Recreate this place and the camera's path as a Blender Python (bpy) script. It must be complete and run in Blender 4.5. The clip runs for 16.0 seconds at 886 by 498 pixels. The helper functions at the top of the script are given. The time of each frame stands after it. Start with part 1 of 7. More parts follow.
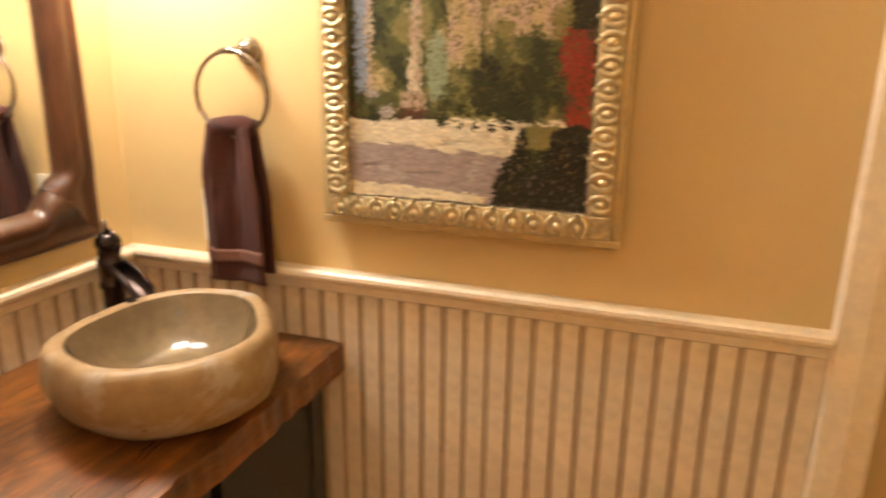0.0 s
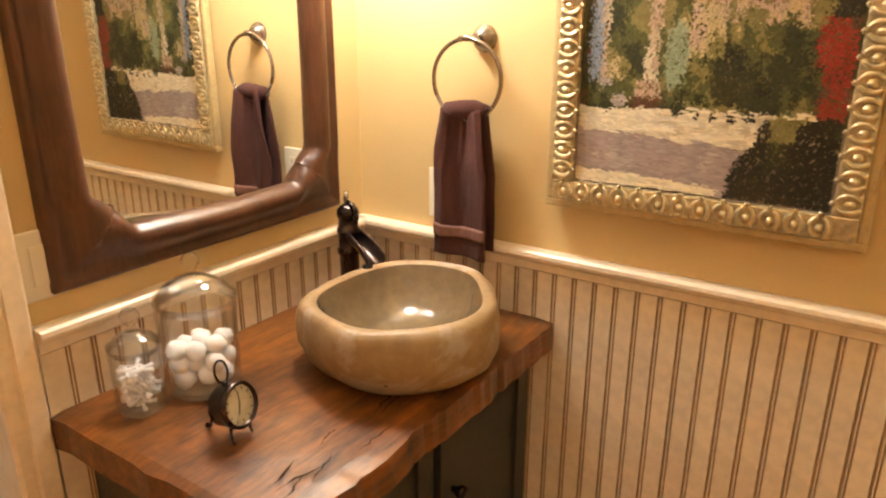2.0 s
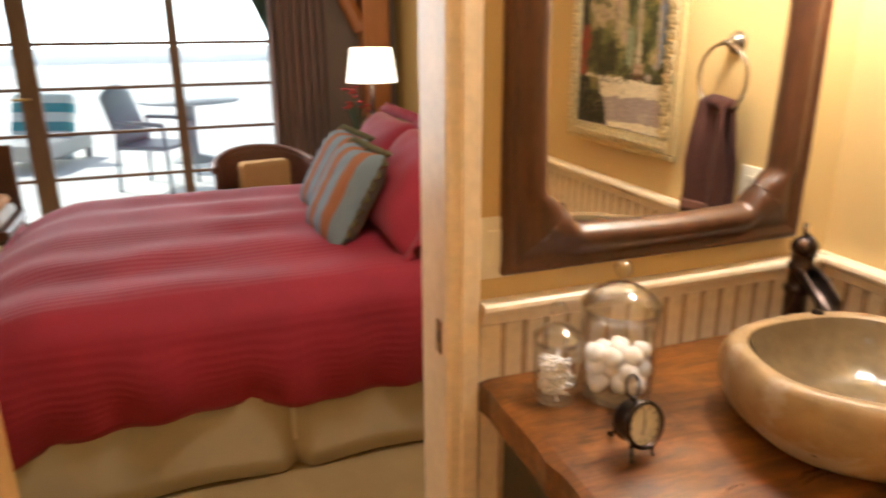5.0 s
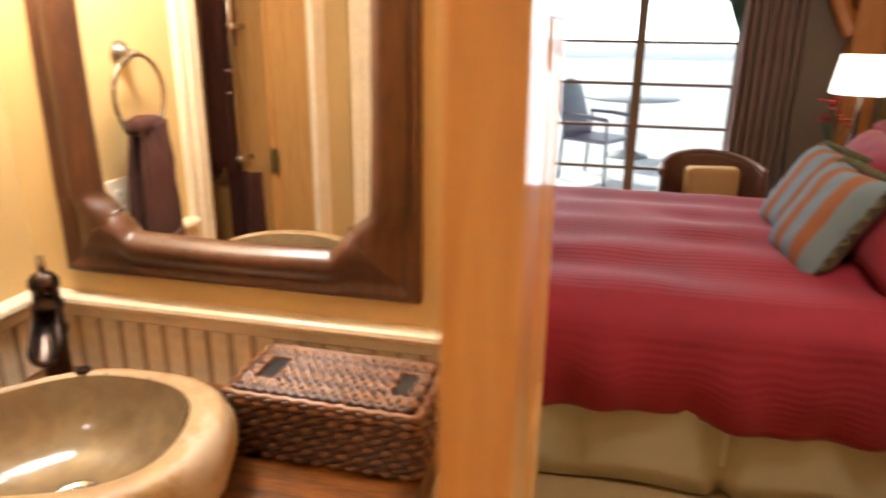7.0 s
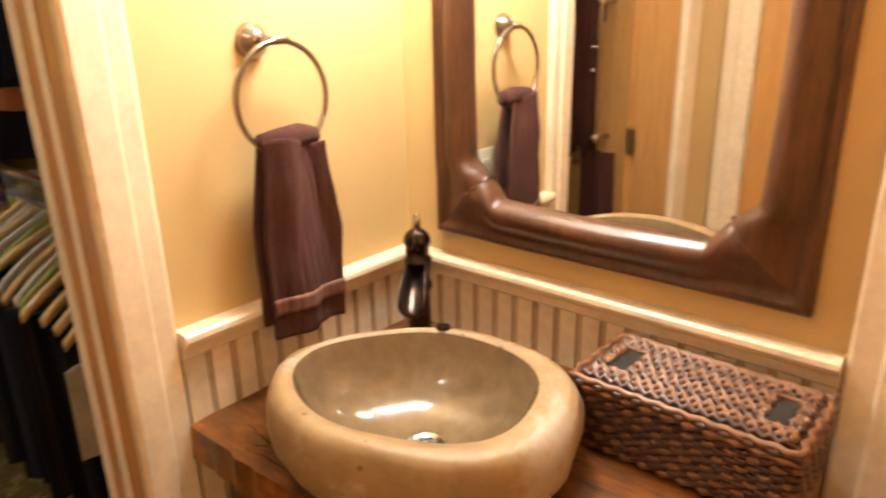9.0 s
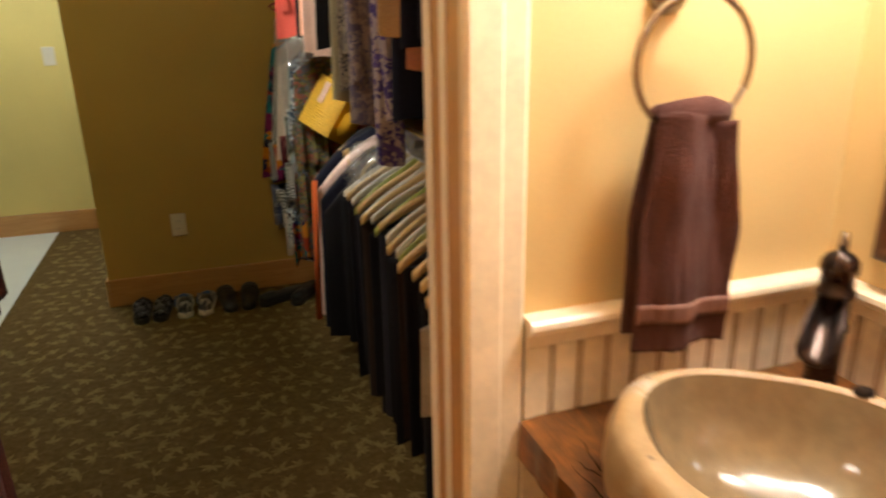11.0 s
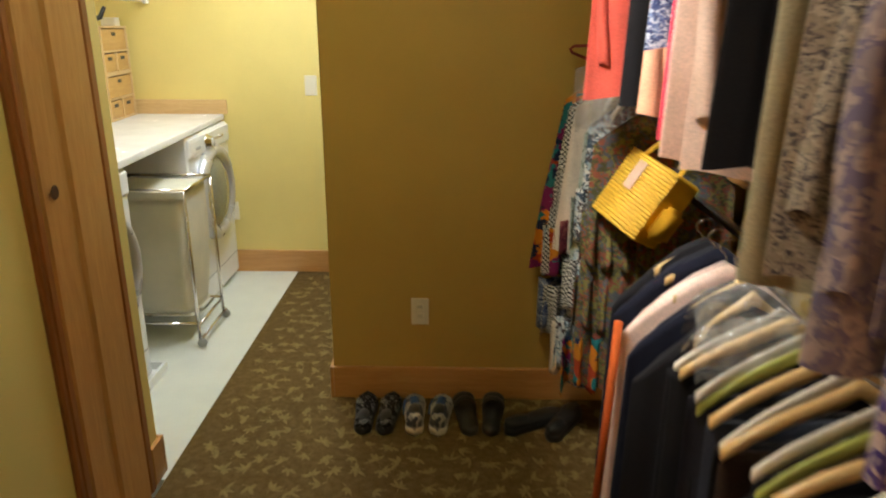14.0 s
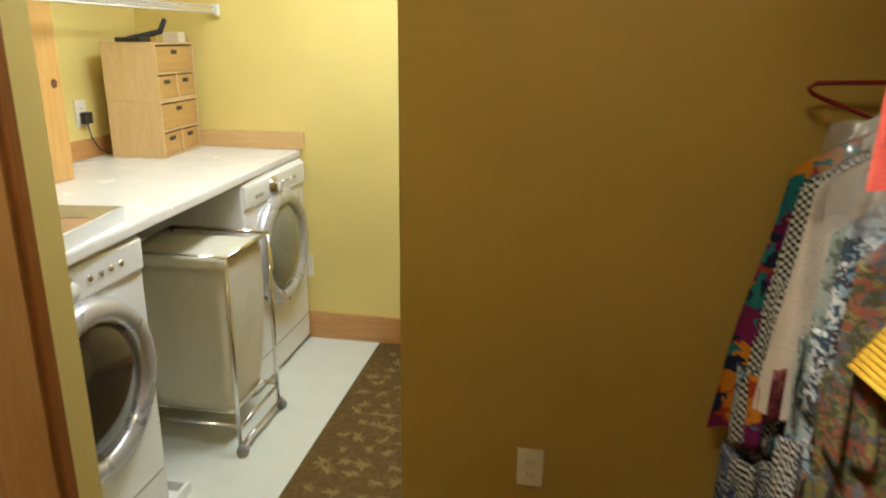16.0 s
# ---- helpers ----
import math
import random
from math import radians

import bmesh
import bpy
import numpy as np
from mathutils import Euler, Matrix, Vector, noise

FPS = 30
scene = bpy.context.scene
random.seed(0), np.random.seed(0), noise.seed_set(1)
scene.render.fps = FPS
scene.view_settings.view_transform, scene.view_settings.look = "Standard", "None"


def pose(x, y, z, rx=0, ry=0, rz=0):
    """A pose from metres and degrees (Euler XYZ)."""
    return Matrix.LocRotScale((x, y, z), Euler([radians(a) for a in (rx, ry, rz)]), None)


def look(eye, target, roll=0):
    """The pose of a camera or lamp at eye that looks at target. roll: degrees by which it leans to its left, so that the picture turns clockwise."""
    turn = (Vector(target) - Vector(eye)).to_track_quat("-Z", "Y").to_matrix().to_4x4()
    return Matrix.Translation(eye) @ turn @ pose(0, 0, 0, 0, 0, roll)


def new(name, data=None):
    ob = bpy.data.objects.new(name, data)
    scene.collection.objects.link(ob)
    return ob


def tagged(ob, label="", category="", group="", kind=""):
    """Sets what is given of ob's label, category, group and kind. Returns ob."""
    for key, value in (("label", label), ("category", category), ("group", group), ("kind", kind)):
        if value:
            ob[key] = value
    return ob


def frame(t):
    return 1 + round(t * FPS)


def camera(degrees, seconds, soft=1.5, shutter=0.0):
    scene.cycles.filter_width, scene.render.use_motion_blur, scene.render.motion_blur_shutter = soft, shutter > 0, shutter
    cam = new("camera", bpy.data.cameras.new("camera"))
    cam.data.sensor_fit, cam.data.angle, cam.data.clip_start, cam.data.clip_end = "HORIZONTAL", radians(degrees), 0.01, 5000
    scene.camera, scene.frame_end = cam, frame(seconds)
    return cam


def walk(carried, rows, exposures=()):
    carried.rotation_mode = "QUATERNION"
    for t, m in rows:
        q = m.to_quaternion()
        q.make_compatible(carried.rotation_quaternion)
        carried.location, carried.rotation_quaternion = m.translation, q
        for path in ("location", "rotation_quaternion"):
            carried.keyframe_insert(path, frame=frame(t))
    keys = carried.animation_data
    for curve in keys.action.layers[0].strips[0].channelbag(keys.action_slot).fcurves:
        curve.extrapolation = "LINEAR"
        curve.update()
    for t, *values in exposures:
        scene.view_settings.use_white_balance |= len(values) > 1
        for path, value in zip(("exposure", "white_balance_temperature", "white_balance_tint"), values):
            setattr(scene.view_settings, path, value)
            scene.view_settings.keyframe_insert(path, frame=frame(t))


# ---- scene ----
cam = camera(65.0, 16.0, soft=2.0, shutter=0.7)
PATH = [
    (0, (-0.162, -0.112, 1.451), (-0.789, 1.702, 0.889), 0.7),
    (0.5, (-0.149, -0.098, 1.463), (-1.029, 1.595, 0.862), 0.2),
    (1, (-0.135, -0.098, 1.461), (-1.173, 1.498, 0.849), 0.1),
    (1.5, (-0.167, -0.144, 1.46), (-1.239, 1.43, 0.849), 0.2),
    (2, (-0.233, -0.192, 1.477), (-1.283, 1.389, 0.845), 0.2),
    (2.5, (-0.266, -0.19, 1.483), (-1.36, 1.355, 0.84), -0.1),
    (3, (-0.269, -0.187, 1.471), (-1.471, 1.288, 0.854), -0.3),
    (3.2, (-0.266, -0.179, 1.481), (-1.524, 1.245, 0.856), -0.2),
    (5.3, (-0.263, -0.178, 1.482), (-2.102, 0.317, 0.871), -0.3),
    (5.5, (-0.265, -0.201, 1.486), (-2.13, 0.184, 0.873), -0.3),
    (6, (-0.287, -0.267, 1.488), (-2.186, -0.174, 0.867), -0.5),
    (6.5, (-0.291, -0.333, 1.492), (-2.182, -0.536, 0.872), -0.7),
    (7, (-0.297, -0.414, 1.498), (-2.151, -0.832, 0.875), 0.7),
    (7.5, (-0.286, -0.479, 1.478), (-2.083, -1.113, 0.872), 1.2),
    (8, (-0.298, -0.516, 1.471), (-1.996, -1.367, 0.843), 0.2),
    (8.2, (-0.305, -0.537, 1.471), (-1.965, -1.449, 0.83), -0.0),
    (10.3, (-0.402, -0.434, 1.454), (-1.261, -2.122, 0.813), -2.1),
    (10.5, (-0.408, -0.461, 1.452), (-1.183, -2.187, 0.806), -1.8),
    (11, (-0.432, -0.647, 1.404), (-1.025, -2.444, 0.756), -1.0),
    (11.5, (-0.336, -0.715, 1.477), (-0.806, -2.541, 0.808), -0.5),
    (12, (-0.329, -0.828, 1.486), (-0.661, -2.693, 0.846), 0.5),
    (12.5, (-0.371, -1.024, 1.48), (-0.564, -2.915, 0.857), -0.2),
    (13, (-0.417, -1.185, 1.504), (-0.496, -3.087, 0.892), -0.9),
    (13.5, (-0.387, -1.408, 1.525), (-0.408, -3.31, 0.907), -0.3),
    (14, (-0.362, -1.655, 1.524), (-0.328, -3.557, 0.906), 0.2),
    (14.5, (-0.375, -1.912, 1.514), (-0.248, -3.813, 0.904), 0.5),
    (15, (-0.393, -2.135, 1.525), (-0.159, -4.027, 0.918), 0.3),
    (15.5, (-0.324, -2.402, 1.519), (-0.036, -4.29, 0.925), 0.7),
    (16, (-0.275, -2.608, 1.529), (0.066, -4.492, 0.951), 0.6),
]
walk(cam, [(t, look(eye, target, roll)) for t, eye, target, roll in PATH], [(0.0, -0.12), (10.3, -0.12), (11.2, -0.06), (12.2, 0.25), (13.0, 0.36), (14.0, 0.52), (16.0, 0.52)])
# ---- world, sun and lamps ----
world = bpy.data.worlds.new("sky")
scene.world = world
world.use_nodes = True
wn = world.node_tree
sky = wn.nodes.new("ShaderNodeTexSky")
sky.sky_type, sky.sun_disc = "NISHITA", False
sky.sun_elevation, sky.sun_rotation = radians(42), radians(250)
wn.links.new(sky.outputs[0], wn.nodes["Background"].inputs[0])
wn.nodes["Background"].inputs[1].default_value = 0.15


def lamp(name, kind, m, power, colour, size=0.1, size_y=None, angle=None):
    d = bpy.data.lights.new(name, kind)
    d.energy, d.color = power, colour
    if kind == "AREA":
        d.size = size
        if size_y:
            d.shape, d.size_y = "RECTANGLE", size_y
    elif kind == "SUN":
        d.angle = angle
    else:
        d.shadow_soft_size = size
    o = new(name, d)
    o.matrix_world = m
    return o


SUN = Vector((-math.cos(radians(42)) * 0.8, -math.cos(radians(42)) * 0.6, math.sin(radians(42))))
lamp("sun", "SUN", look(SUN * 20, (0, 0, 0)), 5.0, (1, 0.95, 0.86), angle=radians(0.5))
lamp("daylight_opening", "AREA", look((-5.5, -1.0, 1.2), (-2.0, -0.6, 0.8)), 58, (0.86, 0.93, 1.0), 3.2, 2.0)
# Unseen fill added above the bed's near side to brighten quilt and skirt.
lamp("bedroom_ceiling_lamp", "AREA", look((-1.85, 0.25, 2.50), (-2.2, 0.25, 0)), 23, (1, 0.93, 0.80), 0.3)
WARM = (1.0, 0.93, 0.85)
lamp("vanity_lamp", "POINT", pose(-1.19, 0.92, 1.86), 51, WARM, 0.085)
lamp("vanity_lamp", "POINT", pose(-1.19, -1.22, 1.88), 58, WARM, 0.085)
# Weak unseen fill, added to lift the closet jamb from the bathroom side.
lamp("bathroom_ceiling_lamp", "AREA", look((0.15, -0.95, 2.42), (0.10, -1.0, 0)), 3.6, WARM, 0.2)
spot = lamp("closet_ceiling_lamp", "SPOT", look((-0.12, -3.10, 2.41), (-0.98, -3.45, 1.38)), 200, (1, 0.97, 0.92), 0.12)
spot.data.spot_size, spot.data.spot_blend = radians(56), 1.0
# Added spot with no fixture: brightens the hangers and nearer clothes.
near = lamp("closet_near_lamp", "SPOT", look((0.15, -2.55, 2.41), (-0.98, -2.55, 1.15)), 58, (1, 0.95, 0.84), 0.08)
near.data.spot_size, near.data.spot_blend = radians(58), 0.9
# Added yellow-tinted fill, no fixture, for the end wall and pine post.
lamp("closet_middle_lamp", "AREA", look((-0.30, -3.20, 2.42), (0.3, -3.5, 0.3)), 5.0, (0.94, 0.95, 0.60), 0.25)
lamp("laundry_ceiling_lamp", "AREA", look((0.36, -4.85, 2.42), (0.90, -4.85, 0.3)), 30, (0.86, 0.94, 1.0), 0.9, 0.3)


# ---- materials ----
def link(t, a, b):
    t.links.new(a, b)


def base_mat(name, rough=0.5, metal=0.0, coat=0.0, sheen=0.0, spec=0.5):
    m = bpy.data.materials.new(name)
    m.use_nodes = True
    b = m.node_tree.nodes["Principled BSDF"]
    b.inputs["Roughness"].default_value = rough
    b.inputs["Metallic"].default_value = metal
    b.inputs["Coat Weight"].default_value = coat
    b.inputs["Coat Roughness"].default_value = 0.12
    b.inputs["Sheen Weight"].default_value = sheen
    b.inputs["Specular IOR Level"].default_value = 0.12 if rough >= 0.85 else spec
    return m, m.node_tree, b


def coords(t, stretch=(1, 1, 1), rot=(0, 0, 0)):
    c = t.nodes.new("ShaderNodeTexCoord")
    mp = t.nodes.new("ShaderNodeMapping")
    mp.inputs["Scale"].default_value = stretch
    mp.inputs["Rotation"].default_value = rot
    link(t, c.outputs["Object"], mp.inputs[0])
    return mp.outputs[0]


def noise_tex(t, vec, scale, detail=4.0, rough=0.55, dist=0.0):
    n = t.nodes.new("ShaderNodeTexNoise")
    n.inputs["Scale"].default_value, n.inputs["Detail"].default_value = scale, detail
    n.inputs["Roughness"].default_value, n.inputs["Distortion"].default_value = rough, dist
    link(t, vec, n.inputs["Vector"])
    return n.outputs["Fac"]


def ramp(t, fac, stops):
    r = t.nodes.new("ShaderNodeValToRGB")
    e = r.color_ramp.elements
    while len(e) < len(stops):
        e.new(0.5)
    for el, (p, c) in zip(e, stops):
        el.position, el.color = p, (*c, 1)
    link(t, fac, r.inputs[0])
    return r.outputs[0]


def mixc(t, fac, a, b, mode="MIX"):
    n = t.nodes.new("ShaderNodeMix")
    n.data_type, n.blend_type = "RGBA", mode
    for sock, v in ((n.inputs[0], fac), (n.inputs[6], a), (n.inputs[7], b)):
        if isinstance(v, (int, float)):
            sock.default_value = v
        elif isinstance(v, tuple):
            sock.default_value = (*v, 1)
        else:
            link(t, v, sock)
    return n.outputs[2]


def math_node(t, op, a, b=0.0, c=0.0):
    n = t.nodes.new("ShaderNodeMath")
    n.operation = op
    for sock, v in zip(n.inputs, (a, b, c)):
        if isinstance(v, (int, float)):
            sock.default_value = v
        else:
            link(t, v, sock)
    return n.outputs[0]


def bump(t, b, height, strength, distance=0.002):
    n = t.nodes.new("ShaderNodeBump")
    n.inputs["Strength"].default_value, n.inputs["Distance"].default_value = strength, distance
    link(t, height, n.inputs["Height"])
    link(t, n.outputs[0], b.inputs["Normal"])


def shade(c, k):
    return tuple(min(1, x * k) for x in c)


def plain(name, c, rough=0.5, metal=0.0, var=0.12, scale=6.0, fine=90.0, rel=0.15, coat=0.0, sheen=0.0, dist=0.002, rand=0.0):
    """Paint, cloth, metal: broad and fine variation in colour, fine relief."""
    m, t, b = base_mat(name, rough, metal, coat, sheen)
    v = coords(t)
    broad, grain = noise_tex(t, v, scale), noise_tex(t, v, fine, 3)
    col = ramp(t, broad, [(0.3, shade(c, 1 - var)), (0.7, shade(c, 1 + var))])
    col = mixc(t, 0.35 * var / 0.12 if var < 0.3 else 0.5, col, ramp(t, grain, [(0.35, shade(c, 1 - 1.3 * var)), (0.65, shade(c, 1 + var))]))
    if rand:
        oi = t.nodes.new("ShaderNodeObjectInfo")
        col = mixc(t, math_node(t, "MULTIPLY", oi.outputs["Random"], rand), col, shade(c, 0.45))
    link(t, col, b.inputs["Base Color"])
    rr = t.nodes.new("ShaderNodeMapRange")
    rr.inputs[3].default_value, rr.inputs[4].default_value = max(0.02, rough - 0.08), min(1, rough + 0.08)
    link(t, broad, rr.inputs[0])
    link(t, rr.outputs[0], b.inputs["Roughness"])
    if rel:
        bump(t, b, grain, rel, dist)
    return m


def wood(name, dark, light, rough=0.4, stretch=(1, 1, 12), scale=7.0, knots=0.0, coat=0.2, rel=0.15, worn=0.0):
    """Grain along the axis whose stretch is smallest; knots; worn patches."""
    m, t, b = base_mat(name, rough, 0, coat)
    v = coords(t, stretch)
    oi = t.nodes.new("ShaderNodeObjectInfo")
    add = t.nodes.new("ShaderNodeVectorMath")
    add.operation = "ADD"
    off = t.nodes.new("ShaderNodeCombineXYZ")
    for s in off.inputs:
        link(t, math_node(t, "MULTIPLY", oi.outputs["Random"], 37.0), s)
    link(t, v, add.inputs[0])
    link(t, off.outputs[0], add.inputs[1])
    v = add.outputs[0]
    g = noise_tex(t, v, scale, 6, 0.6, 1.2)
    fine = noise_tex(t, v, scale * 7, 3, 0.5)
    mid = tuple((a + c) / 2 for a, c in zip(dark, light))
    col = ramp(t, g, [(0.28, dark), (0.5, mid), (0.72, light)])
    col = mixc(t, 0.3, col, ramp(t, fine, [(0.3, dark), (0.7, light)]))
    if knots:
        vo = t.nodes.new("ShaderNodeTexVoronoi")
        vo.inputs["Scale"].default_value = knots
        link(t, coords(t), vo.inputs["Vector"])
        k = ramp(t, vo.outputs["Distance"], [(0.03, (1, 1, 1)), (0.075, (0, 0, 0))])
        col = mixc(t, k, col, shade(dark, 0.4))
    if worn:
        w = noise_tex(t, coords(t), 5.0, 8, 0.7)
        col = mixc(t, math_node(t, "MULTIPLY", ramp(t, w, [(0.45, (0, 0, 0)), (0.75, (1, 1, 1))]), worn), col, shade(dark, 0.35))
    link(t, col, b.inputs["Base Color"])
    bump(t, b, fine, rel, 0.001)
    return m


def glass_mat(name, colour=(1, 1, 1), rough=0.0, body=0.0):
    """Thin clear glass or film: clear through, mirror-like at grazing angles; body adds a milky share."""
    m = bpy.data.materials.new(name)
    m.use_nodes = True
    t = m.node_tree
    out = t.nodes["Material Output"]
    clear = t.nodes.new("ShaderNodeBsdfTransparent")
    clear.inputs[0].default_value = (*colour, 1)
    gloss = t.nodes.new("ShaderNodeBsdfGlossy")
    gloss.inputs["Roughness"].default_value = rough
    lw = t.nodes.new("ShaderNodeLayerWeight")
    lw.inputs["Blend"].default_value = 0.5
    edge = math_node(t, "MULTIPLY_ADD", math_node(t, "POWER", lw.outputs["Facing"], 2.6), 0.85, 0.06)
    mx = t.nodes.new("ShaderNodeMixShader")
    link(t, edge, mx.inputs[0])
    link(t, clear.outputs[0], mx.inputs[1])
    link(t, gloss.outputs[0], mx.inputs[2])
    last = mx
    if body:
        film = t.nodes.new("ShaderNodeBsdfDiffuse")
        film.inputs[0].default_value = (0.75, 0.75, 0.72, 1)
        last = t.nodes.new("ShaderNodeMixShader")
        last.inputs[0].default_value = body
        link(t, mx.outputs[0], last.inputs[1])
        link(t, film.outputs[0], last.inputs[2])
    link(t, last.outputs[0], out.inputs[0])
    return m


def glow(name, colour, strength):
    m, t, b = base_mat(name, 0.8)
    b.inputs["Base Color"].default_value = (*colour, 1)
    b.inputs["Emission Color"].default_value = (*colour, 1)
    b.inputs["Emission Strength"].default_value = strength
    return m


def spotted(name, colours, scale, rough=0.85, rel=0.2):
    """Printed cloth: cells of several colours."""
    m, t, b = base_mat(name, rough)
    v = coords(t)
    w = t.nodes.new("ShaderNodeTexVoronoi")
    w.inputs["Scale"].default_value = scale
    nz = t.nodes.new("ShaderNodeTexNoise")
    nz.inputs["Scale"].default_value = scale * 0.8
    link(t, v, nz.inputs["Vector"])
    link(t, mixc(t, 0.12, v, nz.outputs["Color"]), w.inputs["Vector"])
    sep = t.nodes.new("ShaderNodeSeparateColor")
    link(t, w.outputs["Color"], sep.inputs[0])
    n = len(colours)
    col = ramp(t, sep.outputs[0], [((i + 0.5) / n, c) for i, c in enumerate(colours)])
    t.nodes[-1].color_ramp.interpolation = "CONSTANT"
    for i, e in enumerate(t.nodes[-1].color_ramp.elements):
        e.position = i / n
    link(t, col, b.inputs["Base Color"])
    bump(t, b, noise_tex(t, v, 400, 2), rel, 0.001)
    return m


def striped(name, a, c, per, axis=2, duty=0.5, rough=0.85):
    m, t, b = base_mat(name, rough)
    s = t.nodes.new("ShaderNodeSeparateXYZ")
    link(t, coords(t), s.inputs[0])
    f = math_node(t, "FRACT", math_node(t, "MULTIPLY", s.outputs[axis], 1.0 / per))
    k = math_node(t, "GREATER_THAN", f, duty)
    link(t, mixc(t, k, a, c), b.inputs["Base Color"])
    return m


# Deeper and more saturated than GOLD; used on the closet walls.
CLOSET_GOLD = plain("closet_wall_gold", (0.50, 0.34, 0.085), 0.5, var=0.06, scale=2.5, fine=160, rel=0.12)
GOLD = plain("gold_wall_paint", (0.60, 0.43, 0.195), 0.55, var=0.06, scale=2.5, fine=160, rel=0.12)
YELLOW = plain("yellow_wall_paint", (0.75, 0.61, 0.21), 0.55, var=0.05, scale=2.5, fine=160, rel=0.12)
CREAM = plain("glazed_cream_paint", (0.76, 0.64, 0.47), 0.38, var=0.12, scale=9, fine=60, rel=0.06)
STRIP_WHITE = plain("jamb_strip_white", (0.86, 0.83, 0.76), 0.35, var=0.05, scale=9, fine=60, rel=0.06)
CREAM_PLANK = plain("glazed_cream_plank", (0.72, 0.60, 0.43), 0.42, var=0.14, scale=5, fine=50, rel=0.08, rand=0.10)
GROOVE = plain("dark_glaze_in_joints", (0.40, 0.25, 0.12), 0.6, var=0.2)
CEIL = plain("ceiling_paint", (0.75, 0.68, 0.5), 0.8, var=0.04, scale=3, rel=0.2)
PINE = wood("varnished_pine", (0.44, 0.20, 0.055), (0.62, 0.34, 0.12), 0.28, (9, 9, 0.7), 5, knots=0.0, coat=0.5)
PINE_Y = wood("varnished_pine_across", (0.44, 0.20, 0.055), (0.62, 0.34, 0.12), 0.3, (9, 0.7, 9), 5, coat=0.4)
PINE_X = wood("varnished_pine_along", (0.44, 0.20, 0.055), (0.62, 0.34, 0.12), 0.3, (0.7, 9, 9), 5, coat=0.4)
PINE_L = wood("pale_pine", (0.55, 0.34, 0.13), (0.72, 0.50, 0.24), 0.45, (0.8, 8, 8), 5, coat=0.1)
DARKWOOD = wood("dark_carved_wood", (0.042, 0.014, 0.006), (0.125, 0.045, 0.017), 0.38, (10, 10, 1.0), 6, coat=0.15, worn=0.5)
SLAB = wood("reclaimed_wood_slab", (0.020, 0.006, 0.002), (0.33, 0.115, 0.020), 0.36, (4.5, 0.7, 4.5), 5, coat=0.22, worn=1.0, rel=0.5)
CHECK = plain("dark_wood_check", (0.012, 0.006, 0.003), 0.95, var=0.3)
CABINET = plain("black_green_cabinet_paint", (0.03, 0.03, 0.022), 0.4, var=0.25)
BRONZE = plain("oiled_bronze", (0.05, 0.035, 0.03), 0.28, 0.9, var=0.3)
PEWTER = plain("brushed_pewter", (0.32, 0.27, 0.22), 0.25, 0.95, var=0.15)
CHROME = plain("chrome", (0.72, 0.7, 0.68), 0.12, 1.0, var=0.05, rel=0)
BRASS = plain("aged_brass", (0.42, 0.30, 0.12), 0.35, 0.9, var=0.2)
MIRROR, mirror_tree, mirror_node = base_mat("silvered_glass", 0.0, 1.0)
mirror_node.inputs["Base Color"].default_value = (0.88, 0.88, 0.85, 1)
GLASS = glass_mat("clear_glass", (0.985, 0.985, 0.975))
FILM = glass_mat("clear_plastic_film", (0.96, 0.96, 0.96), 0.12, 0.12)
PANE = glass_mat("window_glass", (0.97, 1, 1))
def stone_mat():
    """Ochre river stone: broad mottling, pale raw patches, small dark pits."""
    m, t, b = base_mat("rough_river_stone", 0.5)
    v = coords(t)
    broad, fine = noise_tex(t, v, 5, 6, 0.6), noise_tex(t, v, 34, 5)
    col = ramp(t, broad, [(0.3, (0.20, 0.115, 0.045)), (0.5, (0.29, 0.185, 0.080)), (0.72, (0.34, 0.235, 0.115))])
    col = mixc(t, 0.35, col, ramp(t, fine, [(0.35, (0.17, 0.10, 0.045)), (0.65, (0.33, 0.23, 0.12))]))
    raw = noise_tex(t, v, 4.2, 8, 0.65, 0.6)
    col = mixc(t, ramp(t, raw, [(0.545, (0, 0, 0)), (0.60, (0.75, 0.75, 0.75))]), col, (0.40, 0.33, 0.26))
    vo = t.nodes.new("ShaderNodeTexVoronoi")
    vo.inputs["Scale"].default_value = 26
    link(t, v, vo.inputs["Vector"])
    col = mixc(t, ramp(t, vo.outputs["Distance"], [(0.06, (0.8, 0.8, 0.8)), (0.12, (0, 0, 0))]), col, (0.07, 0.04, 0.02))
    link(t, col, b.inputs["Base Color"])
    bump(t, b, fine, 0.5, 0.004)
    return m


STONE_OUT = stone_mat()
STONE_IN = plain("polished_stone", (0.165, 0.115, 0.062), 0.16, var=0.18, scale=6, fine=40, rel=0.03, coat=0.4)
TOWEL = plain("brown_terry", (0.085, 0.033, 0.026), 0.95, var=0.3, scale=12, fine=380, rel=1.0, sheen=0.04, dist=0.004)
TOWEL_BAND = plain("brown_towel_band", (0.15, 0.065, 0.045), 0.7, var=0.1, fine=300, rel=0.3)
PLATE = plain("white_plastic", (0.78, 0.72, 0.58), 0.35, var=0.03, rel=0)
COTTON = plain("cotton", (0.85, 0.83, 0.8), 0.95, var=0.05, fine=200, rel=0.6)
FRAME_GOLD = plain("silver_gilt", (0.60, 0.51, 0.31), 0.34, 0.75, var=0.25, scale=30, rel=0.2)
FRAME_SAND = plain("gilt_moulding", (0.52, 0.40, 0.20), 0.45, 0.4, var=0.15, scale=20)
WICKER = plain("dark_wicker", (0.075, 0.028, 0.016), 0.38, var=0.5, scale=60, rel=0.4, rand=0.4)
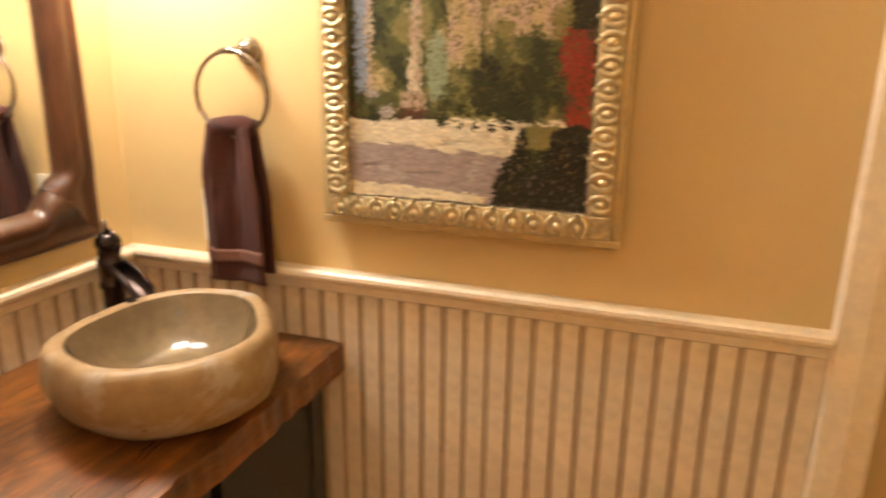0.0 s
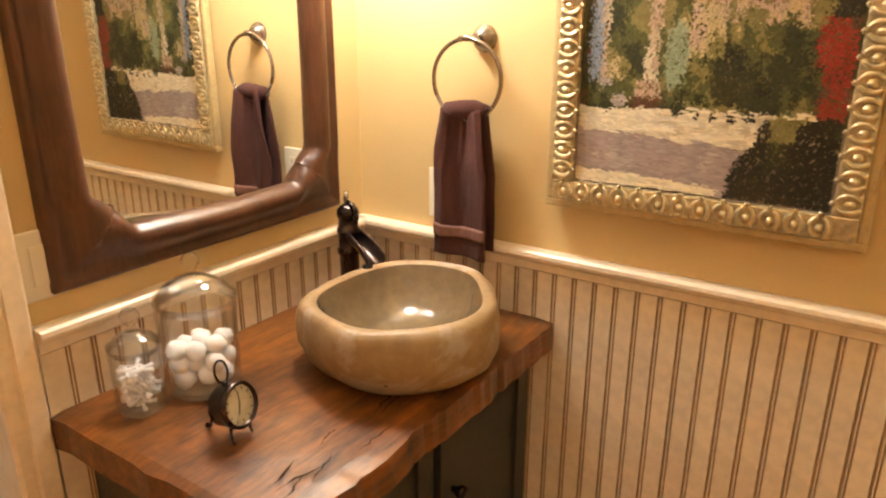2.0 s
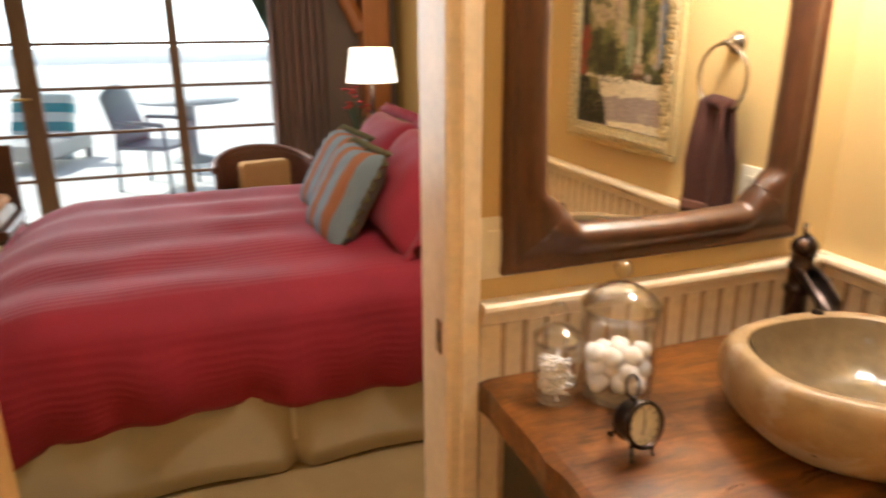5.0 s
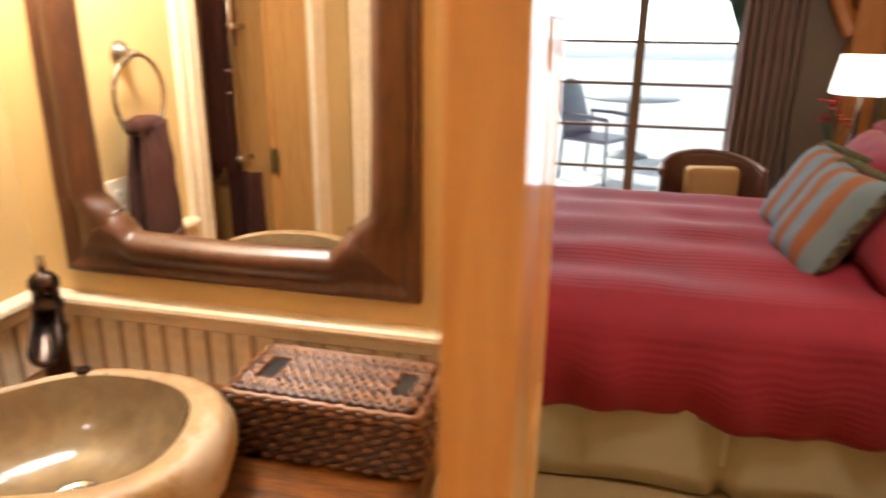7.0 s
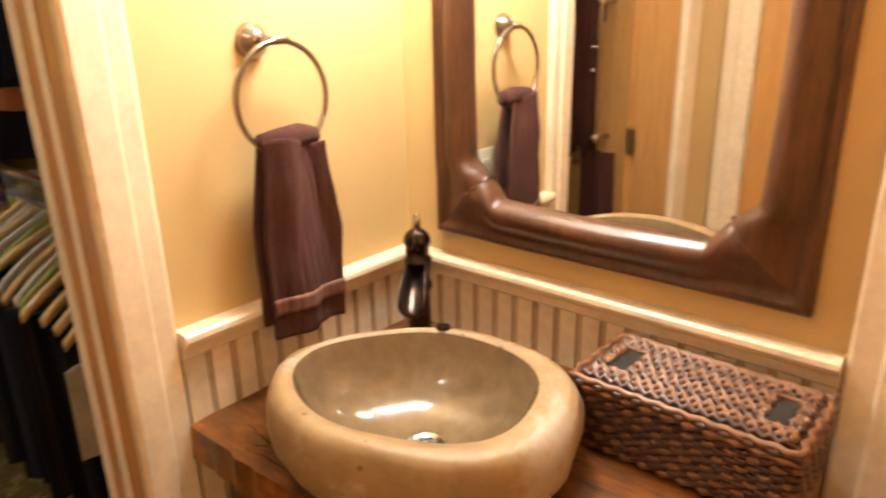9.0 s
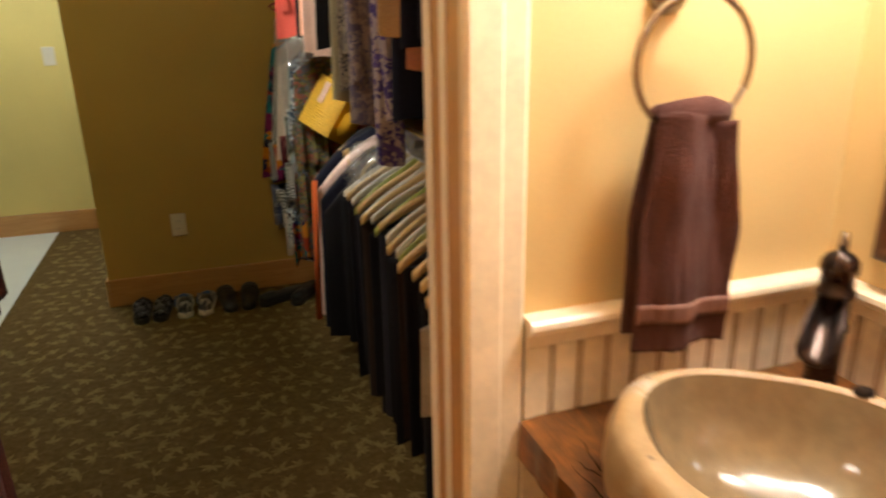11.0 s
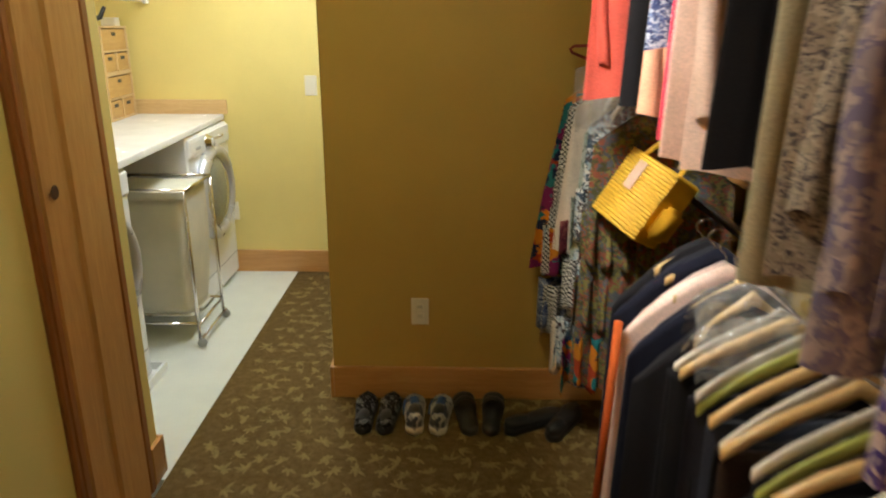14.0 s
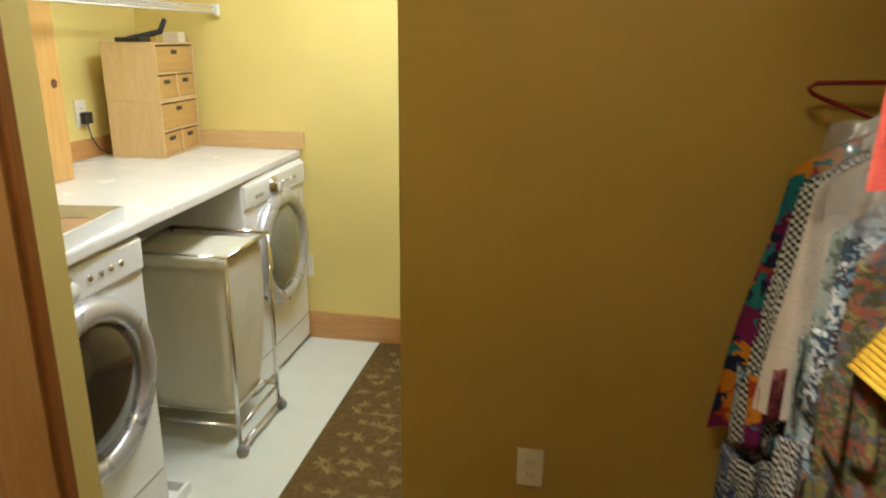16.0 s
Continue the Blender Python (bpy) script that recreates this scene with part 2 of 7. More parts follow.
WICKER_L = plain("tan_wicker", (0.22, 0.105, 0.052), 0.36, var=0.4, scale=60, rel=0.4, rand=0.4)
TILE = plain("pale_vinyl_floor", (0.66, 0.67, 0.58), 0.35, var=0.05, scale=6, rel=0.05)
BEDROOM_CARPET = plain("tan_carpet", (0.42, 0.29, 0.14), 0.95, var=0.1, fine=300, rel=0.9, dist=0.005)
WHITE_ENAMEL = plain("white_enamel", (0.80, 0.80, 0.77), 0.22, var=0.02, rel=0, coat=0.3)
STEEL = plain("satin_steel_ring", (0.56, 0.56, 0.58), 0.28, 0.55, var=0.06, rel=0)
DARKGLASS = plain("dark_door_glass", (0.03, 0.02, 0.016), 0.05, var=0.5, scale=5, rel=0, coat=0.6)
CANVAS = plain("cream_canvas", (0.66, 0.62, 0.48), 0.85, var=0.06, scale=8, fine=260, rel=0.5)
LAMINATE = plain("white_laminate", (0.80, 0.80, 0.76), 0.25, var=0.02, rel=0)
BLACK = plain("black_plastic", (0.02, 0.02, 0.02), 0.45, var=0.2)


# ---- builders ----
def mesh_ob(name, bm, mat, smooth=False):
    me = bpy.data.meshes.new(name)
    bm.to_mesh(me)
    bm.free()
    for m in mat if isinstance(mat, (list, tuple)) else [mat]:
        me.materials.append(m)
    if smooth:
        me.polygons.foreach_set("use_smooth", [True] * len(me.polygons))
    return new(name, me)


def part(name, bm, material, parent, label="", smooth=False):
    o = mesh_ob(name, bm, material, smooth)
    o.parent = parent
    return tagged(o, label)


def thing(name, label, category, m=None, group="", kind=""):
    o = new(name)
    o.empty_display_size = 0.05
    if m is not None:
        o.matrix_world = m
    return tagged(o, label, category, group, kind)


def box(bm, x0, x1, y0, y1, z0, z1, mi=0, m=None):
    vs = [bm.verts.new((x, y, z)) for x in (x0, x1) for y in (y0, y1) for z in (z0, z1)]
    if m is not None:
        for v in vs:
            v.co = m @ v.co
    for q in ((0, 1, 3, 2), (4, 6, 7, 5), (0, 4, 5, 1), (2, 3, 7, 6), (0, 2, 6, 4), (1, 5, 7, 3)):
        f = bm.faces.new([vs[i] for i in q])
        f.material_index = mi
    return vs


def bx(*a, bev=0.0, seg=2, m=None):
    bm = bmesh.new()
    box(bm, *a, m=m)
    bmesh.ops.recalc_face_normals(bm, faces=bm.faces)
    if bev:
        bmesh.ops.bevel(bm, geom=bm.edges[:], offset=bev, segments=seg, profile=0.5, affect="EDGES")
    return bm


def boxes(rows):
    bm = bmesh.new()
    for r in rows:
        box(bm, *r)
    bmesh.ops.recalc_face_normals(bm, faces=bm.faces)
    return bm


def lathe(profile, n=32, bm=None, m=None, squash=(1, 1)):
    """Rings of (radius, z) round the z axis; closed at ends where the radius is 0."""
    bm = bm or bmesh.new()
    rings = []
    for r, z in profile:
        if r < 1e-6:
            rings.append([bm.verts.new((0, 0, z))])
        else:
            rings.append([bm.verts.new((r * squash[0] * math.cos(2 * math.pi * i / n), r * squash[1] * math.sin(2 * math.pi * i / n), z)) for i in range(n)])
    if m is not None:
        for ring in rings:
            for v in ring:
                v.co = m @ v.co
    for a, b in zip(rings, rings[1:]):
        for i in range(n):
            j = (i + 1) % n
            if len(a) == 1 and len(b) == 1:
                continue
            if len(a) == 1:
                bm.faces.new((a[0], b[i], b[j]))
            elif len(b) == 1:
                bm.faces.new((a[i], b[0], a[j]))
            else:
                bm.faces.new((a[i], b[i], b[j], a[j]))
    return bm


def tube(points, r, n=10, bm=None, closed=False):
    """A round bar through points; r a number or one for each point."""
    bm = bm or bmesh.new()
    pts = [Vector(p) for p in points]
    rs = r if isinstance(r, (list, tuple)) else [r] * len(pts)
    rings, up = [], None
    for i, p in enumerate(pts):
        a = pts[i - 1] if (i or closed) else p
        b = pts[(i + 1) % len(pts)] if (i < len(pts) - 1 or closed) else p
        d = (b - a).normalized()
        if up is None:
            up = d.orthogonal().normalized()
        up = (up - d * up.dot(d)).normalized()
        side = d.cross(up)
        rings.append([bm.verts.new(p + rs[i] * (math.cos(2 * math.pi * k / n) * up + math.sin(2 * math.pi * k / n) * side)) for k in range(n)])
    pairs = list(zip(rings, rings[1:])) + ([(rings[-1], rings[0])] if closed else [])
    for a, b in pairs:
        for k in range(n):
            bm.faces.new((a[k], a[(k + 1) % n], b[(k + 1) % n], b[k]))
    if not closed:
        bm.faces.new(rings[0][::-1])
        bm.faces.new(rings[-1])
    return bm


def grid_sheet(fn, nu, nv, thick=0.0, bm=None):
    """A sheet from fn(u, v) -> point, made thick along its normals."""
    bm = bm or bmesh.new()
    g = [[bm.verts.new(fn(i / nu, j / nv)) for j in range(nv + 1)] for i in range(nu + 1)]
    faces = [bm.faces.new((g[i][j], g[i + 1][j], g[i + 1][j + 1], g[i][j + 1])) for i in range(nu) for j in range(nv)]
    if thick:
        bmesh.ops.recalc_face_normals(bm, faces=faces)
        bmesh.ops.solidify(bm, geom=faces, thickness=thick)
    return bm


def tidy(bm, bev=0.0, seg=2):
    bmesh.ops.recalc_face_normals(bm, faces=bm.faces)
    if bev:
        bmesh.ops.bevel(bm, geom=[e for e in bm.edges if len(e.link_faces) == 2 and e.calc_face_angle(0) > 0.5], offset=bev, segments=seg, affect="EDGES")
    return bm


def structure(name, bm, mat, label, category):
    return tagged(mesh_ob(name, bm, mat), label, category, kind="structure")


# ---- structure ----
H = 2.45
WX, NY, SY, EX = -1.35, 1.12, -1.455, 0.42
D1A, D1B = -0.535, 0.223        # bedroom doorway
C0, C1 = -0.722, 0.00           # closet doorway
PY = -4.295                     # closet's end wall
FY = -5.86                      # far laundry wall
LX = 0.675                      # closet's wall beside the laundry
DH = 2.06
structure("wall_west", boxes([(-1.47, WX, NY, NY + 0.12, 0, H), (-1.47, WX, D1B + 0.02, NY, 0, H), (-1.47, WX, SY - 0.12, D1A - 0.02, 0, H), (-1.47, WX, D1A - 0.02, D1B + 0.02, DH + 0.02, H)]), GOLD, "golden painted bathroom wall with a doorway to the bedroom", "wall")
structure("wall_north", boxes([(WX, 0.11, NY, NY + 0.12, 0, H), (0.11, EX, NY, NY + 0.12, DH, H), (0.11, EX, NY + 0.08, NY + 0.12, 0, DH), (EX, EX + 0.12, NY, NY + 0.12, 0, H)]), GOLD, "golden painted bathroom wall with a picture", "wall")
structure("wall_south", boxes([(WX, C0 - 0.02, SY - 0.12, SY, 0, H), (C1 + 0.02, LX + 0.13, SY - 0.12, SY, 0, H), (C0 - 0.02, C1 + 0.02, SY - 0.12, SY, DH + 0.02, H)]), GOLD, "golden painted wall with a doorway to the closet", "wall")
structure("wall_east", boxes([(EX, EX + 0.12, SY, NY, 0, H)]), GOLD, "golden painted bathroom wall", "wall")
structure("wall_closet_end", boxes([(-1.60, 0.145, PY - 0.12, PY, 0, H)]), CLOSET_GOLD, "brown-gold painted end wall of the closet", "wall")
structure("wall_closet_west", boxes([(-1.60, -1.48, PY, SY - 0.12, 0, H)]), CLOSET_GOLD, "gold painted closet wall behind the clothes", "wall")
structure("wall_closet_east", boxes([(LX, LX + 0.13, -3.745, SY - 0.12, 0, H)]), YELLOW, "yellow painted wall between closet and laundry", "wall")
structure("wall_laundry_far", boxes([(-1.6, 2.2, FY - 0.12, FY, 0, H)]), YELLOW, "yellow painted laundry wall", "wall")
structure("wall_laundry_east", boxes([(1.86, 1.98, FY, -3.68, 0, H)]), YELLOW, "yellow painted laundry wall behind the counter", "wall")
structure("wall_laundry_near", boxes([(LX + 0.13, 1.86, -3.80, -3.68, 0, H)]), YELLOW, "yellow painted laundry side wall", "wall")
structure("wall_passage", boxes([(-1.6, -1.48, FY, PY - 0.12, 0, H)]), YELLOW, "yellow painted passage wall", "wall")
structure("ceiling", boxes([(-1.47, EX + 0.12, SY - 0.12, NY + 0.12, H, H + 0.1), (-1.6, 2.2, FY - 0.12, SY - 0.12, H, H + 0.1)]), CEIL, "plain painted ceiling", "ceiling")
structure("floor_bathroom", boxes([(-1.47, EX + 0.12, SY - 0.06, NY + 0.12, -0.1, 0)]), PINE_Y, "wood bathroom floor", "floor")


def carpet_mat():
    """Brown cut pile: tufts, slow shading, worn darker lanes."""
    m, t, b = base_mat("brown_pile_carpet", 0.97)
    v = coords(t)
    tuft = noise_tex(t, v, 240, 3)
    col = ramp(t, tuft, [(0.3, (0.080, 0.047, 0.014)), (0.7, (0.165, 0.103, 0.035))])
    col = mixc(t, ramp(t, noise_tex(t, v, 34, 4), [(0.42, (0, 0, 0)), (0.66, (0.75, 0.75, 0.75))]), col, (0.19, 0.125, 0.045))
    col = mixc(t, ramp(t, noise_tex(t, v, 3.0), [(0.4, (0, 0, 0)), (0.8, (0.5, 0.5, 0.5))]), col, (0.085, 0.05, 0.016))
    link(t, col, b.inputs["Base Color"])
    bump(t, b, tuft, 0.9, 0.004)
    return m


CARPET = carpet_mat()
closet_floor = structure("floor_closet", boxes([(-1.6, LX - 0.03, FY - 0.1, SY - 0.06, -0.1, 0)]), CARPET, "brown carpet with scattered pale leaf sprigs", "carpet")
SPRIG = plain("pale_leaf_pile", (0.24, 0.172, 0.066), 0.97, var=0.3, scale=30, fine=240, rel=0.9, dist=0.004)


def sprig_pattern():
    """Leaf sprigs tufted into the pile: a bent stem with paired pointed leaves."""
    rs = random.Random(5)
    bm = bmesh.new()

    def leaf(x, y, a, L, B):
        zl = 0.0010 + rs.uniform(0, 0.0008)
        c, sn = math.cos(a), math.sin(a)
        vs = []
        for u, v in ((0, -0.12), (0.3, -0.9), (0.62, -0.8), (1, 0), (0.66, 0.75), (0.3, 0.85), (0, 0.12)):
            vs.append(bm.verts.new((x + c * u * L - sn * v * B, y + sn * u * L + c * v * B, zl)))
        bm.faces.new(vs)

    step = 0.086
    nx, ny = int((LX + 1.55) / step), int((SY - FY) / step)
    for i in range(nx):
        for j in range(ny):
            x, y = -1.5 + (i + 0.5 * (j % 2)) * step + rs.uniform(-0.02, 0.02), FY + (j + 0.5) * step + rs.uniform(-0.02, 0.02)
            if x > LX - 0.10 or y > SY - 0.18 or y < FY + 0.10:
                continue
            a = rs.uniform(0, 6.28)
            leaf(x - 0.034 * math.cos(a), y - 0.034 * math.sin(a), a, 0.036, 0.0020)
            for k in range(rs.randint(3, 6)):
                leaf(x, y, a + (k - 2.3) * 0.72 + rs.uniform(-0.2, 0.2), rs.uniform(0.026, 0.055), rs.uniform(0.0055, 0.0095))
    bmesh.ops.recalc_face_normals(bm, faces=bm.faces)
    return bm


sprigs = part("leaf_sprigs", sprig_pattern(), SPRIG, closet_floor, "pale leaf sprigs in the pile")
sprigs["kind"] = "stuff"
structure("floor_laundry", boxes([(LX - 0.03, 2.0, FY - 0.1, -3.7, -0.1, 0.002)]), TILE, "pale grey-green vinyl laundry floor", "floor")


def casing_bm(w, h, d=0.02):
    """An upright casing board with eased edges and a shallow step; stands at x 0..w, y 0..d."""
    pts = [(0, 0), (0, d * 0.7), (0.006, d), (w * 0.55, d), (w * 0.6, d * 0.75), (w - 0.006, d * 0.75), (w, d * 0.5), (w, 0)]
    bm = bmesh.new()
    lo = [bm.verts.new((x, y, 0)) for x, y in pts]
    hi = [bm.verts.new((x, y, h)) for x, y in pts]
    n = len(pts)
    for i in range(n):
        bm.faces.new((lo[i], lo[(i + 1) % n], hi[(i + 1) % n], hi[i]))
    bm.faces.new(lo[::-1])
    bm.faces.new(hi)
    bmesh.ops.recalc_face_normals(bm, faces=bm.faces)
    return bm


def trim_board(m, w, h, mat, label, d=0.022):
    o = structure("trim", casing_bm(w, h, d), mat, label, "door casing")
    o.matrix_world = m
    return o


# bedroom doorway: casings on the bathroom side, jambs through the wall
trim_board(pose(WX, D1B + 0.064, 0, 0, 0, -90), 0.064, DH + 0.07, CREAM, "glazed cream door casing beside the vanity")
trim_board(pose(WX, D1A, 0, 0, 0, -90), 0.10, DH + 0.07, CREAM, "glazed cream door casing beside the vanity")
structure("jamb_bedroom_north", bx(-1.475, WX + 0.003, D1B, D1B + 0.019, 0, DH, bev=0.002), CREAM, "cream painted door jamb", "door jamb")
structure("jamb_bedroom_south", bx(-1.475, WX + 0.003, D1A - 0.019, D1A, 0, DH, bev=0.002), CREAM, "cream painted door jamb", "door jamb")
structure("jamb_bedroom_head", bx(-1.475, WX + 0.003, D1A, D1B, DH, DH + 0.019, bev=0.002), CREAM, "cream painted door head", "door jamb")
# closet doorway
trim_board(pose(C0, SY, 0, 0, 0, 0) @ Matrix.Diagonal((-1, 1, 1, 1)), 0.088, DH + 0.07, CREAM, "glazed cream closet door casing")
trim_board(pose(C1, SY, 0), 0.14, DH + 0.07, CREAM, "glazed cream closet door casing")
structure("jamb_closet_west", bx(C0 - 0.019, C0, SY - 0.14, SY + 0.003, 0, DH, bev=0.002), PINE, "varnished pine closet door jamb", "door jamb")
# Two thin pale strips standing proud of the pine jamb.
structure("jamb_strip_inner", bx(C0 + 0.0005, C0 + 0.005, SY - 0.130, SY - 0.104, 0, DH, bev=0.0015), STRIP_WHITE, "pale strip along the closet jamb", "door stop")
structure("jamb_strip_outer", bx(C0 + 0.0005, C0 + 0.005, SY - 0.062, SY - 0.042, 0, DH, bev=0.0015), STRIP_WHITE, "pale strip along the closet jamb", "door stop")
structure("jamb_closet_east", bx(C1, C1 + 0.019, SY - 0.14, SY + 0.003, 0, DH, bev=0.002), PINE, "varnished pine closet door jamb", "door jamb")
structure("jamb_closet_head", bx(C0, C1, SY - 0.14, SY + 0.003, DH, DH + 0.019, bev=0.002), PINE_X, "varnished pine door head", "door jamb")
# door beside the picture, at the edge of view
trim_board(pose(0.10, NY, 0, 0, 0, 180) @ Matrix.Diagonal((-1, 1, 1, 1)), 0.09, DH + 0.07, CREAM, "glazed cream door casing beside the picture")
# east wall door, seen in the mirror
trim_board(pose(EX, SY + 0.13, 0, 0, 0, 90) @ Matrix.Diagonal((-1, 1, 1, 1)), 0.12, DH + 0.07, CREAM, "glazed cream door casing")
trim_board(pose(EX, SY + 0.13 + 0.76, 0, 0, 0, 90), 0.10, DH + 0.07, CREAM, "glazed cream door casing")


# ---- doors ----
def panel_door(name, w, h, label, m, panels, thick=0.038, mat=None):
    """Leaf along +x from its hinge, thickness about y."""
    d = thing(name, label, "door", m)
    t = thick / 2
    mat = mat or PINE
    stile, cols, rows = 0.115, panels[0], panels[1]
    part("stile", bx(0, stile, -t, t, 0, h, bev=0.003), mat, d)
    part("stile", bx(w - stile, w, -t, t, 0, h, bev=0.003), mat, d)
    for a, b in ((0, 0.2),) + tuple((z - 0.06, z + 0.06) for z in rows) + ((h - 0.12, h),):
        part("rail", bx(stile, w - stile, -t + 0.0005, t - 0.0005, a, b, bev=0.003), PINE_X if mat is PINE else mat, d)
    edges = [0.2] + [v for z in rows for v in (z - 0.06, z + 0.06)] + [h - 0.12]
    for a, b in zip(edges[::2], edges[1::2]):
        if cols == 2:
            part("mullion", bx(w / 2 - 0.05, w / 2 + 0.05, -t + 0.001, t - 0.001, a, b, bev=0.003), mat, d)
        for c in range(cols):
            x0 = stile if c == 0 else w / 2 + 0.05
            x1 = (w / 2 - 0.05 if c == 0 else w - stile) if cols == 2 else w - stile
            bm = bmesh.new()
            box(bm, x0, x1, -t + 0.013, t - 0.013, a, b)
            for s in (-1, 1):
                q0 = [(x0 + 0.012, a + 0.012), (x1 - 0.012, a + 0.012), (x1 - 0.012, b - 0.012), (x0 + 0.012, b - 0.012)]
                q1 = [(x0 + 0.045, a + 0.045), (x1 - 0.045, a + 0.045), (x1 - 0.045, b - 0.045), (x0 + 0.045, b - 0.045)]
                v0 = [bm.verts.new((x, s * (t - 0.0131), z)) for x, z in q0]
                v1 = [bm.verts.new((x, s * (t - 0.003), z)) for x, z in q1]
                for i in range(4):
                    bm.faces.new((v0[i], v0[(i + 1) % 4], v1[(i + 1) % 4], v1[i]))
                bm.faces.new(v1)
            bmesh.ops.recalc_face_normals(bm, faces=bm.faces)
            part("panel", bm, mat, d)
    return d


def hinge(parent, x, y, z, turn=0.0):
    bm = boxes([(-0.002, 0.002, 0, 0.035, -0.045, 0.045)])
    lathe([(0, -0.048), (0.006, -0.047), (0.006, 0.047), (0, 0.048)], 10, bm)
    o = part("hinge", tidy(bm), BRASS, parent, "aged brass hinge")
    o.matrix_local = pose(x, y, z, 0, 0, turn)


leaf = panel_door("door_1", 0.735, 2.03, "varnished pine panel door standing open into the bathroom", pose(WX + 0.03, D1A + 0.041, 0.012, 0, 0, 2.5), (2, [0.93, 1.55]))
for z in (0.25, 0.985, 1.8):
    hinge(leaf, 0.0, -0.02, z, 90)
part("knob", lathe([(0, 0.062), (0.016, 0.060), (0.026, 0.048), (0.024, 0.036), (0.012, 0.028), (0.011, 0.012), (0.03, 0.010), (0.03, 0.002)], 24, m=pose(0.68, -0.019, 0.93, 90, 0, 0)), BRONZE, leaf, "dark bronze door knob", True)
closet_leaf = panel_door("door_2", 0.75, 2.03, "varnished pine closet door standing open with a chrome rack", pose(C1 - 0.004, SY - 0.145, 0.012, 0, 0, -73), (2, [0.93, 1.55]))
RACK_POSE = pose(C1 - 0.004, SY - 0.145, 0.012, 0, 0, -80)
for z in (0.25, 0.985, 1.8):
    hinge(closet_leaf, 0.0, -0.02, z, 90)
    plate = part("hinge_plate", bx(-0.0025, 0.0, -0.017, 0.017, z - 0.048, z + 0.048, bev=0.001), BRASS, closet_leaf, "aged brass hinge plate on the door edge")
    for dz in (-0.032, 0.0, 0.032):
        part("screw", lathe([(0, 0.001), (0.004, 0.0008), (0.0045, 0)], 10, m=pose(-0.0025, 0.006 * (1 if dz else -1), z + dz, 0, -90, 0)), BRONZE, plate)
panel_door("door_3", 0.75, 2.03, "closed varnished pine panel door", pose(EX - 0.012, SY + 0.135, 0.012, 0, 0, 90), (2, [0.93, 1.55]))


# ---- bathroom: wainscot ----
def plank_mesh(w, h, d=0.012):
    pts = [(0, 0), (0, d - 0.004), (0.0018, d), (w - 0.0095, d), (w - 0.0075, d - 0.0035), (w - 0.006, d - 0.0003), (w - 0.0035, d - 0.0003), (w - 0.002, d - 0.0035), (w - 0.0005, d - 0.004), (w - 0.0005, 0)]
    bm = bmesh.new()
    lo = [bm.verts.new((x, y, 0)) for x, y in pts]
    hi = [bm.verts.new((x, y, h)) for x, y in pts]
    n = len(pts)
    for i in range(n):
        f = bm.faces.new((lo[i], lo[(i + 1) % n], hi[(i + 1) % n], hi[i]))
        f.material_index = 1 if i in (1, 3, 4, 5, 6, 7) and i not in (5,) else 0
    bm.faces.new(hi)
    bmesh.ops.recalc_face_normals(bm, faces=bm.faces)
    me = bpy.data.meshes.new("plank")
    bm.to_mesh(me)
    bm.free()
    me.materials.append(CREAM_PLANK)
    me.materials.append(GROOVE)
    return me


RAIL_Z = 1.0
PLANK = plank_mesh(0.0455, RAIL_Z - 0.045)


def rail_bm(length, d=0.036):
    """Chair rail: flat nosed top over a cove, along x, standing out to +y."""
    pts = [(0, 0.032), (d - 0.006, 0.032), (d - 0.001, 0.028), (d, 0.020), (d - 0.004, 0.012), (d - 0.014, 0.006), (d - 0.017, -0.012), (0.012, -0.016), (0, -0.016)]
    bm = bmesh.new()
    a = [bm.verts.new((0, y, z)) for y, z in pts]
    b = [bm.verts.new((length, y, z)) for y, z in pts]
    n = len(pts)
    for i in range(n):
        bm.faces.new((a[i], a[(i + 1) % n], b[(i + 1) % n], b[i]))
    bm.faces.new(a[::-1])
    bm.faces.new(b)
    bmesh.ops.recalc_face_normals(bm, faces=bm.faces)
    return bm


def wainscot(name, m, length):
    """m: the start of the run on the wall, +x along it, +y into the room."""
    back = structure(name, boxes([(0, length, 0, 0.004, 0, RAIL_Z - 0.045)]), GROOVE, "cream glazed beadboard wainscot with dark joints", "wainscot")
    back.matrix_world = m
    n = int(length / 0.0455)
    for i in range(n):
        p = new("plank", PLANK)
        p.parent = back
        p.matrix_local = pose(i * 0.0455, 0.004, 0)
    rest = length - n * 0.0455
    if rest > 0.004:
        part("plank", boxes([(n * 0.0455, length, 0.004, 0.016, 0, RAIL_Z - 0.045)]), CREAM_PLANK, back)
    r = structure("chair_rail", rail_bm(length), CREAM, "cream painted chair rail with a nosed top", "chair rail")
    r.matrix_world = m @ pose(0, 0, RAIL_Z - 0.03)
    return back


wainscot("wainscot_north", pose(0.10, NY, 0, 0, 0, 180), 0.10 - WX)
wainscot("wainscot_west_1", pose(WX, NY - 0.0165, 0, 0, 0, -90), NY - 0.0165 - D1B - 0.066)
wainscot("wainscot_west_2", pose(WX, D1A - 0.102, 0, 0, 0, -90), D1A - 0.102 - SY - 0.0165)
wainscot("wainscot_south", pose(C0 - 0.09, SY, 0, 0, 0, 0) @ pose(WX - C0 + 0.09, 0, 0), C0 - 0.09 - WX)


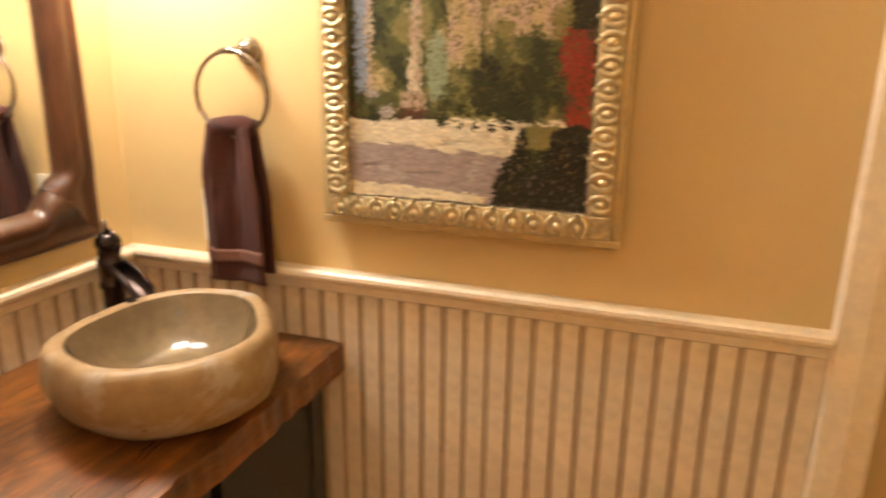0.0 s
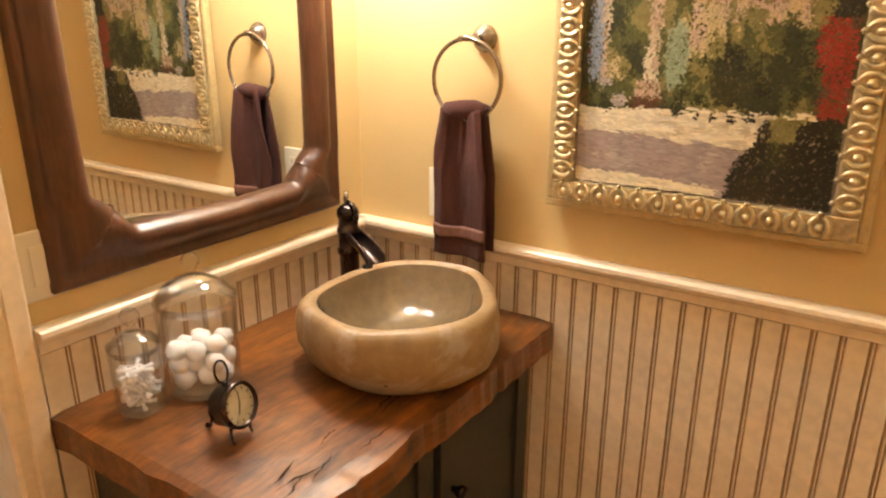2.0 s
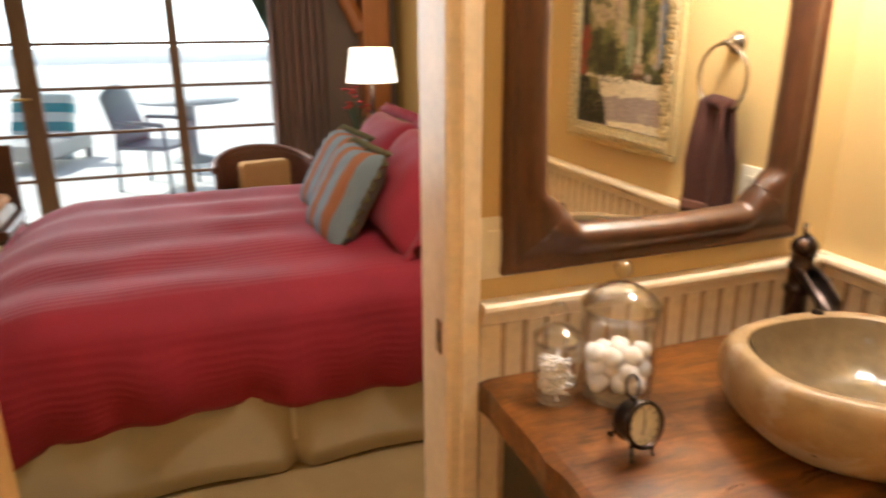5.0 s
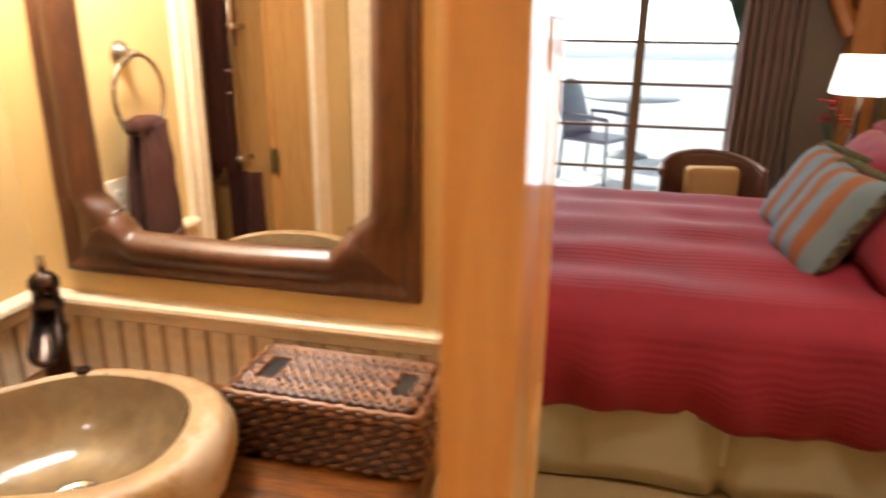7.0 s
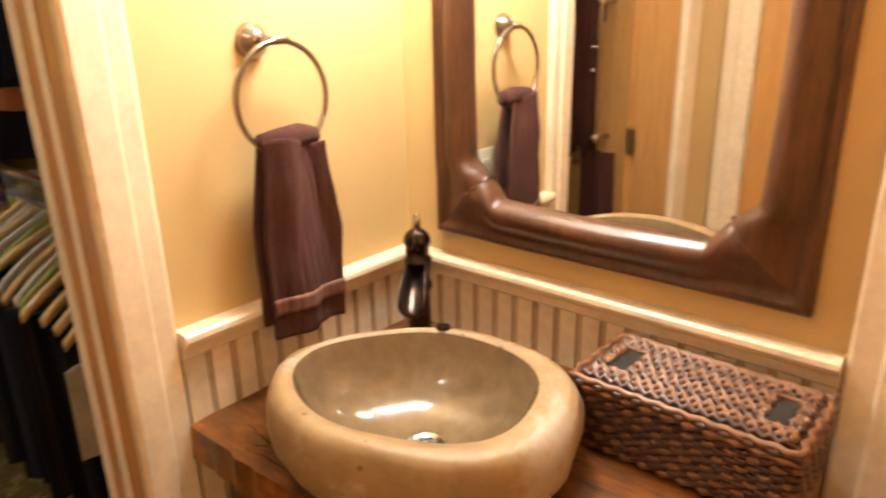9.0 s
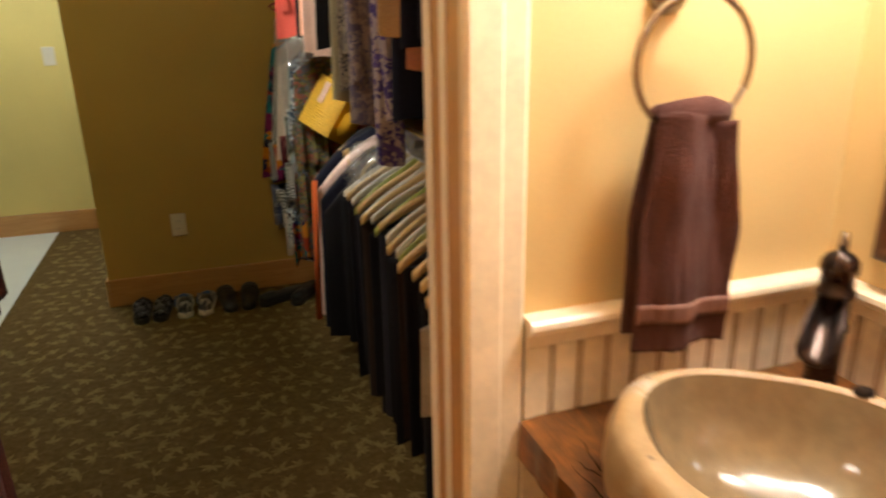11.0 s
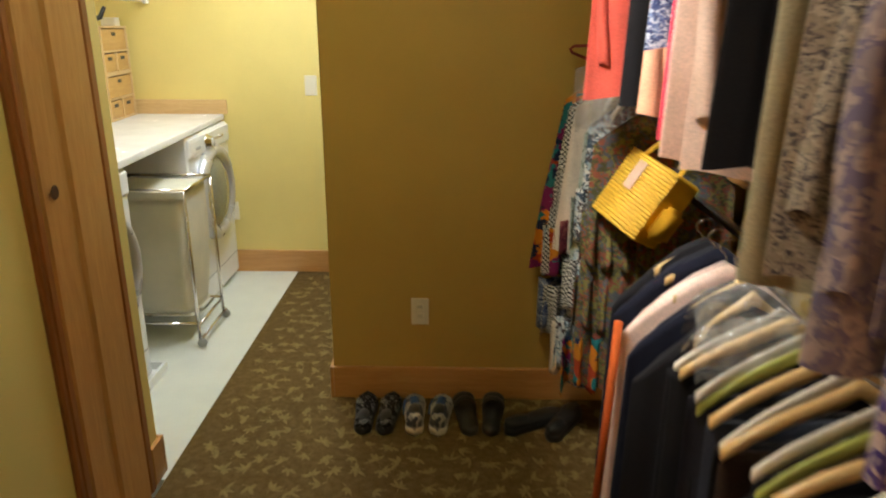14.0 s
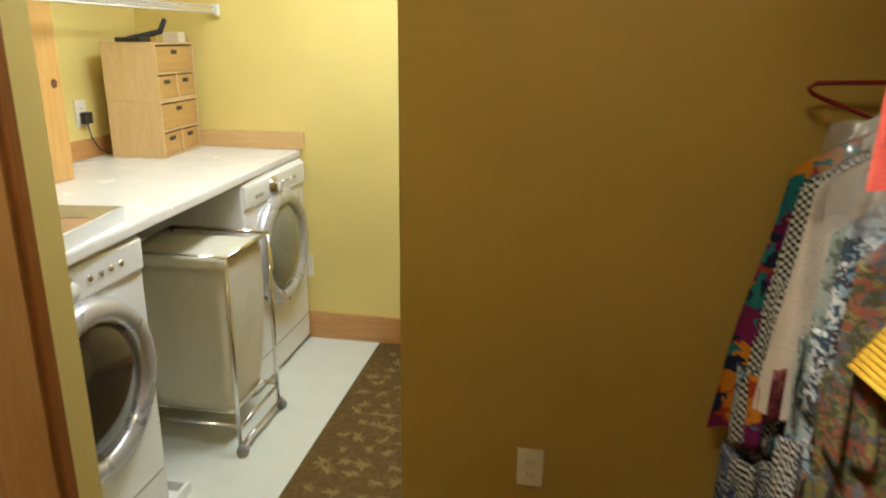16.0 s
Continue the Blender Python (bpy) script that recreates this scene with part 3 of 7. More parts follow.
# ---- bathroom: vanities ----
def slab(x0, x1, y0, y1, z0, z1, seed, free_ends):
    """A thick old plank with an uneven front edge and worn corners; front at x1."""
    rnd = random.Random(seed)
    nx, ny = 14, 44
    bm = bmesh.new()
    top, low = [], []
    for j in range(ny + 1):
        y = y0 + (y1 - y0) * j / ny
        wob = 0.012 * noise.noise((y * 9, seed, 0)) + 0.008 * noise.noise((y * 31, seed, 3))
        rt, rl = [], []
        for i in range(nx + 1):
            u = i / nx
            x = x0 + (x1 + wob - x0) * u
            dz = 0.0012 * noise.noise((x * 14, y * 14, seed))
            yy = y
            if (j == 0 and free_ends[0]) or (j == ny and free_ends[1]):
                yy += 0.012 * noise.noise((x * 22, seed, 5))
            edge = i == nx or (j == 0 and free_ends[0]) or (j == ny and free_ends[1])
            rt.append(bm.verts.new((x - (0.004 if i == nx else 0), yy, z1 + dz - (0.004 if edge else 0))))
            rl.append(bm.verts.new((x - (0.008 * abs(noise.noise((y * 17, 4, seed))) if i == nx else 0), yy, z0)))
        top.append(rt)
        low.append(rl)
    for j in range(ny):
        for i in range(nx):
            bm.faces.new((top[j][i], top[j][i + 1], top[j + 1][i + 1], top[j + 1][i]))
            bm.faces.new((low[j][i], low[j + 1][i], low[j + 1][i + 1], low[j][i + 1]))
        bm.faces.new((top[j][nx], low[j][nx], low[j + 1][nx], top[j + 1][nx]))
        bm.faces.new((top[j][0], top[j + 1][0], low[j + 1][0], low[j][0]))
    for i in range(nx):
        bm.faces.new((top[0][i], low[0][i], low[0][i + 1], top[0][i + 1]))
        bm.faces.new((top[ny][i], top[ny][i + 1], low[ny][i + 1], low[ny][i]))
    bmesh.ops.recalc_face_normals(bm, faces=bm.faces)
    return bm


CT = 0.846
XF = -0.80


def crack(bm, x, y, ang, length, seed):
    """A dark open check in the slab: a thin jagged lens."""
    rnd = random.Random(seed)
    n = 7
    pts = []
    for i in range(n + 1):
        u = i / n
        w = 0.0016 * math.sin(math.pi * u) * rnd.uniform(0.5, 1.3)
        o = rnd.uniform(-0.004, 0.004)
        pts.append((u * length, o + w, o - w))
    c, s = math.cos(ang), math.sin(ang)
    a = [bm.verts.new((x + c * u - s * p, y + s * u + c * p, CT + 0.0028)) for u, p, q in pts]
    b = [bm.verts.new((x + c * u - s * q, y + s * u + c * q, CT + 0.0028)) for u, p, q in pts]
    for i in range(n):
        bm.faces.new((a[i], a[i + 1], b[i + 1], b[i]))


def vanity(y0, y1, seed, free, doors):
    c = thing("vanity_counter", "thick reclaimed wood vanity top with worn checked edges", "counter", group="vanity tops")
    part("slab", slab(WX + 0.017, XF, y0, y1, CT - 0.062, CT, seed, free), SLAB, c)
    rnd = random.Random(seed)
    for i in range(8):
        bm = bmesh.new()
        crack(bm, XF - 0.02 - 0.10 * rnd.random(), y0 + 0.04 + 0.30 * rnd.random(), radians(rnd.uniform(78, 112)), rnd.uniform(0.04, 0.12), i + seed)
        part("check", tidy(bm), CHECK, c, "dark open check in the wood")
    cab = thing("vanity_cabinet", "black-green painted vanity cabinet under the wood top", "cabinet", group="vanity cabinets")
    a, b = y0 + (0.05 if free[0] else 0.0), y1 - (0.05 if free[1] else 0.0)
    part("body", bx(WX + 0.018, XF - 0.075, a, b, 0.09, CT - 0.063, bev=0.003), CABINET, cab)
    part("plinth", bx(WX + 0.018, XF - 0.13, a + 0.01, b - 0.01, 0.0, 0.089), CABINET, cab)
    w = (b - a) / doors
    for i in range(doors):
        d = part("door", tidy(boxes([(XF - 0.074, XF - 0.058, a + i * w + 0.012, a + (i + 1) * w - 0.012, 0.12, CT - 0.09)]), 0.004), CABINET, cab)
        part("panel_frame", boxes([(XF - 0.0575, XF - 0.05, a + i * w + 0.012, a + i * w + 0.06, 0.12, CT - 0.09), (XF - 0.0575, XF - 0.05, a + (i + 1) * w - 0.06, a + (i + 1) * w - 0.012, 0.12, CT - 0.09)]), CABINET, d)
        part("knob", lathe([(0, 0.03), (0.012, 0.028), (0.015, 0.02), (0.008, 0.01), (0.006, 0)], 16, m=pose(XF - 0.05, a + (i + (0.86 if i == 0 else 0.14)) * w, 0.6, 0, 90, 0)), BRONZE, d, "dark bronze knob", True)


vanity(0.289, NY - 0.018, 3, (True, False), 2)
vanity(SY + 0.018, D1A - 0.10, 8, (False, True), 2)


def vessel(m, seed, rx=0.185, ry=0.21, h=0.135, bowl=1.0, off=(0.0, 0.0), hole=0.0):
    """A hollowed river boulder: rough outside, broad rim, polished bowl, drain."""
    s = thing("vessel_sink", "hollowed tan river stone vessel sink with polished bowl", "sink", m, "stone sinks")
    n = 56

    def outline(a, k):
        r = 1 + 0.05 * math.cos(2 * a + 0.6 + seed) + 0.035 * math.cos(3 * a + seed * 2) + 0.02 * math.cos(5 * a + seed)
        return rx * r * k * math.cos(a), ry * r * k * math.sin(a)

    out = bmesh.new()
    rings = []
    prof = [(0.62, 0.0), (0.78, 0.008), (0.90, 0.028), (0.98, 0.058), (1.0, 0.085), (0.985, 0.108), (0.955, 0.124), (0.92, 0.132), (0.88, 0.135), (0.82, 0.1345), (0.80, 0.131)]
    for k, z in prof:
        ring = []
        for i in range(n):
            a = 2 * math.pi * i / n
            x, y = outline(a, k)
            if k < 0.83:
                x, y = x * bowl + off[0], y * bowl + off[1]
            bmp = 0.007 * noise.noise((x * 11, y * 11, z * 11 + seed)) + 0.0025 * noise.noise((x * 40, y * 40, z * 40))
            q = 1 + bmp / rx * (1 if k > 0.83 else 0.2)
            dz = 0.006 * math.sin(a + 1.0 + seed) * (z / h)
            ring.append(out.verts.new((x * q, y * q, z + dz)))
        rings.append(ring)
    for a, b in zip(rings, rings[1:]):
        for i in range(n):
            out.faces.new((a[i], a[(i + 1) % n], b[(i + 1) % n], b[i]))
    out.faces.new(rings[0][::-1])
    part("stone_body", tidy(out), STONE_OUT, s, "", True)
    inn = bmesh.new()
    rings = []
    for k, z in [(0.80, 0.131), (0.785, 0.124), (0.75, 0.104), (0.69, 0.078), (0.58, 0.052), (0.42, 0.036), (0.24, 0.029), (0.13, 0.0275)]:
        ring = []
        for i in range(n):
            a = 2 * math.pi * i / n
            x, y = outline(a, k)
            x, y = x * bowl + off[0], y * bowl + off[1]
            ring.append(inn.verts.new((x, y, z + 0.006 * math.sin(a + 1.0 + seed) * (z / h))))
        rings.append(ring)
    for a, b in zip(rings, rings[1:]):
        for i in range(n):
            inn.faces.new((a[i], a[(i + 1) % n], b[(i + 1) % n], b[i]))
    inn.faces.new(rings[-1])
    part("bowl", tidy(inn), STONE_IN, s, "polished brown bowl", True)
    x, y = outline(hole, 0.875)
    part("overflow_hole", lathe([(0, 0.0), (0.011, -0.0005), (0.012, -0.004)], 18, m=pose(x, y, 0.1385 + 0.006 * math.sin(hole + 1.0 + seed)), squash=(1, 1)), CHECK, s, "small dark hole in the rim", True)
    dr = part("drain", lathe([(0.031, 0.028), (0.031, 0.032), (0.026, 0.033), (0.023, 0.030), (0.0, 0.029)], 24), PEWTER, s, "round metal drain", True)
    part("drain_plug", lathe([(0.0, 0.0345), (0.015, 0.034), (0.017, 0.031), (0.017, 0.0295)], 20), BRONZE, dr, "", True)
    return s


vessel(pose(-0.975, 0.79, CT), 0.4, 0.192, 0.215, hole=radians(155))
vessel(pose(-0.965, -1.075, CT, 0, 0, 20), 2.1, 0.195, 0.215, bowl=0.965, off=(-0.006, -0.013), hole=radians(190))


def faucet(m):
    """Old pump style: stout banded column, open trough spout towards +x, short lever on a domed cap."""
    f = thing("faucet", "dark bronze pump style faucet with an open trough spout", "faucet", m, "faucets")
    part("column", lathe([(0, 0), (0.034, 0), (0.034, 0.010), (0.026, 0.016), (0.0225, 0.03), (0.0225, 0.118), (0.0265, 0.121), (0.0265, 0.131), (0.0225, 0.134), (0.0225, 0.166), (0.0265, 0.169), (0.0265, 0.179), (0.0225, 0.182), (0.0225, 0.204), (0.0255, 0.207), (0.0255, 0.214)], 28), BRONZE, f, "", True)
    cap = part("cap", lathe([(0.0255, 0.2145), (0.024, 0.222), (0.018, 0.230), (0.010, 0.235), (0, 0.236)], 28), BRONZE, f, "domed dark cap", True)
    part("lever", tube([(0, 0, 0.232), (-0.004, 0, 0.246), (-0.003, 0, 0.262)], [0.008, 0.0065, 0.005], 12), PEWTER, cap, "short upright lever", True)
    part("pump_arm", tube([(0.0, 0, 0.240), (0.020, 0, 0.236), (0.030, 0, 0.220), (0.032, 0, 0.204)], [0.0055, 0.005, 0.005, 0.0065], 10), BRONZE, cap, "", True)
    bm = bmesh.new()
    rings = []
    for i in range(11):
        u = i / 10
        x, z = 0.014 + 0.088 * u, 0.172 - 0.014 * u - 0.030 * u * u
        w = 0.019 + 0.006 * u
        rings.append([bm.verts.new((x, w * math.cos(a), z + 0.027 * math.sin(a))) for a in [math.pi * 0.92 + math.pi * 1.16 * k / 12 for k in range(13)]])
    for a, b in zip(rings, rings[1:]):
        for k in range(12):
            bm.faces.new((a[k], b[k], b[k + 1], a[k + 1]))
    bmesh.ops.recalc_face_normals(bm, faces=bm.faces)
    bmesh.ops.solidify(bm, geom=bm.faces[:], thickness=0.0035)
    part("trough_spout", bm, BRONZE, f, "", True)
    return f


faucet(pose(-1.245, 0.945, CT, 0, 0, -14))
faucet(pose(-1.238, -1.332, CT, 0, 0, 35))


# ---- bathroom: mirrors ----
def carved_mirror(m, w, h):
    """Frame in the plane y-z standing out to +x; origin at its lower middle."""
    o = thing("wall_mirror", "large wall mirror in a dark carved wooden frame", "mirror", m, "carved mirrors")
    fw = 0.078

    def inner(side, u):
        """Depth of the frame's inner lip at u along a side: rounded ears in the corners."""
        e = max(0.0, min(u, 1 - u) * (h if side in "lr" else w) - fw)
        ear = (0.034 if e < 0.040 else 0.034 * max(0.0, 1 - (e - 0.040) / 0.026) ** 0.7) + 0.010 * max(0.0, 1 - e / 0.16)
        swell = 0.002 * math.exp(-((e - 0.16) / 0.05) ** 2)
        return fw + ear + swell

    # cross-section from outside to inside: (share of width, height)
    sec = [(0.0, 0.0), (0.0, 0.018), (0.06, 0.026), (0.14, 0.026), (0.20, 0.018), (0.30, 0.020), (0.48, 0.034), (0.66, 0.042), (0.80, 0.040), (0.92, 0.030), (1.0, 0.016), (1.0, 0.004)]
    n = 96
    for side in "lrbt":
        bm = bmesh.new()
        rows = []
        for i in range(n + 1):
            u = i / n
            full = inner(side, u)
            row = []
            for k, z in sec:
                d = full * k
                # mitre: points slide along the side so that corners meet
                L = h if side in "lr" else w
                p = u * L
                p = min(max(p, d), L - d)
                if side == "l":
                    row.append(bm.verts.new((z, -w / 2 + d, p)))
                elif side == "r":
                    row.append(bm.verts.new((z, w / 2 - d, p)))
                elif side == "b":
                    row.append(bm.verts.new((z, -w / 2 + p, d)))
                else:
                    row.append(bm.verts.new((z, -w / 2 + p, h - d)))
            rows.append(row)
        for a, b in zip(rows, rows[1:]):
            for k in range(len(sec) - 1):
                bm.faces.new((a[k], a[k + 1], b[k + 1], b[k]))
        bmesh.ops.remove_doubles(bm, verts=bm.verts, dist=1e-5)
        part("frame_side", tidy(bm), DARKWOOD, o, "", True)
    part("mirror_glass", bx(0.003, 0.008, -w / 2 + 0.03, w / 2 - 0.03, 0.03, h - 0.03), MIRROR, o, "silvered mirror glass")
    part("backing", bx(0.0, 0.0028, -w / 2 + 0.01, w / 2 - 0.01, 0.01, h - 0.01), BLACK, o)
    return o


carved_mirror(pose(WX + 0.001, 0.672, 1.05), 0.685, 0.98)
carved_mirror(pose(WX + 0.001, -1.024, 1.05), 0.675, 0.98)


# ---- bathroom: towel rings ----
def towel_ring(m, group="towel rings", r=0.082):
    """On a wall at y = 0, standing out to +y; origin at the mount."""
    t = thing("towel_ring", "pewter towel ring on a round wall mount", "towel ring", m, group)
    part("mount", lathe([(0, 0.026), (0.012, 0.026), (0.017, 0.020), (0.026, 0.010), (0.029, 0.003), (0.029, 0)], 24, m=pose(0, 0, 0, -90, 0, 0)), PEWTER, t, "", True)
    part("arm", tube([(0, 0.02, 0), (0, 0.045, 0.001), (-0.012, 0.052, 0.001), (-0.032, 0.052, 0.0)], [0.008, 0.0075, 0.007, 0.006], 12), PEWTER, t, "", True)
    pts = [(-0.014 + r * math.sin(a), 0.050, -r + r * math.cos(a)) for a in [2 * math.pi * i / 48 for i in range(48)]]
    part("ring", tube(pts, 0.0048, 8, closed=True), PEWTER, t, "", True)
    return t


def hand_towel(m, w, drop, seed, label):
    """Hung through the ring: two layers gathered at the top, a woven band near the hem."""
    o = thing("hand_towel", label, "towel", m, "hand towels")

    def cloth(front, u, v):
        spread = 0.72 + 0.28 * min(1, v * 2.2)
        x = (u - 0.5) * w * spread
        fold = 0.013 * math.sin(u * 8 + seed + 0.9 * v) * (1 - 0.4 * v) + 0.006 * noise.noise((u * 6, v * 3, seed)) + 0.003 * noise.noise((u * 16, v * 5, seed))
        y = (0.018 if front else -0.014) * (0.75 + 0.25 * min(1, v * 4)) + fold * (1 if front else 0.5)
        z = -v * (drop if front else drop * 0.95) + 0.009 * math.cos(u * 5 + seed) * (1 - v)
        if v < 0.03:
            z += 0.004
        return Vector((x, y, z))

    def sheet(front, v0, v1, off=0.0):
        bm = grid_sheet(lambda u, v: cloth(front, u, v0 + (v1 - v0) * v) + Vector((0, off, 0)), 40, max(4, int(44 * (v1 - v0))), 0.007)
        return bm

    part("front_fold", sheet(True, 0, 1), TOWEL, o, "", True)
    part("back_fold", sheet(False, 0, 1), TOWEL, o, "", True)
    part("woven_band", sheet(True, 0.78, 0.865, 0.0035), TOWEL_BAND, o, "flat woven band", True)
    bm = tube([(-w * 0.36, -0.006, 0.002), (-w * 0.15, 0.0, 0.008), (w * 0.12, 0.0, 0.006), (w * 0.36, -0.004, 0.003)], [0.016, 0.020, 0.019, 0.016], 12)
    part("gathered_top", bm, TOWEL, o, "", True)
    return o


towel_ring(pose(-1.000, NY, 1.436, 0, 0, 180) @ Matrix.Diagonal((-1, 1, 1, 1)))
hand_towel(pose(-1.014, NY - 0.052, 1.287, 0, 0, 180), 0.136, 0.315, 0.5, "folded brown terry hand towel hanging through a ring")
towel_ring(pose(-1.008, SY, 1.422), r=0.086)
hand_towel(pose(-1.022, SY + 0.055, 1.268), 0.145, 0.315, 2.2, "brown terry hand towel with a woven band on a ring")


# ---- bathroom: plates ----
def wall_plate(m, name, label, kind):
    """On a wall at y = 0, standing out to +y."""
    o = thing(name, label, kind, m)
    part("plate", bx(-0.036, 0.036, 0.0, 0.006, -0.058, 0.058, bev=0.003), PLATE, o)
    if kind == "outlet":
        for z in (-0.02, 0.02):
            s = part("socket", bx(-0.016, 0.016, 0.006, 0.0085, z - 0.014, z + 0.014, bev=0.002), PLATE, o)
            part("slots", boxes([(-0.007, -0.005, 0.0085, 0.0089, z - 0.003, z + 0.006), (0.005, 0.007, 0.0085, 0.0089, z - 0.003, z + 0.006)]), BLACK, s, "dark socket slots")
    else:
        s = part("rocker", bx(-0.017, 0.017, 0.006, 0.0095, -0.034, 0.034, bev=0.002), PLATE, o)
    return o


wall_plate(pose(WX, 0.323, 1.10, 0, 0, -90), "light_switch", "cream light switch plate between casing and mirror", "switch")
wall_plate(pose(-1.105, NY, 1.09, 0, 0, 180), "wall_outlet", "cream wall outlet half hidden behind the towel", "outlet")
wall_plate(pose(-1.075, SY, 1.10), "wall_outlet", "cream wall outlet behind the hanging towel", "outlet")


# ---- bathroom: picture ----
def paint_mat():
    """A loosely painted garden path: bands of colour broken up by brush noise."""
    m, t, b = base_mat("oil_paint", 0.45, 0, 0.15)
    v = coords(t)
    nz = t.nodes.new("ShaderNodeTexNoise")
    nz.inputs["Scale"].default_value, nz.inputs["Detail"].default_value = 16, 6
    link(t, v, nz.inputs["Vector"])
    d = mixc(t, 0.03, v, nz.outputs["Color"], "ADD")
    s = t.nodes.new("ShaderNodeSeparateXYZ")
    link(t, d, s.inputs[0])
    n2 = noise_tex(t, coords(t, (1, 1, 0.6)), 26, 6, 0.65, 0.4)
    n3 = noise_tex(t, coords(t, (1.2, 1, 0.5)), 9, 4, 0.6)
    trees = ramp(t, n2, [(0.30, (0.016, 0.022, 0.008)), (0.43, (0.06, 0.075, 0.018)), (0.52, (0.15, 0.14, 0.035)), (0.60, (0.30, 0.23, 0.08)), (0.72, (0.42, 0.30, 0.17))])
    trees = mixc(t, math_node(t, "MULTIPLY", n3, 0.6), trees, (0.05, 0.055, 0.014))
    path = ramp(t, s.outputs[2], [(0.0, (0.42, 0.33, 0.19)), (0.05, (0.46, 0.38, 0.25)), (0.07, (0.27, 0.215, 0.19)), (0.125, (0.30, 0.24, 0.21)), (0.15, (0.52, 0.43, 0.26)), (0.19, (0.56, 0.48, 0.31))])
    path = mixc(t, math_node(t, "MULTIPLY", n2, 0.35), path, (0.30, 0.22, 0.14))
    k = ramp(t, s.outputs[2], [(0.196, (0, 0, 0)), (0.206, (1, 1, 1))])
    col = mixc(t, k, path, trees)
    bump(t, b, n2, 0.35, 0.002)
    link(t, col, b.inputs["Base Color"])
    return m


def oil(name, c):
    """Oil colour whose tone shifts from stroke to stroke."""
    m, t, b = base_mat(name, 0.45)
    g = t.nodes.new("ShaderNodeNewGeometry")
    col = ramp(t, g.outputs["Random Per Island"], [(0.0, shade(c, 0.82)), (0.5, c), (1.0, tuple(min(1, x * 1.15 + 0.012) for x in c))])
    link(t, col, b.inputs["Base Color"])
    bump(t, b, noise_tex(t, coords(t), 240, 3), 0.4, 0.001)
    return m


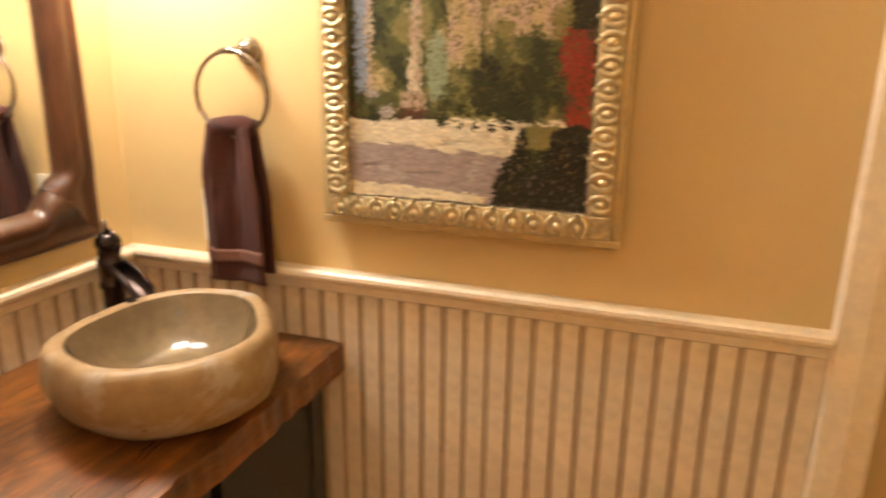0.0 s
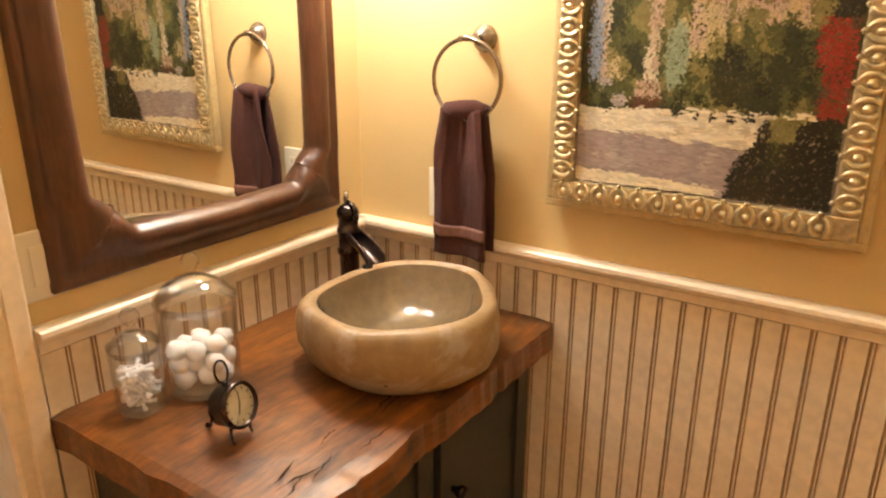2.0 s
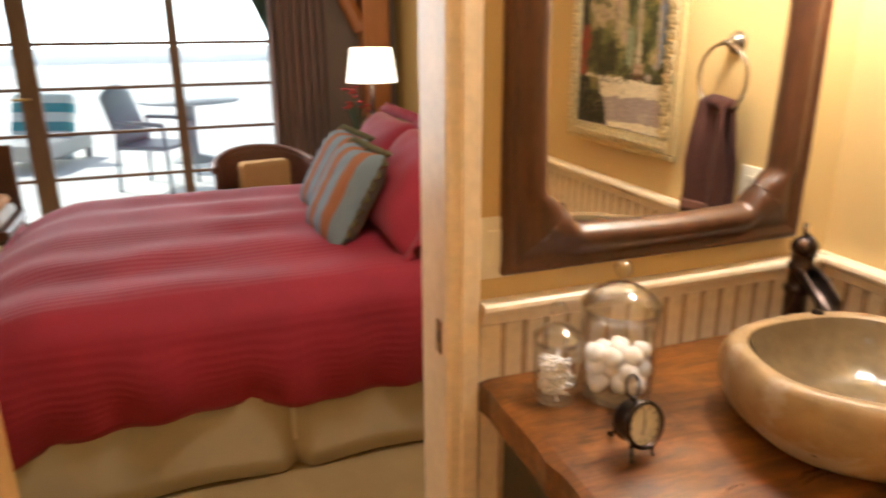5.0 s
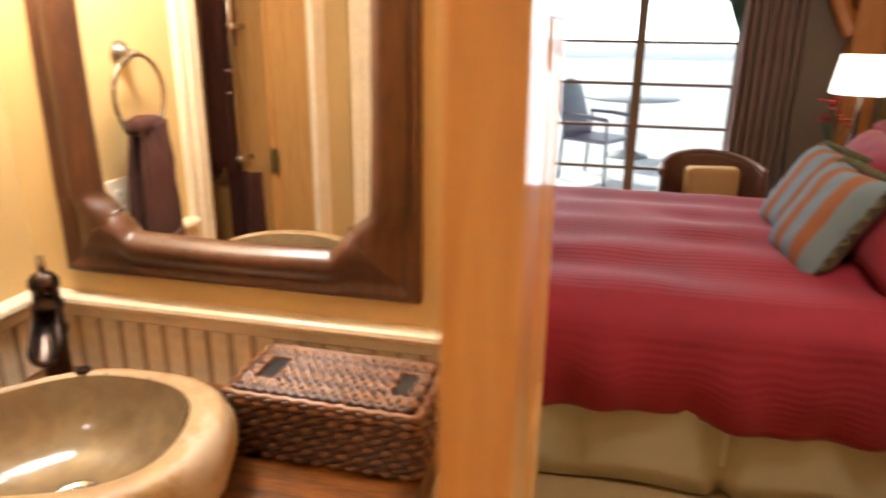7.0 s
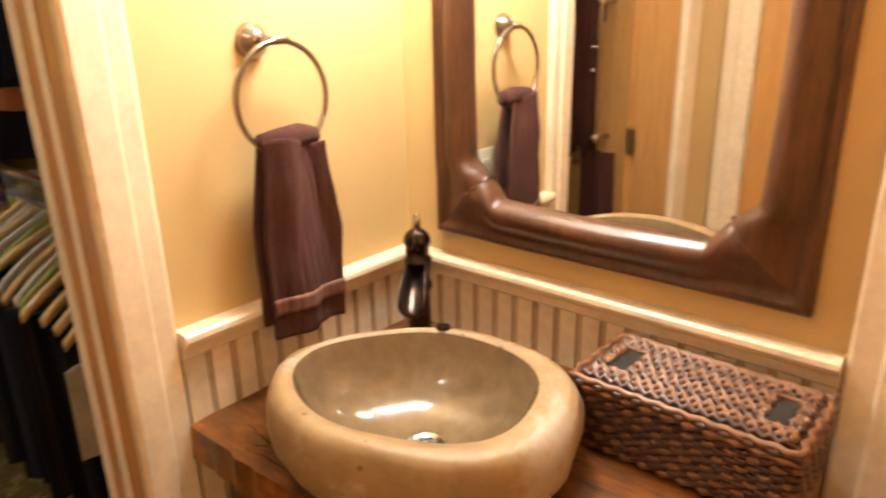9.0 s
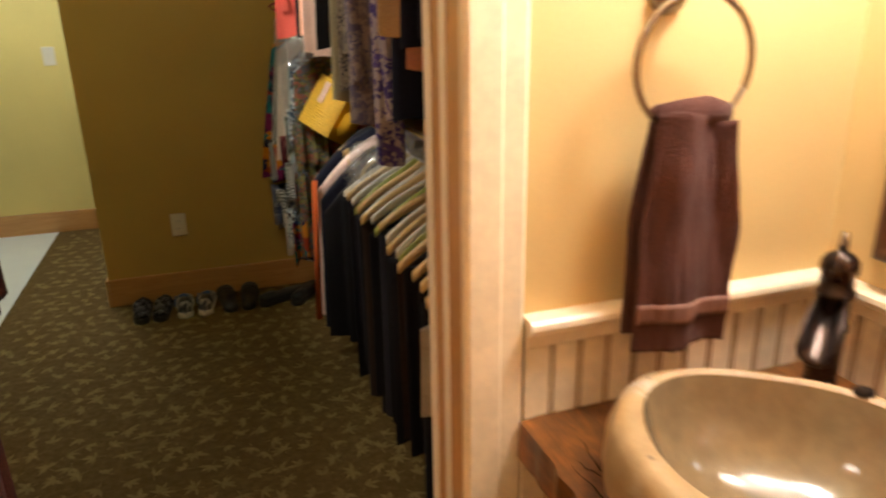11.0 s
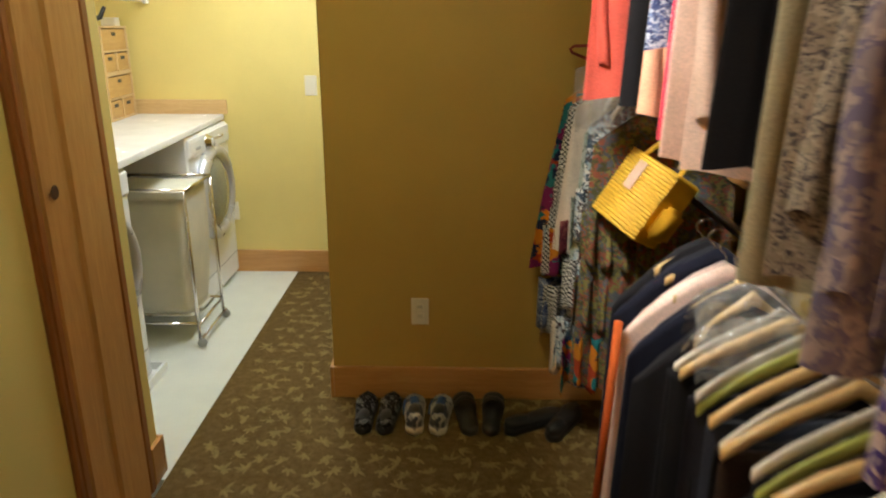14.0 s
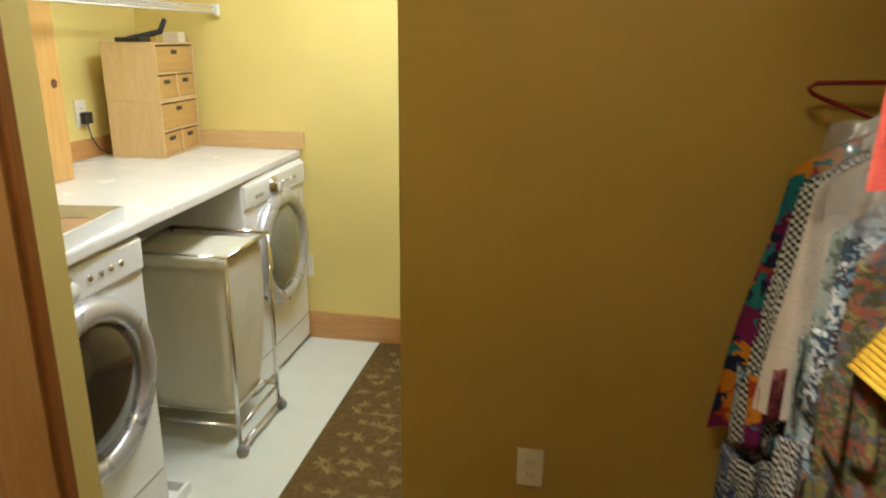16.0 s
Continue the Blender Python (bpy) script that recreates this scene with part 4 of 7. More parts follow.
def picture(m, w, h):
    """In the plane x-z, standing out to -y; origin at its lower left corner."""
    o = thing("framed_painting", "garden path oil painting in a beaded silver-gilt frame", "painting", m)
    fw = 0.058
    part("canvas", bx(fw - 0.004, w - fw + 0.004, -0.012, -0.004, fw - 0.004, h - fw + 0.004), paint_mat(), o, "painted canvas of a garden path")
    # brush strokes that stand on the canvas, thickest last
    pal = {"cream": (0.74, 0.66, 0.48), "sand": (0.60, 0.50, 0.34), "mauve": (0.36, 0.29, 0.27), "grey": (0.43, 0.36, 0.32), "dark": (0.022, 0.02, 0.009), "deep": (0.040, 0.044, 0.014), "green": (0.10, 0.108, 0.03), "olive": (0.25, 0.22, 0.07), "gold": (0.55, 0.43, 0.22), "rose": (0.55, 0.40, 0.29), "red": (0.30, 0.035, 0.018), "blue": (0.30, 0.38, 0.50), "brown": (0.14, 0.06, 0.03), "frond": (0.32, 0.38, 0.24)}
    names = list(pal)
    mats = [oil("oil_" + n, pal[n]) for n in names]
    rs = random.Random(21)

    def hue(x, z):
        """x, z from the canvas's lower left corner, in metres."""
        k = 0.9 * noise.noise((x * 18, z * 11, 2.0)) + 0.55 * noise.noise((x * 60, z * 34, 5.0))
        u = x / (w - 2 * fw)
        # dark flowering bush in the lower corner
        if u > 0.62 and z < 0.15 - 0.9 * max(0, 0.74 - u) + 0.012 * k:
            if z > 0.11 and k > 0.1 and u < 0.9:
                return "olive"
            return "dark" if k < 0.4 else ("deep" if k < 0.75 else "green")
        # red urn on its pedestal against a dark doorway
        if u > 0.865 and 0.12 < z < 0.31:
            neck = 0.895 if z < 0.235 else 0.865 + 0.02 * k
            if u > neck:
                return "red" if k > -0.25 else "brown"
        if u > 0.90 and z >= 0.31:
            return "dark" if k < 0.45 else "brown"
        ground = 0.145 + 0.006 * k + 0.012 * u
        if z < ground:
            low = 0.020 + 0.014 * max(0, 0.6 - u) + 0.004 * k
            top = 0.108 - 0.022 * u + 0.006 * k
            if z < low and u < 0.6:
                return "cream" if k > -0.55 else "sand"
            if z < top:
                return "mauve" if k < 0.45 else "grey"
            if 0.39 < u < 0.92 and abs(z - 0.139 - 0.006 * u) < 0.0045 and math.sin(u * 95) > -0.1:
                return "dark"
            return "cream" if k > -0.7 else "sand"
        # pedestal and pink column, slim column and blue building at the edge
        if 0.225 < u < 0.345 and z < 0.180:
            return "brown" if z < 0.170 else "rose"
        if abs(u - 0.285) < 0.048 and z < 0.200:
            return "rose" if k > -0.2 else "brown"
        if abs(u - 0.292) < 0.024 and z < 0.262:
            return "cream" if k > -0.2 else "rose"
        if abs(u - 0.298) < 0.022:
            return "rose" if k > 0.1 else "sand"
        if abs(u - 0.100) < 0.013 and z > 0.20:
            return "rose" if k > -0.3 else "sand"
        if 0.035 < u < 0.088 and z > 0.20:
            return "blue" if k > -0.45 else "grey"
        if u < 0.035:
            return "deep" if k < 0.2 else "brown"
        if (u - 0.165) ** 2 / 0.0022 + (z - 0.222) ** 2 / 0.0004 < 1 + 0.3 * k:
            return "olive" if k < 0.1 else "gold"
        if (u - 0.385) ** 2 / 0.0016 + (z - 0.245) ** 2 / 0.0032 < 1 + 0.4 * k:
            return "frond" if k > -0.25 else "green"
        if u < 0.22 and z < 0.20:
            return "grey" if k > 0.2 else ("deep" if k < -0.1 else "green")
        if 0.43 < u < 0.56 and z > 0.25 + 0.02 * k:
            return "rose" if k > 0.0 else ("gold" if k > -0.3 else "olive")
        if 0.44 < u < 0.64 and z < 0.165:
            return "gold" if k > 0.1 else "olive"
        if (u - 0.74) ** 2 / 0.010 + (z - 0.20) ** 2 / 0.0028 < 1 + 0.5 * k or (u - 0.59) ** 2 / 0.004 + (z - 0.21) ** 2 / 0.003 < 1 + 0.5 * k:
            return "dark" if k < -0.2 else ("deep" if k < 0.35 else "green")
        if z > 0.30 and 0.56 < u < 0.9:
            return "olive" if k > 0.25 else ("rose" if k > 0.05 else ("gold" if k > -0.2 else "green"))
        return "deep" if k < -0.2 else ("green" if k < 0.15 else ("olive" if k < 0.55 else "gold"))

    bm = bmesh.new()
    for i in range(26000):
        x, z = rs.uniform(0.006, w - 2 * fw - 0.006), rs.uniform(0.005, 0.44)
        jit = 0.0012 if z < 0.15 else 0.003
        n = hue(x + rs.gauss(0, jit), z + rs.gauss(0, jit))
        flat = n in ("cream", "sand", "mauve", "grey") and z < 0.17
        a = rs.gauss(-0.05, 0.12) if flat else rs.gauss(1.3, 0.45)
        L, B = rs.uniform(0.003, 0.0065) * (1.8 if flat else 0.75), rs.uniform(0.0009, 0.0018) * (1.7 if flat else 1.25)
        if n in ("rose", "blue", "brown", "red"):
            a, L = 1.57 + rs.gauss(0, 0.15), L * 0.7
        c, sn = math.cos(a), math.sin(a)
        y = -0.0124 - 0.00000025 * i
        vs = []
        for u, v in ((-1, -0.3), (-0.6, -1), (0.6, -0.9), (1, 0.1), (0.5, 1), (-0.7, 0.8)):
            px, pz = x + c * u * L - sn * v * B, z + sn * u * L + c * v * B
            vs.append(bm.verts.new((min(max(px, 0.001), w - 2 * fw - 0.001) + fw, y, max(pz, 0.001) + fw)))
        f = bm.faces.new(vs)
        f.material_index = names.index(n)
    strokes = part("brush_relief", tidy(bm), mats, o, "thick oil brush strokes")
    strokes["kind"] = "stuff"
    # frame: outer moulding, then a row of carved beads on each side
    for a, b, c, d in ((0, w, 0, 0.016), (0, w, h - 0.016, h), (0, 0.016, 0.016, h - 0.016), (w - 0.016, w, 0.016, h - 0.016)):
        part("moulding", bx(a, b, -0.022, 0.0, c, d, bev=0.004), FRAME_SAND, o, "sand gilt outer moulding")
    for a, b, c, d in ((0.016, w - 0.016, 0.016, fw), (0.016, w - 0.016, h - fw, h - 0.016), (0.016, fw, fw, h - fw), (w - fw, w - 0.016, fw, h - fw)):
        part("carved_band", bx(a, b, -0.026, 0.0, c, d, bev=0.003), FRAME_GOLD, o, "silver-gilt carved band")
    bead = bmesh.new()
    for sx in (-1, 1):
        pts = [(sx * 0.0105 * math.sin(a), 0, 0.012 * math.cos(a) - 0.001) for a in [0.25 + 2.6 * i / 8 for i in range(9)]]
        tube(pts, [0.0022, 0.003, 0.0036, 0.004, 0.0042, 0.004, 0.0036, 0.003, 0.0022], 6, bead)
    lathe([(0, 0.006), (0.004, 0.004), (0.0052, 0), (0.004, -0.004), (0, -0.006)], 10, bead, pose(0, 0, -0.002))
    tube([(-0.012, 0, -0.0125), (0, 0.001, -0.0115), (0.012, 0, -0.0125)], 0.0022, 6, bead)
    lathe([(0, 0.003), (0.0035, 0.001), (0.0035, -0.002), (0, -0.003)], 8, bead, pose(0, 0, 0.0155))
    me = bpy.data.meshes.new("carved_leaf")
    bead.to_mesh(me)
    bead.free()
    me.materials.append(FRAME_GOLD)
    me.polygons.foreach_set("use_smooth", [True] * len(me.polygons))
    step = 0.0385

    def put(x, z, rot):
        p = new("carved_leaf", me)
        p.parent = o
        p.matrix_local = pose(x, -0.0275, z, 0, rot, 0) @ Matrix.Diagonal((1.38, 1.15, 1.45, 1))
    for i in range(int((w - 0.04) / step)):
        put(0.041 + i * step, 0.037, 0)
        put(0.041 + i * step, h - 0.037, 180)
    for i in range(1, int((h - 0.08) / step)):
        put(0.037, 0.041 + i * step, 90)
        put(w - 0.037, 0.041 + i * step, -90)
    return o


picture(pose(-0.829, NY - 0.012, 1.111), 0.575, 0.74)


# ---- bathroom: things on the counters ----
def jar(m, r, h, fill):
    j = thing("apothecary_jar", "clear glass apothecary jar with a domed lid holding %s" % fill, "jar", m, "glass jars")
    body = part("glass_body", lathe([(0, 0.0), (r * 0.84, 0), (r * 0.93, 0.004), (r * 0.95, 0.014), (r * 0.96, h * 0.5), (r, h * 0.97), (r * 1.02, h), (r * 1.0, h * 1.008), (r - 0.0035, h * 0.97), (r * 0.96 - 0.003, h * 0.5), (r * 0.95 - 0.003, 0.016), (r * 0.85, 0.010), (0, 0.009)], 44), GLASS, j, "", True)
    z = h * 1.010
    lid = part("lid", lathe([(0, z + r * 0.60), (r * 0.20, z + r * 0.585), (r * 0.46, z + r * 0.50), (r * 0.74, z + r * 0.33), (r * 0.95, z + r * 0.12), (r * 1.02, z + 0.003), (r * 1.0, z), (r * 0.90, z - h * 0.10), (r * 0.88, z - h * 0.10), (r * 0.96, z + 0.004), (r * 0.72, z + r * 0.29), (r * 0.44, z + r * 0.46), (r * 0.18, z + r * 0.545), (0, z + r * 0.56)], 44), GLASS, j, "domed glass lid", True)
    k = z + r * 0.60
    part("finial", lathe([(0, k - 0.002), (0.010, k), (0.006, k + 0.007), (0.008, k + 0.010), (0.015, k + 0.020), (0.016, k + 0.027), (0.011, k + 0.036), (0, k + 0.040)], 24), GLASS, lid, "round glass finial", True)
    return j, body


def blob_mesh(name, r, seed, mat, n=2):
    bm = bmesh.new()
    bmesh.ops.create_icosphere(bm, subdivisions=n, radius=r)
    for v in bm.verts:
        v.co *= 1 + 0.18 * noise.noise(v.co / r * 1.3 + Vector((seed, 0, 0)))
    me = bpy.data.meshes.new(name)
    bm.to_mesh(me)
    bm.free()
    me.materials.append(mat)
    me.polygons.foreach_set("use_smooth", [True] * len(me.polygons))
    return me


JA, JB = (-1.205, 0.497), (-1.228, 0.388)
jar(pose(*JA, CT + 0.001), 0.069, 0.170, "white cotton balls")
jar(pose(*JB, CT + 0.001), 0.042, 0.118, "cotton swabs")
for o in bpy.data.objects:
    if o.data and o.type == "MESH" and o.data.materials and o.data.materials[0] == GLASS:
        o.visible_shadow = False
rnd = random.Random(5)
balls = [blob_mesh("cotton_ball", 0.0188, i, COTTON) for i in range(4)]
placed = []
for i in range(9000):
    if len(placed) >= 21:
        break
    a, q, zz = rnd.uniform(0, 6.28), rnd.uniform(0, 0.043), 0.030 + 0.024 * int(len(placed) / 7) + rnd.uniform(0, 0.008)
    p = Vector((JA[0] + q * math.cos(a), JA[1] + q * math.sin(a), CT + 0.001 + zz))
    if all((p - o).length > 0.0255 for o in placed):
        placed.append(p)
        c = tagged(new("cotton_ball", balls[len(placed) % 4]), "white cotton ball in a glass jar", "cotton ball", "cotton balls")
        c.matrix_world = Matrix.Translation(p) @ pose(0, 0, 0, 50 * i, 31 * i, 0)
bm = bmesh.new()
for i in range(120):
    a, q = rnd.uniform(0, 6.28), rnd.uniform(0, 0.026)
    x, y, z = q * math.cos(a), q * math.sin(a), 0.016 + 0.00052 * i
    d = rnd.uniform(0, 3.14)
    ux, uy = math.cos(d) * 0.017, math.sin(d) * 0.017
    x, y = x * 0.8, y * 0.8
    tube([(x - ux, y - uy, z), (x, y, z + rnd.uniform(-0.004, 0.004)), (x + ux, y + uy, z)], [0.0042, 0.0022, 0.0042], 6, bm)
sw = tagged(mesh_ob("cotton_swabs", bm, COTTON, True), "loose heap of white cotton swabs in a jar", "cotton swabs", kind="stuff")
sw.matrix_world = pose(*JB, CT + 0.001)


def desk_clock(m):
    """Faces -y; stands on three bent legs, a loop on top."""
    c = thing("desk_clock", "small dark bronze desk clock with a cream dial", "clock", m)
    cz = 0.058
    turn = pose(0, 0, cz, 90, 0, 0)
    lean = pose(0, 0, cz, -14, 0, 0) @ pose(0, 0, -cz)
    part("case", lathe([(0, -0.022), (0.030, -0.021), (0.035, -0.016), (0.036, 0.012), (0.040, 0.015), (0.040, 0.022), (0.036, 0.026), (0.0335, 0.024), (0.0335, 0.017), (0, 0.017)], 40, m=turn), BRONZE, c, "", True)
    dial = part("dial", lathe([(0, 0.0185), (0.0333, 0.0183), (0.0333, 0.0172)], 40, m=turn), plain("aged_dial", (0.74, 0.70, 0.60), 0.5, var=0.15, scale=40, rel=0), c, "cream dial with dark marks")
    bm = bmesh.new()
    for i in range(12):
        a = radians(30 * i)
        box(bm, -0.0008, 0.0008, -0.0192, -0.0187, 0.025, 0.031, m=pose(0, 0, cz) @ pose(0, 0, 0, 0, math.degrees(a), 0))
    for a, L in ((205, 0.017), (8, 0.024)):
        box(bm, -0.0011, 0.0011, -0.0200, -0.0193, -0.004, L, m=pose(0, 0, cz) @ pose(0, 0, 0, 0, a, 0))
    part("clock_marks", tidy(bm), BLACK, dial, "black clock marks and two bars")
    part("glass", lathe([(0, 0.0235), (0.02, 0.0228), (0.0335, 0.0205)], 32, m=turn), GLASS, c, "clear dome glass", True)
    pts = [(0.014 * math.sin(a), 0.0, cz + 0.060 + 0.019 * -math.cos(a)) for a in [2 * math.pi * i / 24 for i in range(24)]]
    part("loop", tube(pts, 0.0022, 8, closed=True), BRONZE, c, "", True)
    part("stem", tube([(0, 0, cz + 0.033), (0, 0, cz + 0.042)], 0.005, 10), BRONZE, c, "", True)
    for sx in (-1, 1):
        part("front_leg", tube([(sx * 0.018, -0.012, cz - 0.032), (sx * 0.022, -0.017, cz - 0.045), (sx * 0.022, -0.018, 0.003), (sx * 0.023, -0.022, 0.002)], [0.0035, 0.003, 0.0025, 0.004], 8), BRONZE, c, "", True)
    for o in c.children:
        if o.name.split(".")[0] in ("case", "dial", "glass", "loop", "stem"):
            o.matrix_local = lean
    part("back_leg", tube([(0, 0.016, cz + 0.015), (0, 0.030, cz - 0.015), (0, 0.045, cz - 0.035), (0, 0.052, 0.003), (0, 0.060, 0.003)], [0.003, 0.003, 0.003, 0.003, 0.005], 8), BRONZE, c, "", True)
    return c


desk_clock(pose(-1.036, 0.420, CT + 0.001, 0, 0, 98) @ Matrix.Scale(0.94, 4))


def wicker_basket(m, w, d, h):
    """A lidded basket of woven strands round upright stakes; w along x, d along y."""
    b = thing("wicker_basket", "dark brown woven wicker basket with a lid and dark hand holes", "basket", m)

    def band(x0, x1, y0, y1, z, r, ph, amp, mat, name, parent, n=64):
        per = [(x0, y0), (x1, y0), (x1, y1), (x0, y1)]
        pts = []
        L = 2 * (x1 - x0 + y1 - y0)
        for i in range(n):
            s = L * i / n
            for (ax, ay), (bx_, by) in zip(per, per[1:] + per[:1]):
                e = abs(bx_ - ax) + abs(by - ay)
                if s <= e:
                    u = s / e
                    nx, ny = (by - ay) / e, -(bx_ - ax) / e
                    o = amp * math.cos(math.pi * i + ph)
                    pts.append((ax + (bx_ - ax) * u + nx * o, ay + (by - ay) * u + ny * o, z))
                    break
                s -= e
        return tube(pts, r, 5, closed=True)

    part("lining", bx(-w / 2 + 0.008, w / 2 - 0.008, -d / 2 + 0.008, d / 2 - 0.008, 0.002, h * 0.77), BLACK, b)
    rows = 15
    for i in range(rows):
        z = 0.007 + i * (h * 0.76) / rows
        part("woven_strand", band(-w / 2, w / 2, -d / 2, d / 2, z, 0.0052, math.pi * (i % 2), 0.0045, WICKER if i % 3 else WICKER_L, "s", b), WICKER if i % 3 else WICKER_L, b, "", True)
    lid = part("lid_frame", bx(-w / 2 - 0.004, w / 2 + 0.004, -d / 2 - 0.004, d / 2 + 0.004, h * 0.80, h * 0.93), WICKER, b, "woven lid")
    for i in range(3):
        part("lid_strand", band(-w / 2 - 0.005, w / 2 + 0.005, -d / 2 - 0.005, d / 2 + 0.005, h * (0.82 + 0.05 * i), 0.0058, math.pi * (i % 2), 0.003, WICKER_L, "s", b), WICKER if i == 1 else WICKER_L, lid, "", True)
    rows = 12
    for i in range(rows):
        y = -d / 2 + 0.008 + (d - 0.016) * i / (rows - 1)
        x0, x1 = -w / 2 + 0.008, w / 2 - 0.008
        runs = [(x0, -w / 2 + 0.022), (-w / 2 + 0.056, w / 2 - 0.056), (w / 2 - 0.022, x1)] if abs(y) < d * 0.24 else [(x0, x1)]
        for a, e in runs:
            n = max(3, int((e - a) / 0.0085))
            pts = [(a + (e - a) * k / n, y, h * 0.945 + 0.0048 * math.cos(math.pi * (k + i))) for k in range(n + 1)]
            part("lid_weave", tube(pts, 0.0062, 6), WICKER_L if (i * 7) % 3 else WICKER, lid, "", True)
    for sx in (-1, 1):
        x0 = sx * (w / 2 - 0.039)
        part("hand_hole", bx(x0 - 0.017, x0 + 0.017, -d * 0.24, d * 0.24, h * 0.9305, h * 0.936), BLACK, lid, "dark hand hole")
        part("hole_rim", tube([(x0 + 0.019 * a, d * 0.25 * c, h * 0.95) for a, c in ((-1, -1), (1, -1), (1, 1), (-1, 1))], 0.0045, 6, closed=True), WICKER_L, lid, "", True)
    return b


wicker_basket(pose(-1.219, -0.789, CT + 0.001, 0, 0, 89), 0.300, 0.152, 0.120)

# strike plate and catch on the bedroom jamb
sp = thing("strike_plate", "small dark brass strike plate let into the jamb", "strike plate", pose(-1.375, D1B - 0.0005, 0.93))
part("plate", tidy(boxes([(-0.012, 0.012, -0.0012, 0.001, -0.032, 0.032)])), BRASS, sp)
part("latch_hole", boxes([(-0.005, 0.006, -0.0016, -0.0011, -0.012, 0.012)]), BLACK, sp, "dark latch hole")


# ---- closet and laundry: base boards and trim ----
def board(name, x0, x1, y0, y1, h, mat, label):
    structure(name, bx(x0, x1, y0, y1, 0.001, h, bev=0.004), mat, label, "baseboard")


board("baseboard", -1.478, 0.145, PY + 0.001, PY + 0.018, 0.145, PINE_X, "varnished pine baseboard along the closet wall")
board("baseboard", 0.1455, 0.160, PY - 0.12, PY + 0.018, 0.145, PINE_Y, "varnished pine baseboard round the wall's end")
board("baseboard", -1.478, 1.10, FY + 0.001, FY + 0.018, 0.145, PINE_X, "knotty pine baseboard along the laundry wall")
board("baseboard", LX - 0.018, LX - 0.001, -3.745, -3.665, 0.145, PINE_Y, "varnished pine baseboard")
board("baseboard", LX - 0.018, LX + 0.13, -3.763, -3.746, 0.145, PINE_X, "varnished pine baseboard round the wall's end")
board("baseboard", LX - 0.018, LX - 0.001, -3.25, SY - 0.125, 0.145, PINE_Y, "varnished pine baseboard")
# Darker pine for strips that stand for the brown shade beside the casing.
SHADE_PINE = wood("shaded_pine", (0.22, 0.075, 0.018), (0.36, 0.14, 0.04), 0.35, (9, 9, 0.7), 5, coat=0.4)
post = trim_board(pose(LX, -3.60, 0, 0, 0, 90), 0.30, 2.10, PINE, "knotty varnished pine door casing", 0.03)
trim_board(pose(LX, -3.661, 0, 0, 0, 90), 0.06, 2.10, SHADE_PINE, "dark strip for the shade along the door casing edge", 0.02)
trim_board(pose(LX, -3.299, 0, 0, 0, 90), 0.05, 2.10, SHADE_PINE, "dark strip for the shade along the door casing edge", 0.02)
bm = bmesh.new()
lathe([(0, 0.0305), (0.016, 0.0302), (0.019, 0.029)], 20, bm, pose(0.255, 0, 1.115, -90, 0, 0))
part("knot", bm, plain("pine_knot", (0.07, 0.025, 0.012), 0.5, var=0.4, scale=60), post, "dark round knot")

# ---- closet: rack and robe on the open door ----
rack = thing("door_rack", "chrome robe rack of an upright tube on ball ended arms", "rack", RACK_POSE)
rx = 0.10
for z in (0.99, 1.46, 1.90):
    part("arm", tube([(rx, -0.008, z), (rx, -0.055, z), (rx, -0.085, z)], [0.011, 0.0075, 0.009], 12), CHROME, rack, "", True)
    bm = bmesh.new()
    bmesh.ops.create_uvsphere(bm, u_segments=20, v_segments=12, radius=0.0185)
    o = part("ball", bm, CHROME, rack, "", True)
    o.matrix_local = pose(rx, -0.082, z)
part("tube", tube([(rx, -0.082, 0.955), (rx, -0.082, 1.94)], 0.0105, 14), CHROME, rack, "", True)
for z in (1.23, 1.31):
    part("rung", tube([(rx, -0.082, z), (rx + 0.22, -0.075, z)], 0.006, 10), CHROME, rack, "", True)


def drape(fn, nu, nv, thick, name, mat, parent):
    return part(name, grid_sheet(fn, nu, nv, thick), mat, parent, "", True)


ROBE = plain("brown_velour", (0.075, 0.027, 0.021), 0.9, var=0.25, scale=8, fine=300, rel=0.6, sheen=0.03)
robe = thing("bathrobe", "dark brown velour bathrobe hanging from a door rack", "robe", RACK_POSE)


def robe_fn(x0, x1, z0, z1, off, seed, bow=0.0):
    def f(u, v):
        z = z1 + (z0 - z1) * v
        k = 0.75 + 0.25 * v
        x = x0 + (x1 - x0) * (0.5 + (u - 0.5) * k)
        y = off + 0.016 * math.sin(u * 9 + seed + v) * (0.4 + 0.6 * v) + 0.008 * math.sin(u * 37 + seed * 3) - bow * math.sin(math.pi * u)
        return Vector((x, y, z + 0.04 * math.sin(u * 4 + seed) * v))
    return f


drape(robe_fn(0.12, 0.232, 0.93, 1.95, -0.072, 0.4, 0.03), 40, 30, 0.008, "front_panel", ROBE, robe)
drape(robe_fn(0.11, 0.205, 1.36, 1.93, -0.050, 2.1, 0.012), 40, 36, 0.008, "back_panel", ROBE, robe)
drape(robe_fn(0.125, 0.205, 0.98, 1.72, -0.086, 4.0, 0.03), 26, 26, 0.008, "sleeve", ROBE, robe)
drape(robe_fn(0.105, 0.185, 0.02, 0.98, -0.060, 5.2, 0.012), 26, 20, 0.008, "belt_end", ROBE, robe)

drape(robe_fn(0.02, 0.125, 0.04, 0.94, -0.046, 6.1, 0.012), 26, 20, 0.008, "hem_panel", ROBE, robe)

